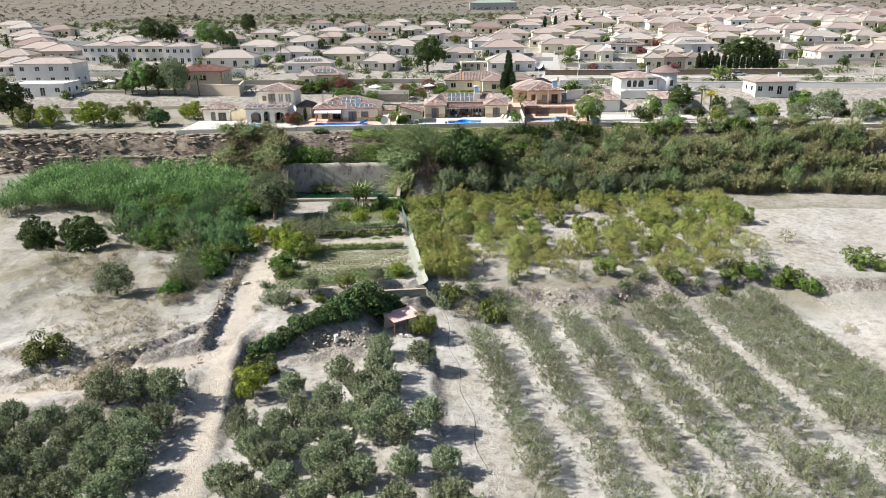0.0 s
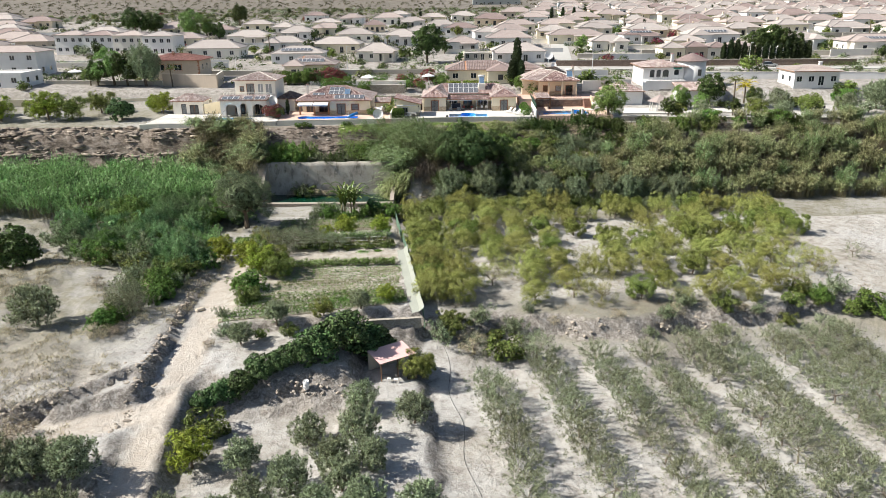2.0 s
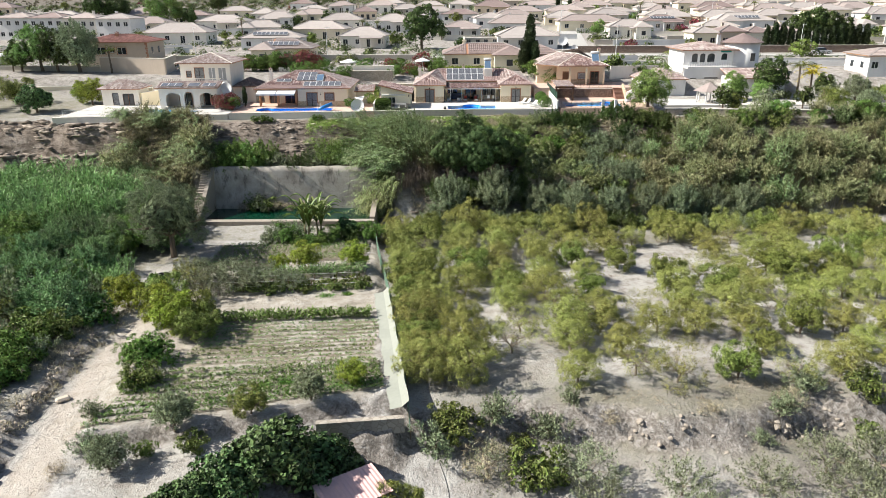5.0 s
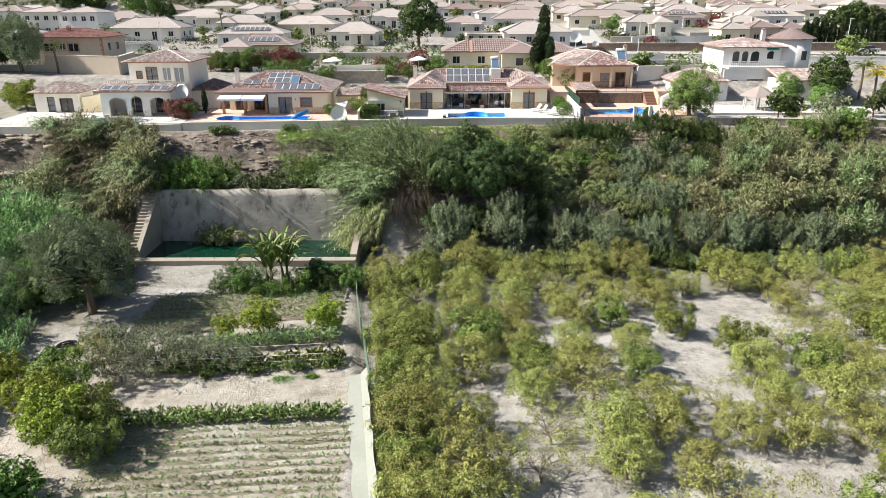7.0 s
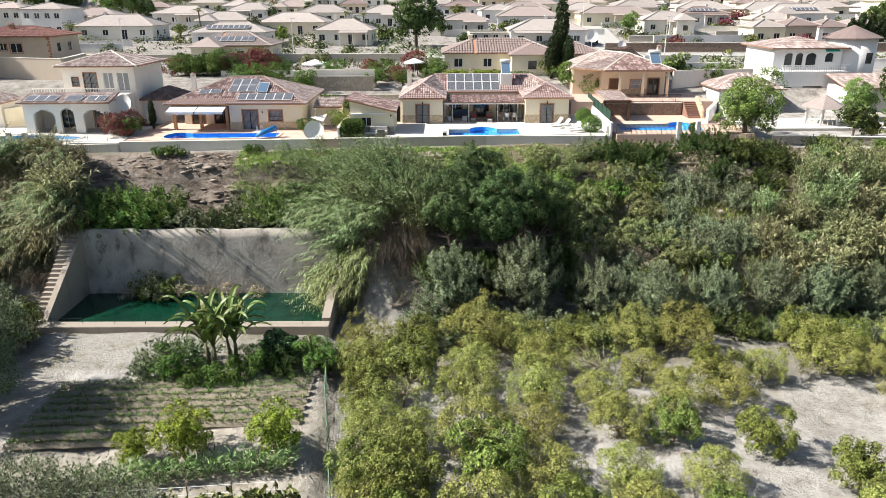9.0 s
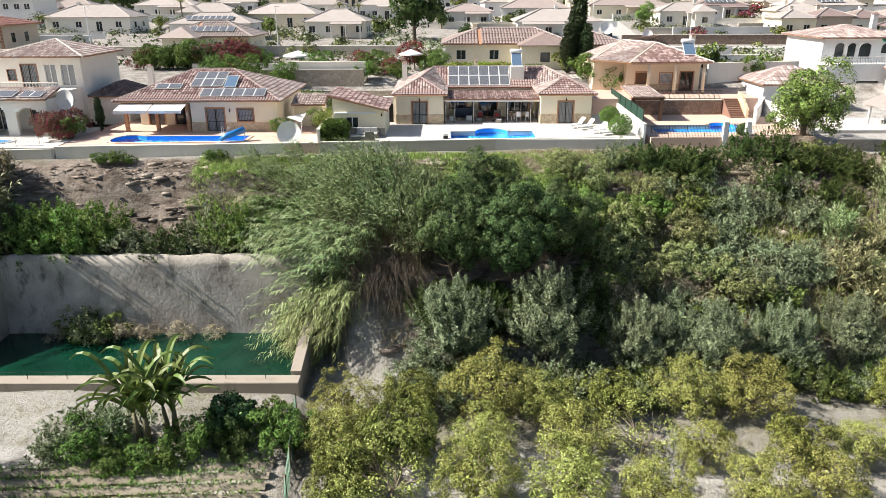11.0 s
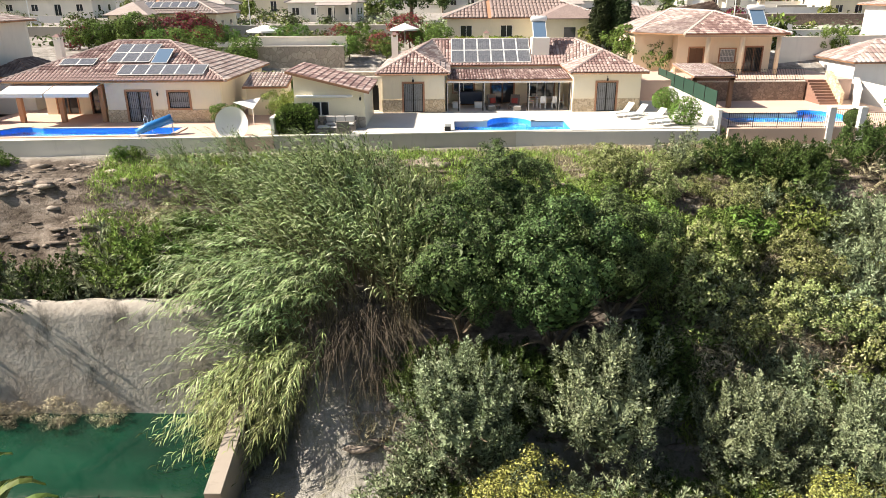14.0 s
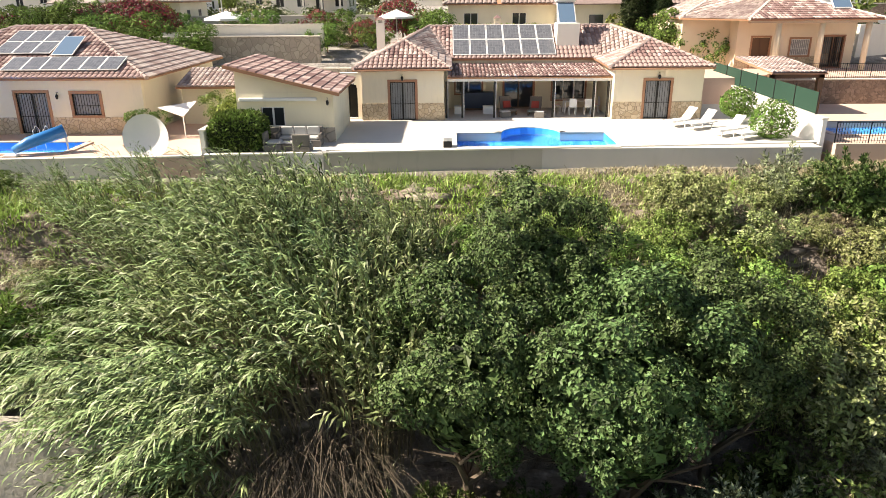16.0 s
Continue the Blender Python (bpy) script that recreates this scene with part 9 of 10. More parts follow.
def crop_row(x0, x1, y, slope, height, dens, mat, label, name="crop_row", wide=0.16, leaf_w=0.3, ridge=True, tuft=12):
    """A planted row: its ridge of soil and its plants."""
    z = -11.68
    ob = thing(name, (x0 + x1) / 2, y + slope * (x1 - x0) / 2, z, 0, label, "crop", "rows of the vegetable garden", "stuff")
    if ridge:
        wpart("soil_ridge", soil_ridge(x0, x1, y, slope, z), M["furrow"], ob, smooth=True)
    n = int((x1 - x0) * dens)
    if n:
        r = np.random.RandomState(int(y * 100) % 9999)
        xs = np.repeat(np.linspace(x0 + 0.2, x1 - 0.2, n) + r.normal(size=n) * 0.08, tuft)
        hs = np.repeat(height * (0.6 + 0.6 * r.rand(n)), tuft)
        m = len(xs)
        base = np.stack([xs + r.normal(size=m) * wide * 0.5, y + slope * (xs - x0) + r.normal(size=m) * wide * 0.6, z + 0.1 + hs * r.rand(m) * 0.75], 1)
        a = r.rand(m) * 6.28
        way = np.stack([np.cos(a), np.sin(a), 0.5 + r.rand(m)], 1)
        ln = 0.35 * hs + 0.1
        me = leaves_mesh("plants", base, way, ln, ln * leaf_w, M[mat], 0.6, 5)
        c = new("plants", me)
        c.parent = ob
        c.matrix_parent_inverse = ob.matrix_basis.inverted()
    return ob


for j in range(8):
    u = j / 7
    crop_row(-28.8 + 0.25 * j, -8.0 - 0.12 * j, 88.0 + 1.02 * j, 0.25 - 0.15 * u, 0.4, 7.0 if j in (1, 2, 4, 6) else 4.5, "crop", "hoed row of young green vegetables")
for j in range(10):
    crop_row(-25.2 + 0.1 * j, -9.4, 96.6 + 0.78 * j, 0.06, 0.26, 3.2 if j not in (2, 3, 7) else 5.0, "crop", "hoed row with small seedlings")
crop_row(-25.2, -10.2, 104.5, 0.067, 0.95, 4.2, "crop", "row of leafy green bean plants", wide=0.3, tuft=20)
crop_row(-25.2, -10.2, 105.3, 0.067, 0.8, 3.6, "crop", "row of leafy green bean plants", wide=0.3, tuft=18)
crop_row(-25.4, -12.0, 114.2, 0.17, 1.35, 4.2, "cane_green", "row of young maize with bluish leaves", wide=0.35, leaf_w=0.12, tuft=24)
crop_row(-25.0, -12.0, 115.0, 0.17, 1.25, 3.8, "cane_green", "row of young maize with bluish leaves", wide=0.35, leaf_w=0.12, tuft=22)
crop_row(-25.0, -11.0, 111.3, 0.08, 0.75, 2.6, "vine", "row of low vines tied to wires", wide=0.45, leaf_w=0.5, tuft=24)
crop_row(-25.0, -11.2, 112.4, 0.08, 0.9, 2.8, "vine", "row of low vines tied to wires", wide=0.45, leaf_w=0.5, tuft=26)
for j in range(9):
    crop_row(-30.0, -12.6 if j > 1 else -22.5, 118.8 + 0.85 * j, 0.05, 0.34, 3.6, "crop", "hoed row with low green seedlings")
for x, y, r in ((-15.3, 110.4, 0.9), (-13.2, 110.8, 0.45), (-17.6, 93.4, 0.9), (-15.8, 93.9, 0.8)):
    rr = np.random.RandomState(int(y * 7))
    m = 420
    p = np.stack([x + rr.normal(size=m) * r * 0.5, y + rr.normal(size=m) * r * 0.35, np.full(m, -11.7)], 1)
    a = rr.rand(m) * 6.28
    tagged(new("herb_patch", leaves_mesh("herb_patch", p, np.stack([np.cos(a) * 0.5, np.sin(a) * 0.5, np.ones(m)], 1), 0.2 + 0.2 * rr.rand(m), np.full(m, 0.05), M["herb"], 0.4, 6)), "small patch of bright green herbs", "herbs", kind="stuff")
# trees of the garden
for x, y, s, kd, label in (
        (-21.4, 117.4, 0.75, "lemon", "small yellow-green lemon tree"), (-18.7, 117.8, 1.15, "lemon", "bright yellow-green lemon tree"), (-13.4, 118.3, 1.1, "lemon", "bright yellow-green lemon tree"),
        (-30.6, 108.4, 1.35, "citrus_c", "dense orange tree beside the track"), (-29.6, 104.8, 1.35, "lemon", "dense bright orange tree beside the track"), (-27.6, 102.4, 1.4, "lemon", "dense bright orange tree beside the track"), (-26.0, 103.6, 1.35, "citrus_c", "dense green orange tree in the garden"), (-25.2, 101.2, 1.25, "citrus_c", "dense green orange tree in the garden"), (-29.4, 97.6, 0.9, "fine_bush", "leafy weeds beside the track"), (-28.8, 89.6, 0.7, "grey_bush", "grey weeds between the track and the garden"), (-27.6, 86.4, 0.8, "grey_bush", "grey weeds between the track and the garden"), (-25.4, 84.6, 0.9, "olive_a", "small grey-green tree in the garden"), (-28.6, 84.0, 0.6, "dry_bush", "dry weeds between the track and the garden"), (-23.6, 86.0, 0.6, "fine_bush", "leafy weeds below the garden"), (-27.4, 93.0, 0.6, "green_bush", "leafy weeds beside the rows"), (-29.0, 111.6, 1.1, "citrus_thin", "thin fruit tree in the garden"),
        (-26.8, 93.8, 1.15, "bush", "leafy green fruit bush beside the rows"), (-27.4, 97.4, 1.3, "green_bush", "leafy green fruit bush beside the rows"), (-17.4, 89.6, 0.85, "citrus_c", "small round orange tree among rows"), (-13.4, 91.2, 0.8, "olive_a", "small grey-green tree in the garden"), (-10.6, 93.4, 0.75, "lemon", "small lemon tree beside the netting"),
        (-22.4, 88.2, 0.9, "olive_a", "small grey-green tree in the garden"), (-20.6, 86.6, 0.8, "bush", "leafy bush below the garden"), (-24.2, 111.8, 1.3, "thin_b", "low grey fruit tree on a trellis"), (-21.6, 112.6, 1.1, "thin_a", "low grey fruit tree on a trellis"), (-28.6, 113.2, 1.3, "thin_a", "low grey-green fruit tree in the garden"), (-25.8, 113.4, 1.15, "thin_b", "low grey-green fruit tree in the garden"), (-19.0, 112.0, 0.8, "thin_b", "low grey fruit tree on a trellis"), (-30.6, 114.6, 0.9, "citrus_b", "thin fruit tree in the garden"), (-20.8, 111.2, 0.7, "bush", "low vine on a trellis"), (-27.2, 110.6, 1.1, "thin_b", "low grey-green fruit tree in the garden"),
        (-17.6, 111.6, 0.6, "bush", "low vine on a trellis"), (-14.6, 112.0, 0.6, "bush", "low vine on a trellis"), (-12.4, 112.4, 0.6, "bush", "low vine on a trellis"),
        (-23.4, 128.2, 1.5, "grey_bush", "round grey-green bush before the reservoir"), (-22.0, 129.0, 1.3, "grey_bush", "round grey-green bush before the reservoir"), (-15.6, 129.4, 1.1, "fig", "young fig before the reservoir wall"), (-13.4, 130.4, 0.9, "bush", "leafy bush before the reservoir wall"), (-19.6, 126.2, 0.75, "green_bush", "low leafy hedge plant"), (-18.2, 126.4, 0.7, "green_bush", "low leafy hedge plant"),
        (-22.8, 127.2, 1.3, "fine_bush", "leafy bush before the reservoir wall"), (-17.0, 127.8, 1.25, "fine_bush", "leafy bush before the reservoir wall"), (-14.8, 127.2, 1.2, "dark_bush", "dark bush before the reservoir wall"), (-12.4, 128.0, 1.3, "fine_bush", "leafy bush before the reservoir wall"), (-24.8, 127.0, 1.1, "grey_bush", "round grey-green bush before the reservoir"), (-21.0, 125.8, 0.8, "fine_bush", "low leafy hedge plant in the garden"),
        (-6.7, 81.4, 1.15, "citrus_c", "dense green citrus tree beside the shed"), (-6.0, 83.0, 0.9, "citrus_c", "dense green citrus tree beside the shed")):
    plant(kd, "fruit_tree" if "bush" not in kd else "garden_bush", x, y, s if kd != "fig" else s * 0.6, G.uniform(0, 360), label, "tree" if "bush" not in kd else "shrub")
for x, y, s in ((-27.0, 76.2, 0.5), (-25.4, 77.0, 0.6), (-11.2, 86.0, 0.85), (-23.6, 77.8, 0.62), (-21.6, 78.8, 0.62), (-20.0, 79.8, 0.6), (-18.4, 80.8, 0.72), (-16.6, 81.9, 0.9), (-14.4, 83.4, 1.12), (-12.6, 85.0, 0.98), (-22.6, 79.6, 0.45)):
    plant("fig", "fig_tree", x, y, s, G.uniform(0, 360), "spreading fig tree with big dark leaves", "tree", "figs along the terrace wall", sink=0.2)


def banana(x, y):
    z = ground_at(x, y)
    ob = thing("banana_plant", x, y, z, 0, "banana plant with broad torn leaves", "plant")
    ob.scale = (1.45, 1.45, 1.45)
    r = random.Random(3)
    for k in range(3):
        ox, oy = r.uniform(-0.5, 0.5), r.uniform(-0.4, 0.4)
        h = r.uniform(1.1, 1.7)
        bm = tube(bmesh.new(), [(ox, oy, -0.2), (ox * 1.1, oy, h * 0.5), (ox * 1.3, oy * 1.2, h)], [0.14, 0.11, 0.06], 8)
        st = part("stem", bm, M["cane_stem"], ob, smooth=True)
        for q in range(9):
            a = q * 0.7 + r.uniform(-0.3, 0.3)
            ln = r.uniform(2.3, 3.1)
            up = r.uniform(1.2, 2.5)
            bm = bmesh.new()
            rows = []
            for i in range(9):
                u = i / 8
                c = Vector((ox * 1.3 + math.cos(a) * ln * u * 0.72, oy * 1.2 + math.sin(a) * ln * u * 0.72, h + up * ln * (u * 0.9 - 0.6 * u * u)))
                wv = Vector((-math.sin(a), math.cos(a), 0)) * 0.15 * math.sin(math.pi * min(u * 0.9 + 0.1, 1)) ** 0.6 * (1 - 0.15 * r.random())
                rows.append([bm.verts.new(c - wv + Vector((0, 0, 0.07))), bm.verts.new(c), bm.verts.new(c + wv + Vector((0, 0, 0.07)))])
            for p, n in zip(rows, rows[1:]):
                bm.faces.new((p[0], n[0], n[1], p[1]))
                bm.faces.new((p[1], n[1], n[2], p[2]))
            part("leaf", bm, M["banana"], st)


banana(-20.3, 128.6)
banana(-18.9, 129.2)


def fan_palm(x, y, z, h, s, label, feather=False, n=22, mat="palm"):
    ob = thing("palm", x, y, z, 0, label, "palm")
    r = random.Random(int(x * 13 + y))
    bm = bmesh.new()
    pts = [(0, 0, -0.2)] + [(0.05 * math.sin(i), 0.04 * math.cos(i), h * i / 5) for i in range(1, 6)]
    tube(bm, pts, [0.2, 0.19, 0.17, 0.16, 0.16, 0.2], 8)
    part("trunk", bm, M["bark"], ob)
    base, way, ln = [], [], []
    for k in range(n):
        a, e = k * 2.4, r.uniform(-0.4, 1.2)
        d = Vector((math.cos(a) * math.cos(e), math.sin(a) * math.cos(e), math.sin(e)))
        if feather:
            for i in range(26):
                u = i / 25
                p = Vector((0, 0, h)) + d * s * u + Vector((0, 0, -0.55 * s * u * u))
                side = d.cross(Vector((0, 0, 1))).normalized() * (1 if i % 2 else -1)
                base.append(p)
                way.append(side * 0.8 + d * 0.6 + Vector((0, 0, -0.25)))
                ln.append(0.55 * s * 0.45 * (1.1 - 0.7 * u))
        else:
            c = Vector((0, 0, h)) + d * s * 0.55
            u1 = d.cross(Vector((0.1, 0.2, 1))).normalized()
            for i in range(13):
                q = (i - 6) / 6 * 1.4
                base.append(c)
                way.append(d * math.cos(q) + u1 * math.sin(q))
                ln.append(s * 0.6)
    ln = np.array(ln)
    c = new("crown", leaves_mesh("crown", np.array([tuple(b) for b in base]), np.array([tuple(w) for w in way]), ln, ln * 0.1 if not feather else ln * 0.12, M[mat], 0.5, 4))
    c.parent = ob
    return ob


fan_palm(-10.9, 129.0, ground_at(-10.9, 129.0), 0.7, 1.5, "young fan palm beside the fence")
for x, y, z, h, s, m_ in ((61.5, 172.5, 0.2, 3.6, 3.3, "yellow_bush"), (59.0, 172.0, 0.2, 4.8, 2.9, "palm"), (57.5, 160, -0.6, 3.0, 1.6, "palm"), (-38.2, 146.6, ground_at(-38.2, 146.6), 2.2, 2.8, "palm"), (-88, 248, 4.4, 3.4, 3.0, "palm"), (-101, 228, 4.0, 3.6, 2.6, "palm"), (-28, 268, 5.0, 5.0, 2.0, "palm"), (-24, 272, 5.0, 4.6, 2.0, "palm"), (-63, 262, 4.8, 6.0, 2.2, "palm"), (116, 330, 7.4, 7.0, 2.6, "palm"), (-68, 185.5, 2.8, 4.5, 2.4, "palm"), (57.8, 196, 3.0, 4.5, 2.0, "palm"), (75, 340, 7.8, 6, 2.4, "palm"), (160, 300, 6.2, 6, 2.4, "palm")):
    fan_palm(x, y, z, h, s, "feathery palm in a garden" if m_ == "palm" else "yellow flowering palm-like shrub", True, 20, m_)


def shed():
    z = ground_at(-9.3, 82.4)
    ob = thing("shed", -9.3, 82.6, z, 33, "makeshift garden shed with a pink corrugated roof", "shed")
    bm = bmesh.new()
    n = 30
    rows = []
    for i in range(n + 1):
        x = -2.1 + 4.2 * i / n
        dz = 0.035 * math.sin(i * math.pi)
        rows.append([bm.verts.new((x, -1.5, 2.1 + 0.018 * (-1) ** i)), bm.verts.new((x, 1.5, 2.3 + 0.018 * (-1) ** i))])
    for a, b in zip(rows, rows[1:]):
        bm.faces.new((a[0], b[0], b[1], a[1]))
    part("roof", bm, M["pink_roof"], ob, "faded pink corrugated sheet")
    part("back_wall", boxed(-2.0, 2.0, 1.3, 1.45, -0.4, 2.2), M["greywall"], ob)
    for x in (-1.9, 0.0, 1.9):
        part("post", tube(bmesh.new(), [(x, -1.35, -0.4), (x, -1.35, 2.08)], 0.06, 6), M["wood"], ob)
    part("beam", boxed(-2.1, 2.1, -1.42, -1.3, 1.98, 2.06), M["wood"], ob)
    for i, (x, y, m_) in enumerate(((-0.1, -2.2, "white_paint"), (0.6, -2.3, "white_paint"))):
        c = thing("plastic_stool", -9.3 + x, 82.6 + y, ground_at(-9.3 + x, 82.6 + y), 0, "white plastic stool before the shed", "stool", "stools")
        part("seat", boxed(-0.2, 0.2, -0.2, 0.2, 0.42, 0.46, 0.01), M[m_], c)
        for a in (-0.16, 0.16):
            for b in (-0.16, 0.16):
                part("leg", boxed(a - 0.02, a + 0.02, b - 0.02, b + 0.02, 0, 0.42), M[m_], c)
    c = thing("barrel", -7.4, 81.2, ground_at(-7.4, 81.2), 0, "dark plastic barrel before the shed", "barrel")
    part("body", tube(bmesh.new(), [(0, 0, 0), (0, 0, 0.25), (0, 0, 0.6), (0, 0, 0.85)], [0.25, 0.29, 0.29, 0.25], 14), M["rubber"], c, smooth=True)


shed()


def mesh_fence(name, pts, h, mat, label, gap=2.2, grid=0.15):
    """Posts with netting of crossing strands between them."""
    ob = thing(name, *pts[0], ground_at(*pts[0]), 0, label, "fence")
    line = []
    for a, b in zip(pts, pts[1:]):
        n = max(int(math.hypot(b[0] - a[0], b[1] - a[1]) / gap), 1)
        line += [(a[0] + (b[0] - a[0]) * i / n, a[1] + (b[1] - a[1]) * i / n) for i in range(n)]
    line.append(pts[-1])
    for x, y in line:
        z = ground_at(x, y)
        wpart("post", tube(bmesh.new(), [(x, y, z - 0.3), (x + 0.03, y, z + h + 0.15)], 0.035, 5), M["wood"], ob)
    bm = bmesh.new()
    for (x, y), (u, v) in zip(line, line[1:]):
        z, w = ground_at(x, y), ground_at(u, v)
        n = int(gap / grid)
        for i in range(n + 1):
            k = i / n
            px, py, pz = x + (u - x) * k, y + (v - y) * k, z + (w - z) * k
            tube(bm, [(px, py, pz + 0.02), (px + 0.04 * math.sin(i * 2.2), py, pz + h)], 0.018, 3, False)
        for i in range(int(h / grid) + 1):
            tube(bm, [(x, y, z + i * grid), ((x + u) / 2, (y + v) / 2, (z + w) / 2 + i * grid - 0.04), (u, v, w + i * grid)], 0.018, 3, False)
    wpart("netting", bm, M[mat], ob)
    return ob


M["net_green"] = plain("faded green netting", (0.16, 0.26, 0.19), 0.8)
mesh_fence("net_fence", [(-6.0, 89.7), (-7.35, 99.5), (-8.85, 110), (-10.1, 117), (-11.4, 124), (-12.4, 131.5)], 1.5, "net_green", "leaning fence of faded green netting along the garden")
bm = bmesh.new()
rows = []
for i in range(39):
    y = 89.8 + i * 0.55
    x = -6.85 - 0.147 * (y - 89.8)
    rows.append([bm.verts.new((x + 0.78 + 0.04 * math.sin(i * 0.9), y, -10.75 + 0.05 * math.sin(i * 0.7))), bm.verts.new((x + 0.3, y, -11.25 + 0.05 * math.sin(i * 0.8))), bm.verts.new((x - 0.62 + 0.06 * math.sin(i * 1.1), y, -11.5 + 0.04 * math.sin(i * 0.6)))])
for a, b in zip(rows, rows[1:]):
    bm.faces.new((a[0], b[0], b[1], a[1]))
    bm.faces.new((a[1], b[1], b[2], a[2]))
M["net_white"] = plain("bleached shade netting", (0.30, 0.315, 0.27), 0.85, 0.0, 0.2, 3.0)
tagged(part("shade_net", bm, M["net_white"]), "strip of bleached shade netting laid along the fence", "netting")
low_wall("block_wall", [(-12.6, 88.6), (-6.4, 89.3)], -13.0, -11.75, 0.35, "rubble", "low stone wall at the corner of the garden", "rubble")
# trellis in the garden
for y0 in (111.0, 112.6):
    ob = thing("trellis", -28, y0, -11.7, 0, "row of stakes with wires for vines", "trellis")
    for k in range(8):
        x = -28.5 + k * 2.3
        wpart("stake", tube(bmesh.new(), [(x, y0 + 0.08 * (x + 28), -11.8), (x + 0.05, y0 + 0.08 * (x + 28), -10.3)], 0.03, 5), M["wood"], ob)
    bm = bmesh.new()
    for zz in (-10.9, -10.4):
        tube(bm, [(-28.5, y0 - 0.04, zz), (-20, y0 + 0.6, zz - 0.05), (-12.4, y0 + 1.25, zz)], 0.012, 3)
    wpart("wire", bm, M["frame"], ob)
# hose along the path
pts = []
for i in range(40):
    y = 88 - i * 0.85
    x = -3.9 + 0.12 * (88 - y) + 0.35 * math.sin(i * 0.5)
    pts.append((x, y, ground_at(x, y) + 0.04))
tagged(part("irrigation_hose", tube(bmesh.new(), pts, 0.018, 5), M["rubber"]), "black irrigation hose lying along the path", "hose")
for i in range(3):
    bm = bmesh.new()
    c0 = Vector((-33.6 + 0.08 * i, 115.2, ground_at(-33.6, 115.2) + 0.12 + i * 0.2))
    ring = [c0 + Vector((0.75 * math.cos(k * 0.3307), 0.75 * math.sin(k * 0.3307), 0)) for k in range(20)]
    tube(bm, ring, 0.09, 6)
    tagged(part("hose_coil", bm, M["rubber"]), "coil of black hose on the ground", "hose", "coils of hose")
c = part("sack", boxed(-0.5, 0.5, -0.3, 0.3, 0, 0.35, 0.12), M["ochre"])
c.matrix_basis = pose(-32.2, 92.0, ground_at(-32.2, 92.0) - 0.02, 0, 0, 40)
tagged(c, "brown sack lying beside the track", "sack")


# ---- rock of the cliffs ----
def scarp_clods():
    """Broken clods and stones along the edges of the left field, too many to count."""
    r = np.random.RandomState(307)
    bm = bmesh.new()
    bmesh.ops.create_icosphere(bm, subdivisions=1, radius=1.0)
    base = np.array([v.co[:] for v in bm.verts])
    tris = np.array([[v.index for v in f.verts] for f in bm.faces])
    bm.free()
    n = 520
    x = np.concatenate([r.uniform(-62, -31.5, 340), np.zeros(n - 340)])
    y = 70.5 + 0.42 * (x + 38) + 3.4 + r.gamma(1.3, 0.9, n) + 0.8 * np.sin(x * 0.5)
    y[340:] = r.uniform(72, 110, n - 340)
    x[340:] = track_x(y[340:]) - 2.3 - r.gamma(1.2, 0.35, n - 340)
    c = np.stack([x, y, ground(x, y)], 1)
    s = (0.06 + 0.2 * r.rand(n) ** 3)[:, None] * np.stack([r.uniform(0.8, 1.9, n), r.uniform(0.8, 1.3, n), r.uniform(0.5, 1.0, n)], 1)
    v = base[None] * (1 + 0.3 * r.normal(size=(n, len(base), 1))) * s[:, None, :] + c[:, None, :]
    f = tris[None] + (np.arange(n) * len(base))[:, None, None]
    tagged(new("earth_clods", mesh_from("earth_clods", v.reshape(-1, 3), f.reshape(-1, 3), [M["rock"]], None, False)), "broken earth and stones along the edge of a field", "stones", kind="stuff")


scarp_clods()


def cliff_rocks(name, seed, n, x0, x1, u0, u1, size, label):
    """Ledges and blocks of rock standing out of a cliff face, too many to count."""
    r = np.random.RandomState(seed)
    bm = bmesh.new()
    bmesh.ops.create_icosphere(bm, subdivisions=1, radius=1.0)
    base = np.array([v.co[:] for v in bm.verts])
    tris = np.array([[v.index for v in f.verts] for f in bm.faces])
    bm.free()
    x = r.uniform(x0, x1, n)
    u = r.uniform(u0, u1, n)
    y = rise_y(x) + np.clip(u, u0, u1) * (top_y(x) - rise_y(x))
    c = np.stack([x, y, ground(x, y)], 1)
    s = size * (0.35 + r.rand(n) ** 2) [:, None] * np.stack([r.uniform(1.0, 3.2, n), r.uniform(0.5, 0.9, n), r.uniform(0.3, 0.75, n)], 1)
    v = base[None] * (1 + 0.28 * r.normal(size=(n, len(base), 1))) * s[:, None, :] + c[:, None, :]
    f = tris[None] + (np.arange(n) * len(base))[:, None, None]
    return tagged(new(name, mesh_from(name, v.reshape(-1, 3), f.reshape(-1, 3), [M["cliff_rock"]], None, True)), label, "rock", kind="stuff")


m = Mat("brown cliff rock", 0.97)
m.set("Specular IOR Level", 0.1)
cr = m.ramp(m.noise(0.9, 7.0, 0.75, (0.6, 0.6, 1.6), 0.4), [(0.33, (0.09, 0.072, 0.058)), (0.46, (0.20, 0.165, 0.136)), (0.57, (0.32, 0.272, 0.23)), (0.7, (0.47, 0.41, 0.35))])
m.colour(hsv_vary(m, cr, 0.3, 0.0, 0.01))
m.bump(m.noise(6.0, 6.0, 0.7), 0.8, 0.1)
M["cliff_rock"] = m.m
cliff_rocks("cliff_rocks", 301, 1300, -125, -39, 0.3, 0.97, 0.45, "ledges and blocks of brown rock in the cliff")
cliff_rocks("shelf_rocks", 305, 420, -40, -15, 0.5, 0.93, 0.2, "crumbling ledges of brown earth over the reservoir")
cliff_rocks("bank_rocks", 303, 700, -8, 40, 0.05, 0.95, 0.4, "brown rock and clods on the overgrown bank")


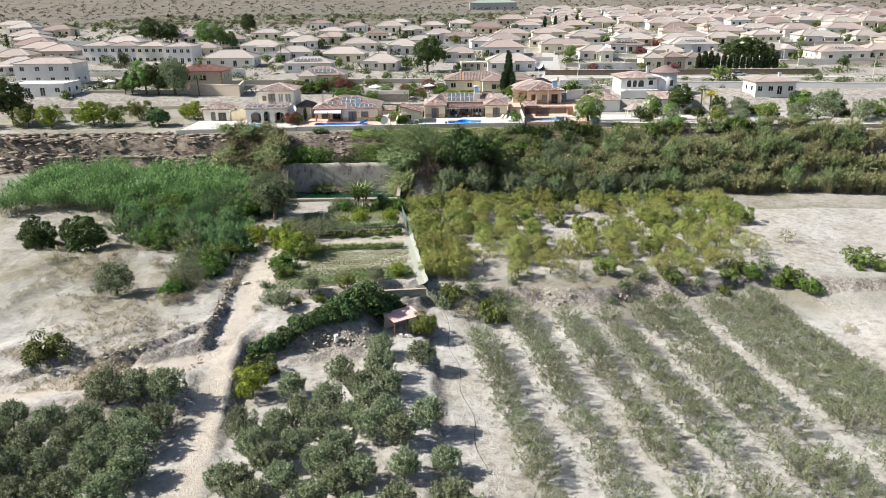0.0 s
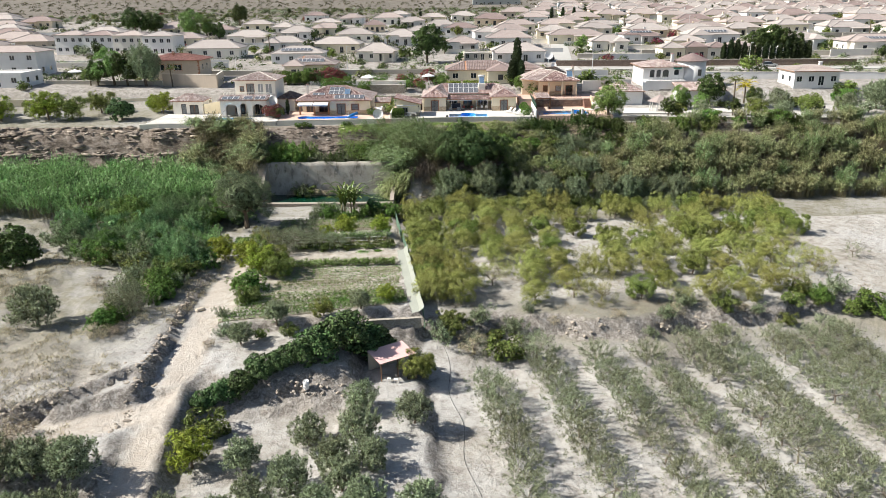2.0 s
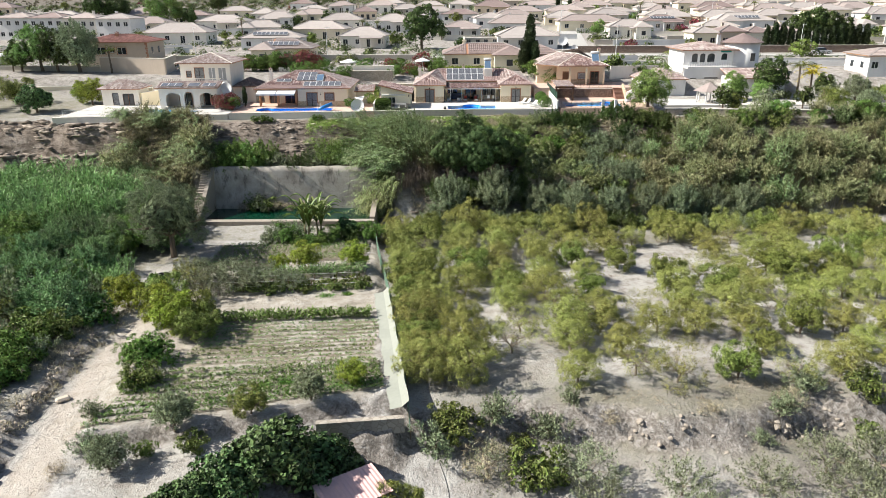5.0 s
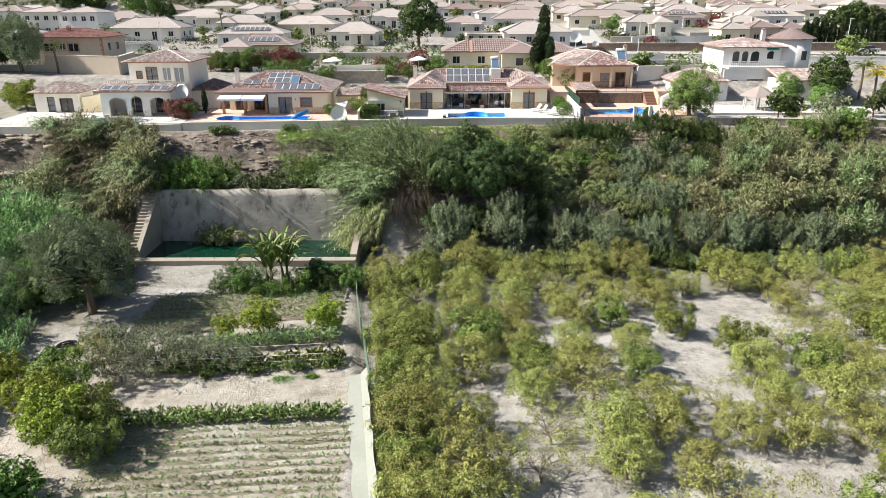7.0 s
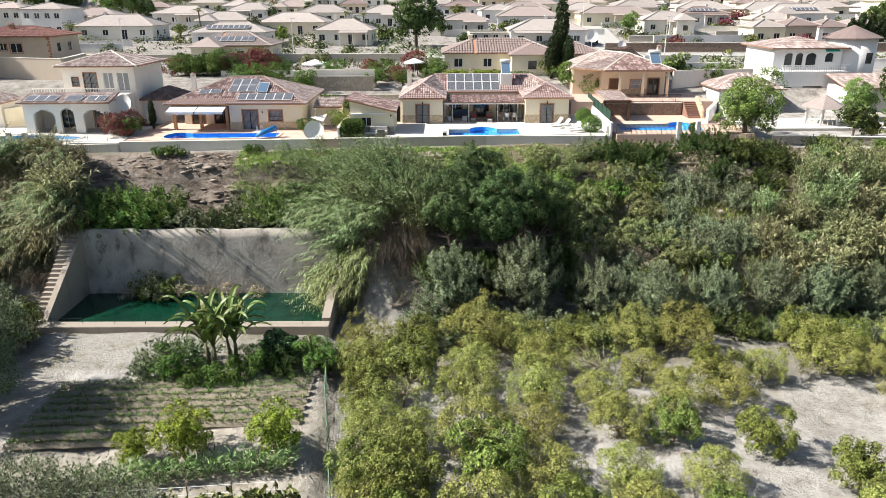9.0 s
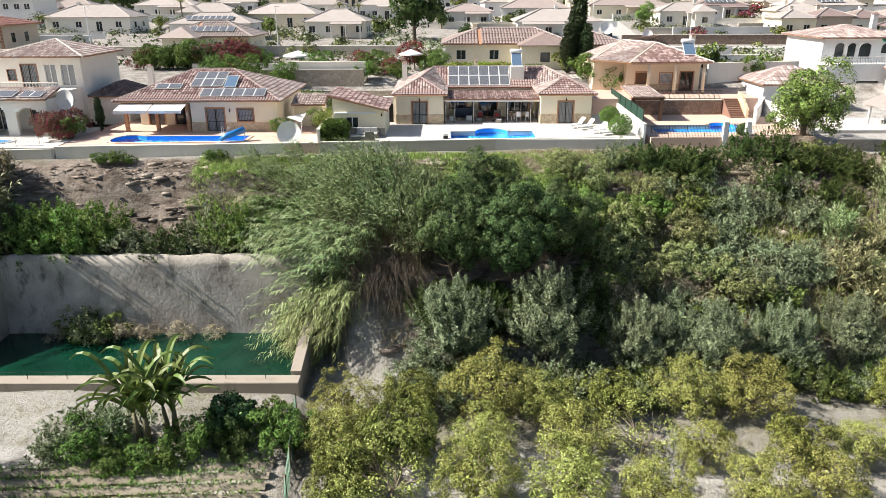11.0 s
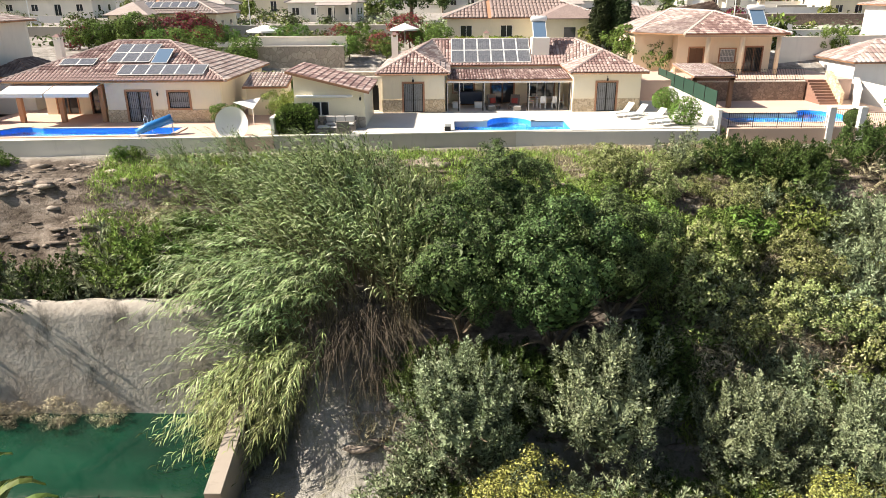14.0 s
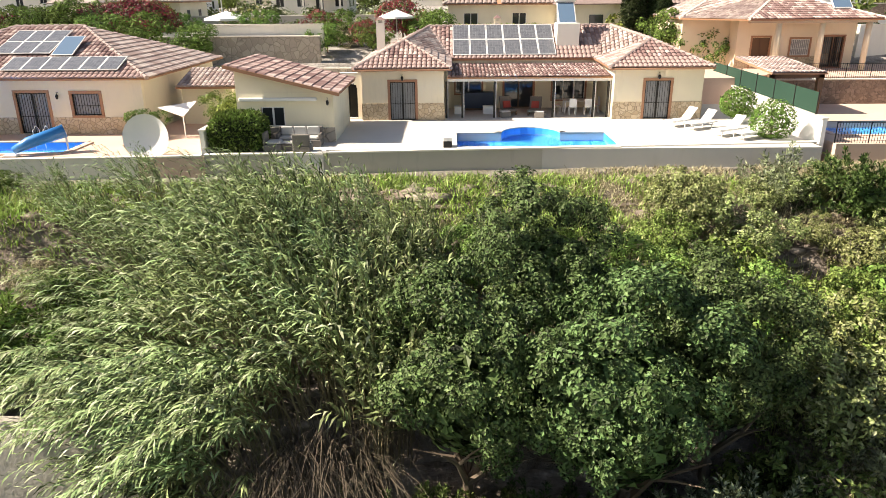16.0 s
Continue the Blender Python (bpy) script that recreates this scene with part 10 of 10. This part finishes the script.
# ---- loose stones on the banks ----
def stones():
    r = random.Random(77)
    shapes = []
    for k in range(5):
        bm = bmesh.new()
        bmesh.ops.create_icosphere(bm, subdivisions=1, radius=0.5)
        for v in bm.verts:
            v.co *= r.uniform(0.65, 1.15)
            v.co.z *= 0.65
        me = bpy.data.meshes.new("stone")
        bm.to_mesh(me)
        bm.free()
        me.materials.append(M["rock"])
        shapes.append(me)
    for k in range(260):
        u = r.random()
        if u < 0.5:
            x = r.uniform(-2, 46)
            y = float(bank_y(x)) + r.uniform(-2.2, 0.6)
        elif u < 0.75:
            y = r.uniform(70, 108)
            x = float(track_x(y)) - r.uniform(2.2, 3.4)
        else:
            x, y = r.uniform(-26, -12), r.uniform(77.4, 79.4)
        ob = new("stone", r.choice(shapes))
        s = r.uniform(0.15, 0.6)
        ob.matrix_basis = pose(x, y, ground_at(x, y), r.uniform(-20, 20), r.uniform(-20, 20), r.uniform(0, 360))
        ob.scale = (s, s * r.uniform(0.7, 1.2), s)
        tagged(ob, "pale rough stone on the earth bank", "stone", "stones on the banks")


stones()


def water_drum(x, y):
    """Open plastic drum for watering."""
    ob = thing("water_drum", x, y, ground_at(x, y) - 0.03, 15, "pale plastic water drum standing on bare soil", "drum")
    bm = bmesh.new()
    prof = ((0.27, 0.0), (0.29, 0.05), (0.3, 0.28), (0.315, 0.3), (0.3, 0.32), (0.3, 0.58), (0.315, 0.6), (0.3, 0.62), (0.29, 0.86), (0.26, 0.86), (0.26, 0.08))
    rows = [[bm.verts.new((r * math.cos(6.2832 * k / 18), r * math.sin(6.2832 * k / 18), h)) for k in range(18)] for r, h in prof]
    for a, b in zip(rows, rows[1:]):
        for k in range(18):
            bm.faces.new((a[k], a[(k + 1) % 18], b[(k + 1) % 18], b[k]))
    bm.faces.new(rows[-1])
    part("body", bm, M["white_metal"], ob, smooth=True)


water_drum(-17.3, 77.9)


# ---- things on the terraces ----
def lounger(x, y, rz):
    ob = thing("sun_lounger", x, y, 0, rz, "white sun lounger with raised back beside the pool", "lounger", "sun loungers")
    for s in (-0.3, 0.3):
        part("side_rail", tube(bmesh.new(), [(s, -0.95, 0.3), (s, 0.35, 0.32), (s, 0.95, 0.34)], 0.025, 6), M["white_metal"], ob)
        for q in (-0.8, 0.5):
            part("leg", tube(bmesh.new(), [(s, q, 0.0), (s, q + 0.06, 0.3)], 0.022, 6), M["white_metal"], ob)
    part("seat", boxed(-0.29, 0.29, -0.93, 0.33, 0.33, 0.37, 0.01), M["white_paint"], ob)
    part("backrest", box(bmesh.new(), -0.29, 0.29, 0, 0.75, 0, 0.04, 0, pose(0, 0.33, 0.36, 48, 0, 0)), M["white_paint"], ob)
    return ob


for x, y in ((9.2, 161.6), (9.9, 160.7), (10.7, 158.9), (11.4, 158.0)):
    lounger(x, y, -62)


def ball_shrub(name, x, y, z, r, mat, label, n=2600, zs=0.9, trunk=0.0):
    ob = thing(name, x, y, z, 0, label, "shrub")
    rr = np.random.RandomState(int(x * 11 + y) % 999)
    e = rr.normal(size=(n, 3))
    e /= np.linalg.norm(e, axis=1, keepdims=True)
    k = r * (0.82 + 0.2 * rr.rand(n)) * (1 + 0.08 * np.sin(4 * e[:, 0] + 3 * e[:, 1]))
    p = e * k[:, None] * np.array([1, 1, zs]) + np.array([0, 0, r * zs * 0.9 + trunk])
    me = leaves_mesh("crown", p, np.cross(e, rr.normal(size=(n, 3))) + 0.3 * e, 0.09 + 0.1 * rr.rand(n), np.full(n, 0.07), M[mat], 0.3, 8, e + rr.normal(size=(n, 3)) * 0.35)
    c = new("crown", me)
    c.parent = ob
    part("trunk", tube(bmesh.new(), [(0, 0, -0.05), (0, 0, r * 0.6 + trunk)], 0.06, 6), M["bark"], ob)


ball_shrub("round_shrub", 12.4, 162.4, 0, 0.9, "hedge", "round clipped citrus shrub beside the white wall", trunk=0.35)
ball_shrub("round_shrub", 12.5, 158.2, 0, 1.05, "hedge", "round clipped green shrub beside the white wall")
ball_shrub("round_shrub", 23.4, 157.6, 0, 0.6, "pine", "dark round shrub beside the pool gate")


def box_hedge(x0, x1, y0, y1, z0, h, mat, label, n=5200):
    ob = thing("box_hedge", (x0 + x1) / 2, (y0 + y1) / 2, z0, 0, label, "hedge")
    rr = np.random.RandomState(4)
    q = rr.rand(n, 3) * 2 - 1
    ax = rr.choice(3, n, p=(0.3, 0.35, 0.35))
    q[np.arange(n), ax] = np.where(rr.rand(n) < 0.5, -1, 1)
    q[:, 2] = np.where((ax == 2), 1, q[:, 2])
    round_ = 1 - 0.14 * (np.abs(q[:, 0]) ** 4 * np.abs(q[:, 2]) ** 4 + np.abs(q[:, 1]) ** 4 * np.abs(q[:, 2]) ** 4)
    p = np.stack([(x1 - x0) / 2 * q[:, 0] * round_, (y1 - y0) / 2 * q[:, 1] * round_, h * (0.5 + 0.5 * q[:, 2] * round_)], 1) + rr.normal(size=(n, 3)) * 0.05
    nrm = np.zeros((n, 3))
    nrm[np.arange(n), ax] = np.sign(q[np.arange(n), ax])
    c = new("leafage", leaves_mesh("leafage", p, nrm + rr.normal(size=(n, 3)) * 0.6, 0.12 + 0.1 * rr.rand(n), np.full(n, 0.075), M[mat], 0.3, 3))
    c.parent = ob
    # near-black box filling the hedge; its colour stands in for the inner shade
    part("core", boxed((x0 - x1) / 2 + 0.15, (x1 - x0) / 2 - 0.15, (y0 - y1) / 2 + 0.15, (y1 - y0) / 2 - 0.15, 0, h - 0.15, 0.1), M["hedge_shade"], ob)


# inner shade of the hedge given as a flat dark colour
M["hedge_shade"] = plain("hedge inside with shade in its colour", (0.02, 0.03, 0.012), 0.95)
box_hedge(-14.0, -11.9, 155.3, 157.4, 0, 1.55, "hedge", "big clipped green hedge block on the terrace")


def satellite_dish(x, y, z, r, rz, tilt, label, mast=0.5):
    ob = thing("satellite_dish", x, y, z, rz, label, "dish")
    bm = bmesh.new()
    n, rows = 24, []
    for i in range(6):
        u = i / 5
        rows.append([bm.verts.new((r * u * math.cos(6.2832 * k / n), 0.28 * r * u * u, r * u * math.sin(6.2832 * k / n))) for k in range(n)])
    for a, b in zip(rows, rows[1:]):
        for k in range(n):
            if (a[k].co - a[(k + 1) % n].co).length < 1e-6:
                bm.faces.new((a[k], b[k], b[(k + 1) % n]))
            else:
                bm.faces.new((a[k], b[k], b[(k + 1) % n], a[(k + 1) % n]))
    bmesh.ops.remove_doubles(bm, verts=bm.verts, dist=1e-5)
    m = pose(0, 0, mast + r * 0.9, tilt, 0, 0) @ pose(0, 0, 0, 180, 0, 0)
    bmesh.ops.transform(bm, matrix=m, verts=bm.verts)
    part("reflector", bm, M["white_metal"], ob, smooth=True)
    part("mast", tube(bmesh.new(), [(0, 0.25, 0), (0, 0.2, mast + r * 0.9)], 0.05, 8), M["frame"], ob)
    bm = bmesh.new()
    f = m @ Vector((0, -0.95 * r, 0))
    for a in (0.9, 3.0, 5.1):
        tube(bm, [m @ Vector((0.8 * r * math.cos(a), 0.15 * r, 0.8 * r * math.sin(a))), f], 0.012, 4)
    tube(bm, [f, f + Vector((0, 0.12, 0.02))], 0.05, 8)
    part("feed_arm", bm, M["dark_metal"], ob)


satellite_dish(-16.8, 155.3, 0, 1.04, 0, -12, "large white satellite dish on the terrace", -0.2)
satellite_dish(-38.2, 160.2, 0.0, 0.95, -14, -12, "large white satellite dish beside a house", 2.1)
satellite_dish(21.5, 184.5, 6.2, 0.6, 0, -20, "white satellite dish on a roof", 0.5)
satellite_dish(27.0, 232.0, 3.8, 1.2, 0, -20, "white satellite dish in a yard", 1.0)


def sofa_set():
    s = thing("wicker_sofa", -10.3, 157.0, 0, 0, "grey wicker sofa with pale cushions against the annexe", "sofa")
    part("base", boxed(-1.05, 1.05, -0.4, 0.4, 0.0, 0.32, 0.03), M["wicker"], s)
    part("back", boxed(-1.05, 1.05, 0.3, 0.42, 0.32, 0.85, 0.03), M["wicker"], s)
    for k in (-1.06, 0.94):
        part("arm", boxed(k, k + 0.12, -0.4, 0.3, 0.322, 0.6, 0.03), M["wicker"], s)
    for k in range(3):
        part("cushion", boxed(-0.93 + k * 0.62, -0.33 + k * 0.62, -0.38, 0.2, 0.325, 0.45, 0.04), M["cushion"], s)
        part("back_cushion", boxed(-0.93 + k * 0.62, -0.33 + k * 0.62, 0.15, 0.29, 0.46, 0.88, 0.05), M["cushion"], s)
    for x, y, rz in ((-11.3, 155.9, 90), (-9.9, 155.6, 180)):
        c = thing("wicker_chair", x, y, 0, rz, "grey wicker armchair with a pale cushion", "chair", "wicker chairs")
        part("base", boxed(-0.4, 0.4, -0.4, 0.4, 0.0, 0.32, 0.03), M["wicker"], c)
        part("back", boxed(-0.4, 0.4, 0.3, 0.42, 0.322, 0.85, 0.03), M["wicker"], c)
        part("cushion", boxed(-0.32, 0.32, -0.36, 0.28, 0.325, 0.45, 0.04), M["cushion"], c)
    t = thing("coffee_table", -10.6, 156.0, 0, 0, "low grey wicker coffee table", "table")
    part("base", boxed(-0.5, 0.5, -0.28, 0.28, 0.0, 0.34, 0.03), M["wicker"], t)
    part("tabletop", boxed(-0.54, 0.54, -0.32, 0.32, 0.342, 0.37), M["cushion"], t)


sofa_set()


def porch_furniture():
    for x, y, rz in ((0.3, 165.7, 20), (1.8, 165.5, -15)):
        c = thing("rattan_lounger", x, y, 0, rz, "dark rattan lounge chair with a red cushion", "chair", "rattan chairs")
        part("seat", boxed(-0.35, 0.35, -0.5, 0.3, 0.22, 0.36, 0.04), M["wicker"], c)
        part("backrest", box(bmesh.new(), -0.35, 0.35, 0, 0.1, 0, 0.75, 0, pose(0, 0.3, 0.3, -22, 0, 0)), M["wicker"], c)
        part("cushion", box(bmesh.new(), -0.22, 0.22, 0, 0.1, 0, 0.4, 0, pose(0, 0.16, 0.38, -22, 0, 0)), M["red_cloth"], c)
        for a in (-0.3, 0.3):
            for b in (-0.42, 0.22):
                part("leg", boxed(a - 0.03, a + 0.03, b - 0.03, b + 0.03, 0, 0.22), M["wood"], c)
        f = thing("footstool", x + (-0.3 if rz > 0 else 0.2), y - 0.95, 0, rz, "dark rattan footstool with a pale top", "stool", "footstools")
        part("base", boxed(-0.3, 0.3, -0.25, 0.25, 0, 0.3, 0.03), M["wicker"], f)
        part("cushion", boxed(-0.28, 0.28, -0.23, 0.23, 0.302, 0.38, 0.03), M["cushion"], f)
    t = thing("dining_table", 4.4, 166.2, 0, 0, "white dining table under the porch", "table")
    part("tabletop", boxed(-0.85, 0.85, -0.45, 0.45, 0.71, 0.75, 0.01), M["white_paint"], t)
    for a in (-0.75, 0.75):
        for b in (-0.36, 0.36):
            part("leg", boxed(a - 0.035, a + 0.035, b - 0.035, b + 0.035, 0, 0.71), M["white_paint"], t)
    for x, y, rz in ((4.0, 165.4, 180), (4.9, 165.4, 180), (3.2, 166.2, 90), (5.5, 166.2, -90)):
        c = thing("dining_chair", x, y, 0, rz, "pale wicker dining chair with a pink cushion", "chair", "chairs round the table")
        part("seat", boxed(-0.22, 0.22, -0.22, 0.22, 0.42, 0.46, 0.01), M["cushion"], c)
        part("backrest", boxed(-0.22, 0.22, 0.18, 0.22, 0.462, 0.95, 0.01), M["white_metal"], c)
        part("cushion", boxed(-0.19, 0.19, -0.19, 0.15, 0.462, 0.5, 0.01), M["pink_roof"], c)
        for a in (-0.19, 0.19):
            for b in (-0.19, 0.19):
                part("leg", boxed(a - 0.02, a + 0.02, b - 0.02, b + 0.02, 0, 0.42), M["white_metal"], c)
    b = thing("sideboard", -1.4, 167.7, 0, 0, "dark blue cabinet against the porch wall", "cabinet")
    part("body", boxed(-1.0, 1.0, -0.3, 0.3, 0.1, 1.05, 0.02), M["navy"], b)
    part("plinth", boxed(-0.95, 0.95, -0.25, 0.25, 0, 0.098), M["wood"], b)
    for x in (-2.6, -0.9):
        c = thing("storage_box", x, 166.0, 0, 0, "white storage box under the porch", "box", "storage boxes")
        part("body", boxed(-0.3, 0.3, -0.22, 0.22, 0, 0.42, 0.02), M["white_paint"], c)
        part("lid", boxed(-0.32, 0.32, -0.24, 0.24, 0.422, 0.47, 0.01), M["white_metal"], c)


M["navy"] = plain("navy blue paint", (0.03, 0.05, 0.10), 0.5)
porch_furniture()


def parasol(x, y, z, r, label):
    ob = thing("parasol", x, y, z, 0, label, "parasol", "parasols")
    bm = bmesh.new()
    n = 8
    ring = [bm.verts.new((r * math.cos(6.2832 * k / n), r * math.sin(6.2832 * k / n), 2.2 + (0 if k % 2 else -0.02))) for k in range(n)]
    low = [bm.verts.new(v.co + Vector((0, 0, -0.16))) for v in ring]
    top = bm.verts.new((0, 0, 2.75))
    for k in range(n):
        bm.faces.new((ring[k], ring[(k + 1) % n], top))
        bm.faces.new((low[k], low[(k + 1) % n], ring[(k + 1) % n], ring[k]))
    part("canopy", bm, M["white_paint"], ob, "white cloth canopy")
    part("pole", tube(bmesh.new(), [(0, 0, 0), (0, 0, 2.72)], 0.03, 6), M["frame"], ob)
    part("base", boxed(-0.3, 0.3, -0.3, 0.3, 0, 0.08, 0.02), M["concrete"], ob)


parasol(-7.6, 186.0, 2.8, 1.5, "white parasol on a terrace behind the villa")
parasol(-21.5, 184.5, 2.8, 1.9, "white parasol on a terrace behind the villa")
parasol(-98, 200, 3.2, 1.8, "white parasol beside a pool")
parasol(-29, 247, 4.2, 1.5, "pale parasol in a garden")


def green_screen():
    ob = thing("green_fence", 14.7, 165, 1.1, 0, "green shade netting on posts over the white wall", "fence")
    for k in range(7):
        u = k / 6
        x, y = 14.42 + 0.6 * u, 158.0 + 15.5 * u
        wpart("post", tube(bmesh.new(), [(x, y, 1.1), (x, y, 2.3)], 0.03, 6), M["dark_metal"], ob)
    bm = bmesh.new()
    poly(bm, [(14.43, 158.0, 1.18), (15.03, 173.5, 1.18), (15.03, 173.5, 2.2), (14.43, 158.0, 2.2)], 0.012)
    wpart("netting", bm, M["green_mesh"], ob)


green_screen()


def carport():
    ob = thing("carport", 15.6, 168, 0, 0, "tiled carport roof on posts beside the stone wall", "carport")
    roof_faces(ob, [[(12.0 + 3.2, 165.0, 2.35), (18.4, 165.0, 2.35), (18.4, 170.6, 2.75), (15.2, 170.6, 2.75)]], M["tiles_pink"], 0.26)
    for x in (15.4, 18.2):
        wpart("post", boxed(x - 0.15, x + 0.15, 165.3, 165.6, 0, 2.25), M["wood"], ob)
    wpart("beam", boxed(15.2, 18.4, 165.3, 165.6, 2.05, 2.25), M["wood"], ob)


carport()


def stairs_up():
    ob = thing("garden_stairs", 26.5, 168, 0, 0, "red tiled steps up to the raised terrace", "stairs")
    for i in range(9):
        wpart("step", boxed(25.75, 27.2, 166.6 + i * 0.29, 169.3, i * 0.18, i * 0.18 + 0.178), M["step_tile"], ob)
    wpart("side_wall", poly(bmesh.new(), [(27.25, 166.5, 0), (27.25, 169.3, 0), (27.25, 169.3, 2.3), (27.25, 168.6, 2.3), (27.25, 166.5, 0.9)], 0.25), M["cladding"], ob)


stairs_up()


def iron_rail(name, pts, z, h, label, gap=0.13, mat="dark_metal"):
    ob = thing(name, *pts[0], z, 0, label, "railing")
    for a, b in zip(pts, pts[1:]):
        bm = bmesh.new()
        L = math.hypot(b[0] - a[0], b[1] - a[1])
        n = int(L / gap)
        for i in range(n + 1):
            k = i / n
            x, y = a[0] + (b[0] - a[0]) * k, a[1] + (b[1] - a[1]) * k
            tube(bm, [(x, y, z), (x, y, z + h)], 0.011 if i % 12 else 0.028, 4, False)
        for zz in (z + 0.1, z + h - 0.04):
            tube(bm, [(*a, zz), (*b, zz)], 0.018, 4)
        wpart("rail_section", bm, M[mat], ob)
    return ob


iron_rail("terrace_railing", [(17.0, 169.2), (25.5, 169.2)], 1.55, 0.95, "black iron railing on the raised terrace")
iron_rail("pool_railing", [(14.9, 156.8), (21.2, 156.7)], 0.0, 1.0, "black iron railing before the pool")
iron_rail("pool_railing", [(23.6, 156.7), (29.4, 156.9)], 0.0, 1.0, "black iron railing before the pool")
for x in (21.4, 23.4):
    low_wall("gate_pier", [(x - 0.2, 156.7), (x + 0.2, 156.7)], -1.0, 1.35, 0.4, "white", "white pier of the pool gate")
iron_rail("pool_gate", [(21.7, 156.7), (23.1, 156.7)], 0.0, 1.2, "small iron gate between white piers")
for x in (-46.8, -45.2):
    low_wall("gate_pier", [(x - 0.18, 152.4), (x + 0.18, 152.4)], -1.0, 1.2, 0.36, "coping", "pale pier of the garden gate")
iron_rail("pool_gate", [(-46.6, 152.4), (-45.4, 152.4)], 0.0, 1.05, "small iron gate in the low wall")
iron_rail("pool_railing", [(-60.5, 151.3), (-47.1, 152.3)], 0.1, 0.8, "pale railing before the kidney pool", 0.16, "frame")
iron_rail("pool_railing", [(-45.0, 152.5), (-37.0, 153.1)], 0.1, 0.8, "pale railing before the kidney pool", 0.16, "frame")


def pool_cover():
    ob = thing("pool_cover", -21.6, 155.4, 0.0, 0, "rolled blue pool cover on its reel", "pool cover")
    wpart("roll", tube(bmesh.new(), [(-22.8, 154.9, 0.25), (-22.2, 155.2, 0.55), (-20.9, 156.0, 0.95)], [0.16, 0.26, 0.3], 10), M["blue_plastic"], ob, smooth=True)
    wpart("reel_stand", tube(bmesh.new(), [(-20.9, 156.0, 0.0), (-20.9, 156.0, 0.9)], 0.05, 6), M["frame"], ob)
    wpart("reel_foot", boxed(-23.2, -22.6, 154.7, 155.1, 0, 0.08), M["frame"], ob)
    l = thing("pool_ladder", -23.2, 157.9, 0, 0, "steel ladder in the long pool", "ladder")
    for x in (-23.5, -23.0):
        wpart("handrail", tube(bmesh.new(), [(x, 158.4, -0.02), (x, 158.4, 0.6), (x, 158.15, 0.8), (x, 157.85, 0.6), (x, 157.85, -0.6)], 0.022, 6), M["frame"], l)
    p = thing("pump_box", -3.3, 156.4, 0, 0, "small black and white pump box beside the pool", "box")
    part("body", boxed(-0.2, 0.2, -0.18, 0.18, 0, 0.3, 0.02), M["rubber"], p)
    part("lid", boxed(-0.22, 0.22, -0.2, 0.2, 0.302, 0.5, 0.03), M["white_paint"], p)
    s = thing("shade_sail", -18.0, 160.5, 0, 0, "white shade sail over a side yard", "sail")
    wpart("cloth", poly(bmesh.new(), [(-17.9, 159.4, 1.45), (-16.5, 159.0, 1.05), (-16.3, 160.6, 1.6)], 0.015), M["white_paint"], s)
    wpart("pole", tube(bmesh.new(), [(-16.5, 159.0, 0), (-16.5, 159.0, 1.1)], 0.03, 6), M["frame"], s)


pool_cover()


def car(x, y, z, rz, mat, label):
    ob = thing("car", x, y, z, rz, label, "car", "parked cars")
    bm = bmesh.new()
    box(bm, -2.1, 2.1, -0.85, 0.85, 0.3, 0.85, 0.12)
    part("body", bm, M[mat], ob)
    bm = bmesh.new()
    a = [bm.verts.new(p) for p in ((-1.5, -0.75, 0.84), (1.0, -0.75, 0.84), (1.0, 0.75, 0.84), (-1.5, 0.75, 0.84))]
    b = [bm.verts.new(p) for p in ((-1.1, -0.6, 1.42), (0.35, -0.6, 1.42), (0.35, 0.6, 1.42), (-1.1, 0.6, 1.42))]
    bm.faces.new(b)
    for i in range(4):
        bm.faces.new((a[i], a[(i + 1) % 4], b[(i + 1) % 4], b[i]))
    part("cabin", bm, M["glass"], ob)
    part("car_roof", boxed(-1.08, 0.33, -0.58, 0.58, 1.421, 1.46, 0.01), M[mat], ob)
    for i in (-1.3, 1.3):
        for j in (-0.8, 0.8):
            w = part("wheel", tube(bmesh.new(), [(i, j - 0.1, 0.32), (i, j + 0.1, 0.32)], 0.32, 14), M["rubber"], ob)
            part("rim", tube(bmesh.new(), [(i, j - 0.11, 0.32), (i, j + 0.11, 0.32)], 0.18, 10), M["frame"], w)


car(29.0, 240, ground_at(29, 240) + 0.1, 80, "car", "dark car parked in a carport")
car(-36.5, 172.6, 0.0, 10, "car", "dark car parked behind the garden")
car(73, 164.5, ground_at(73, 164.5), 20, "car", "dark car parked under a tree")
car(-90, 236, ground_at(-90, 236), 5, "silver_car", "silver car parked in a street")
car(86, 217.5, ground_at(86, 216) + 0.06, 0, "silver_car", "silver car parked along a stone wall")


def lamp_post(x, y, h):
    z = ground_at(x, y)
    ob = thing("street_lamp", x, y, z, 0, "grey street lamp post", "lamp", "street lamps")
    part("pole", tube(bmesh.new(), [(0, 0, 0), (0, 0, h)], [0.09, 0.05], 6), M["frame"], ob)
    part("lamp_head", boxed(-0.1, 0.7, -0.1, 0.1, h, h + 0.1, 0.02), M["frame"], ob)


for x, y in ((-30, 211), (36, 212), (78, 212), (120, 206), (34, 280), (52, 360), (-60, 211), (100, 330)):
    lamp_post(x, y, 7.0)
big_hall = plain_villa("warehouse", 45, 735, 46, 16, 6.5, 2.2, "hall_wall", "hall_roof", 0, None, "large grey-green industrial shed on the far slope", wins=6)
tagged(big_hall, category="warehouse")
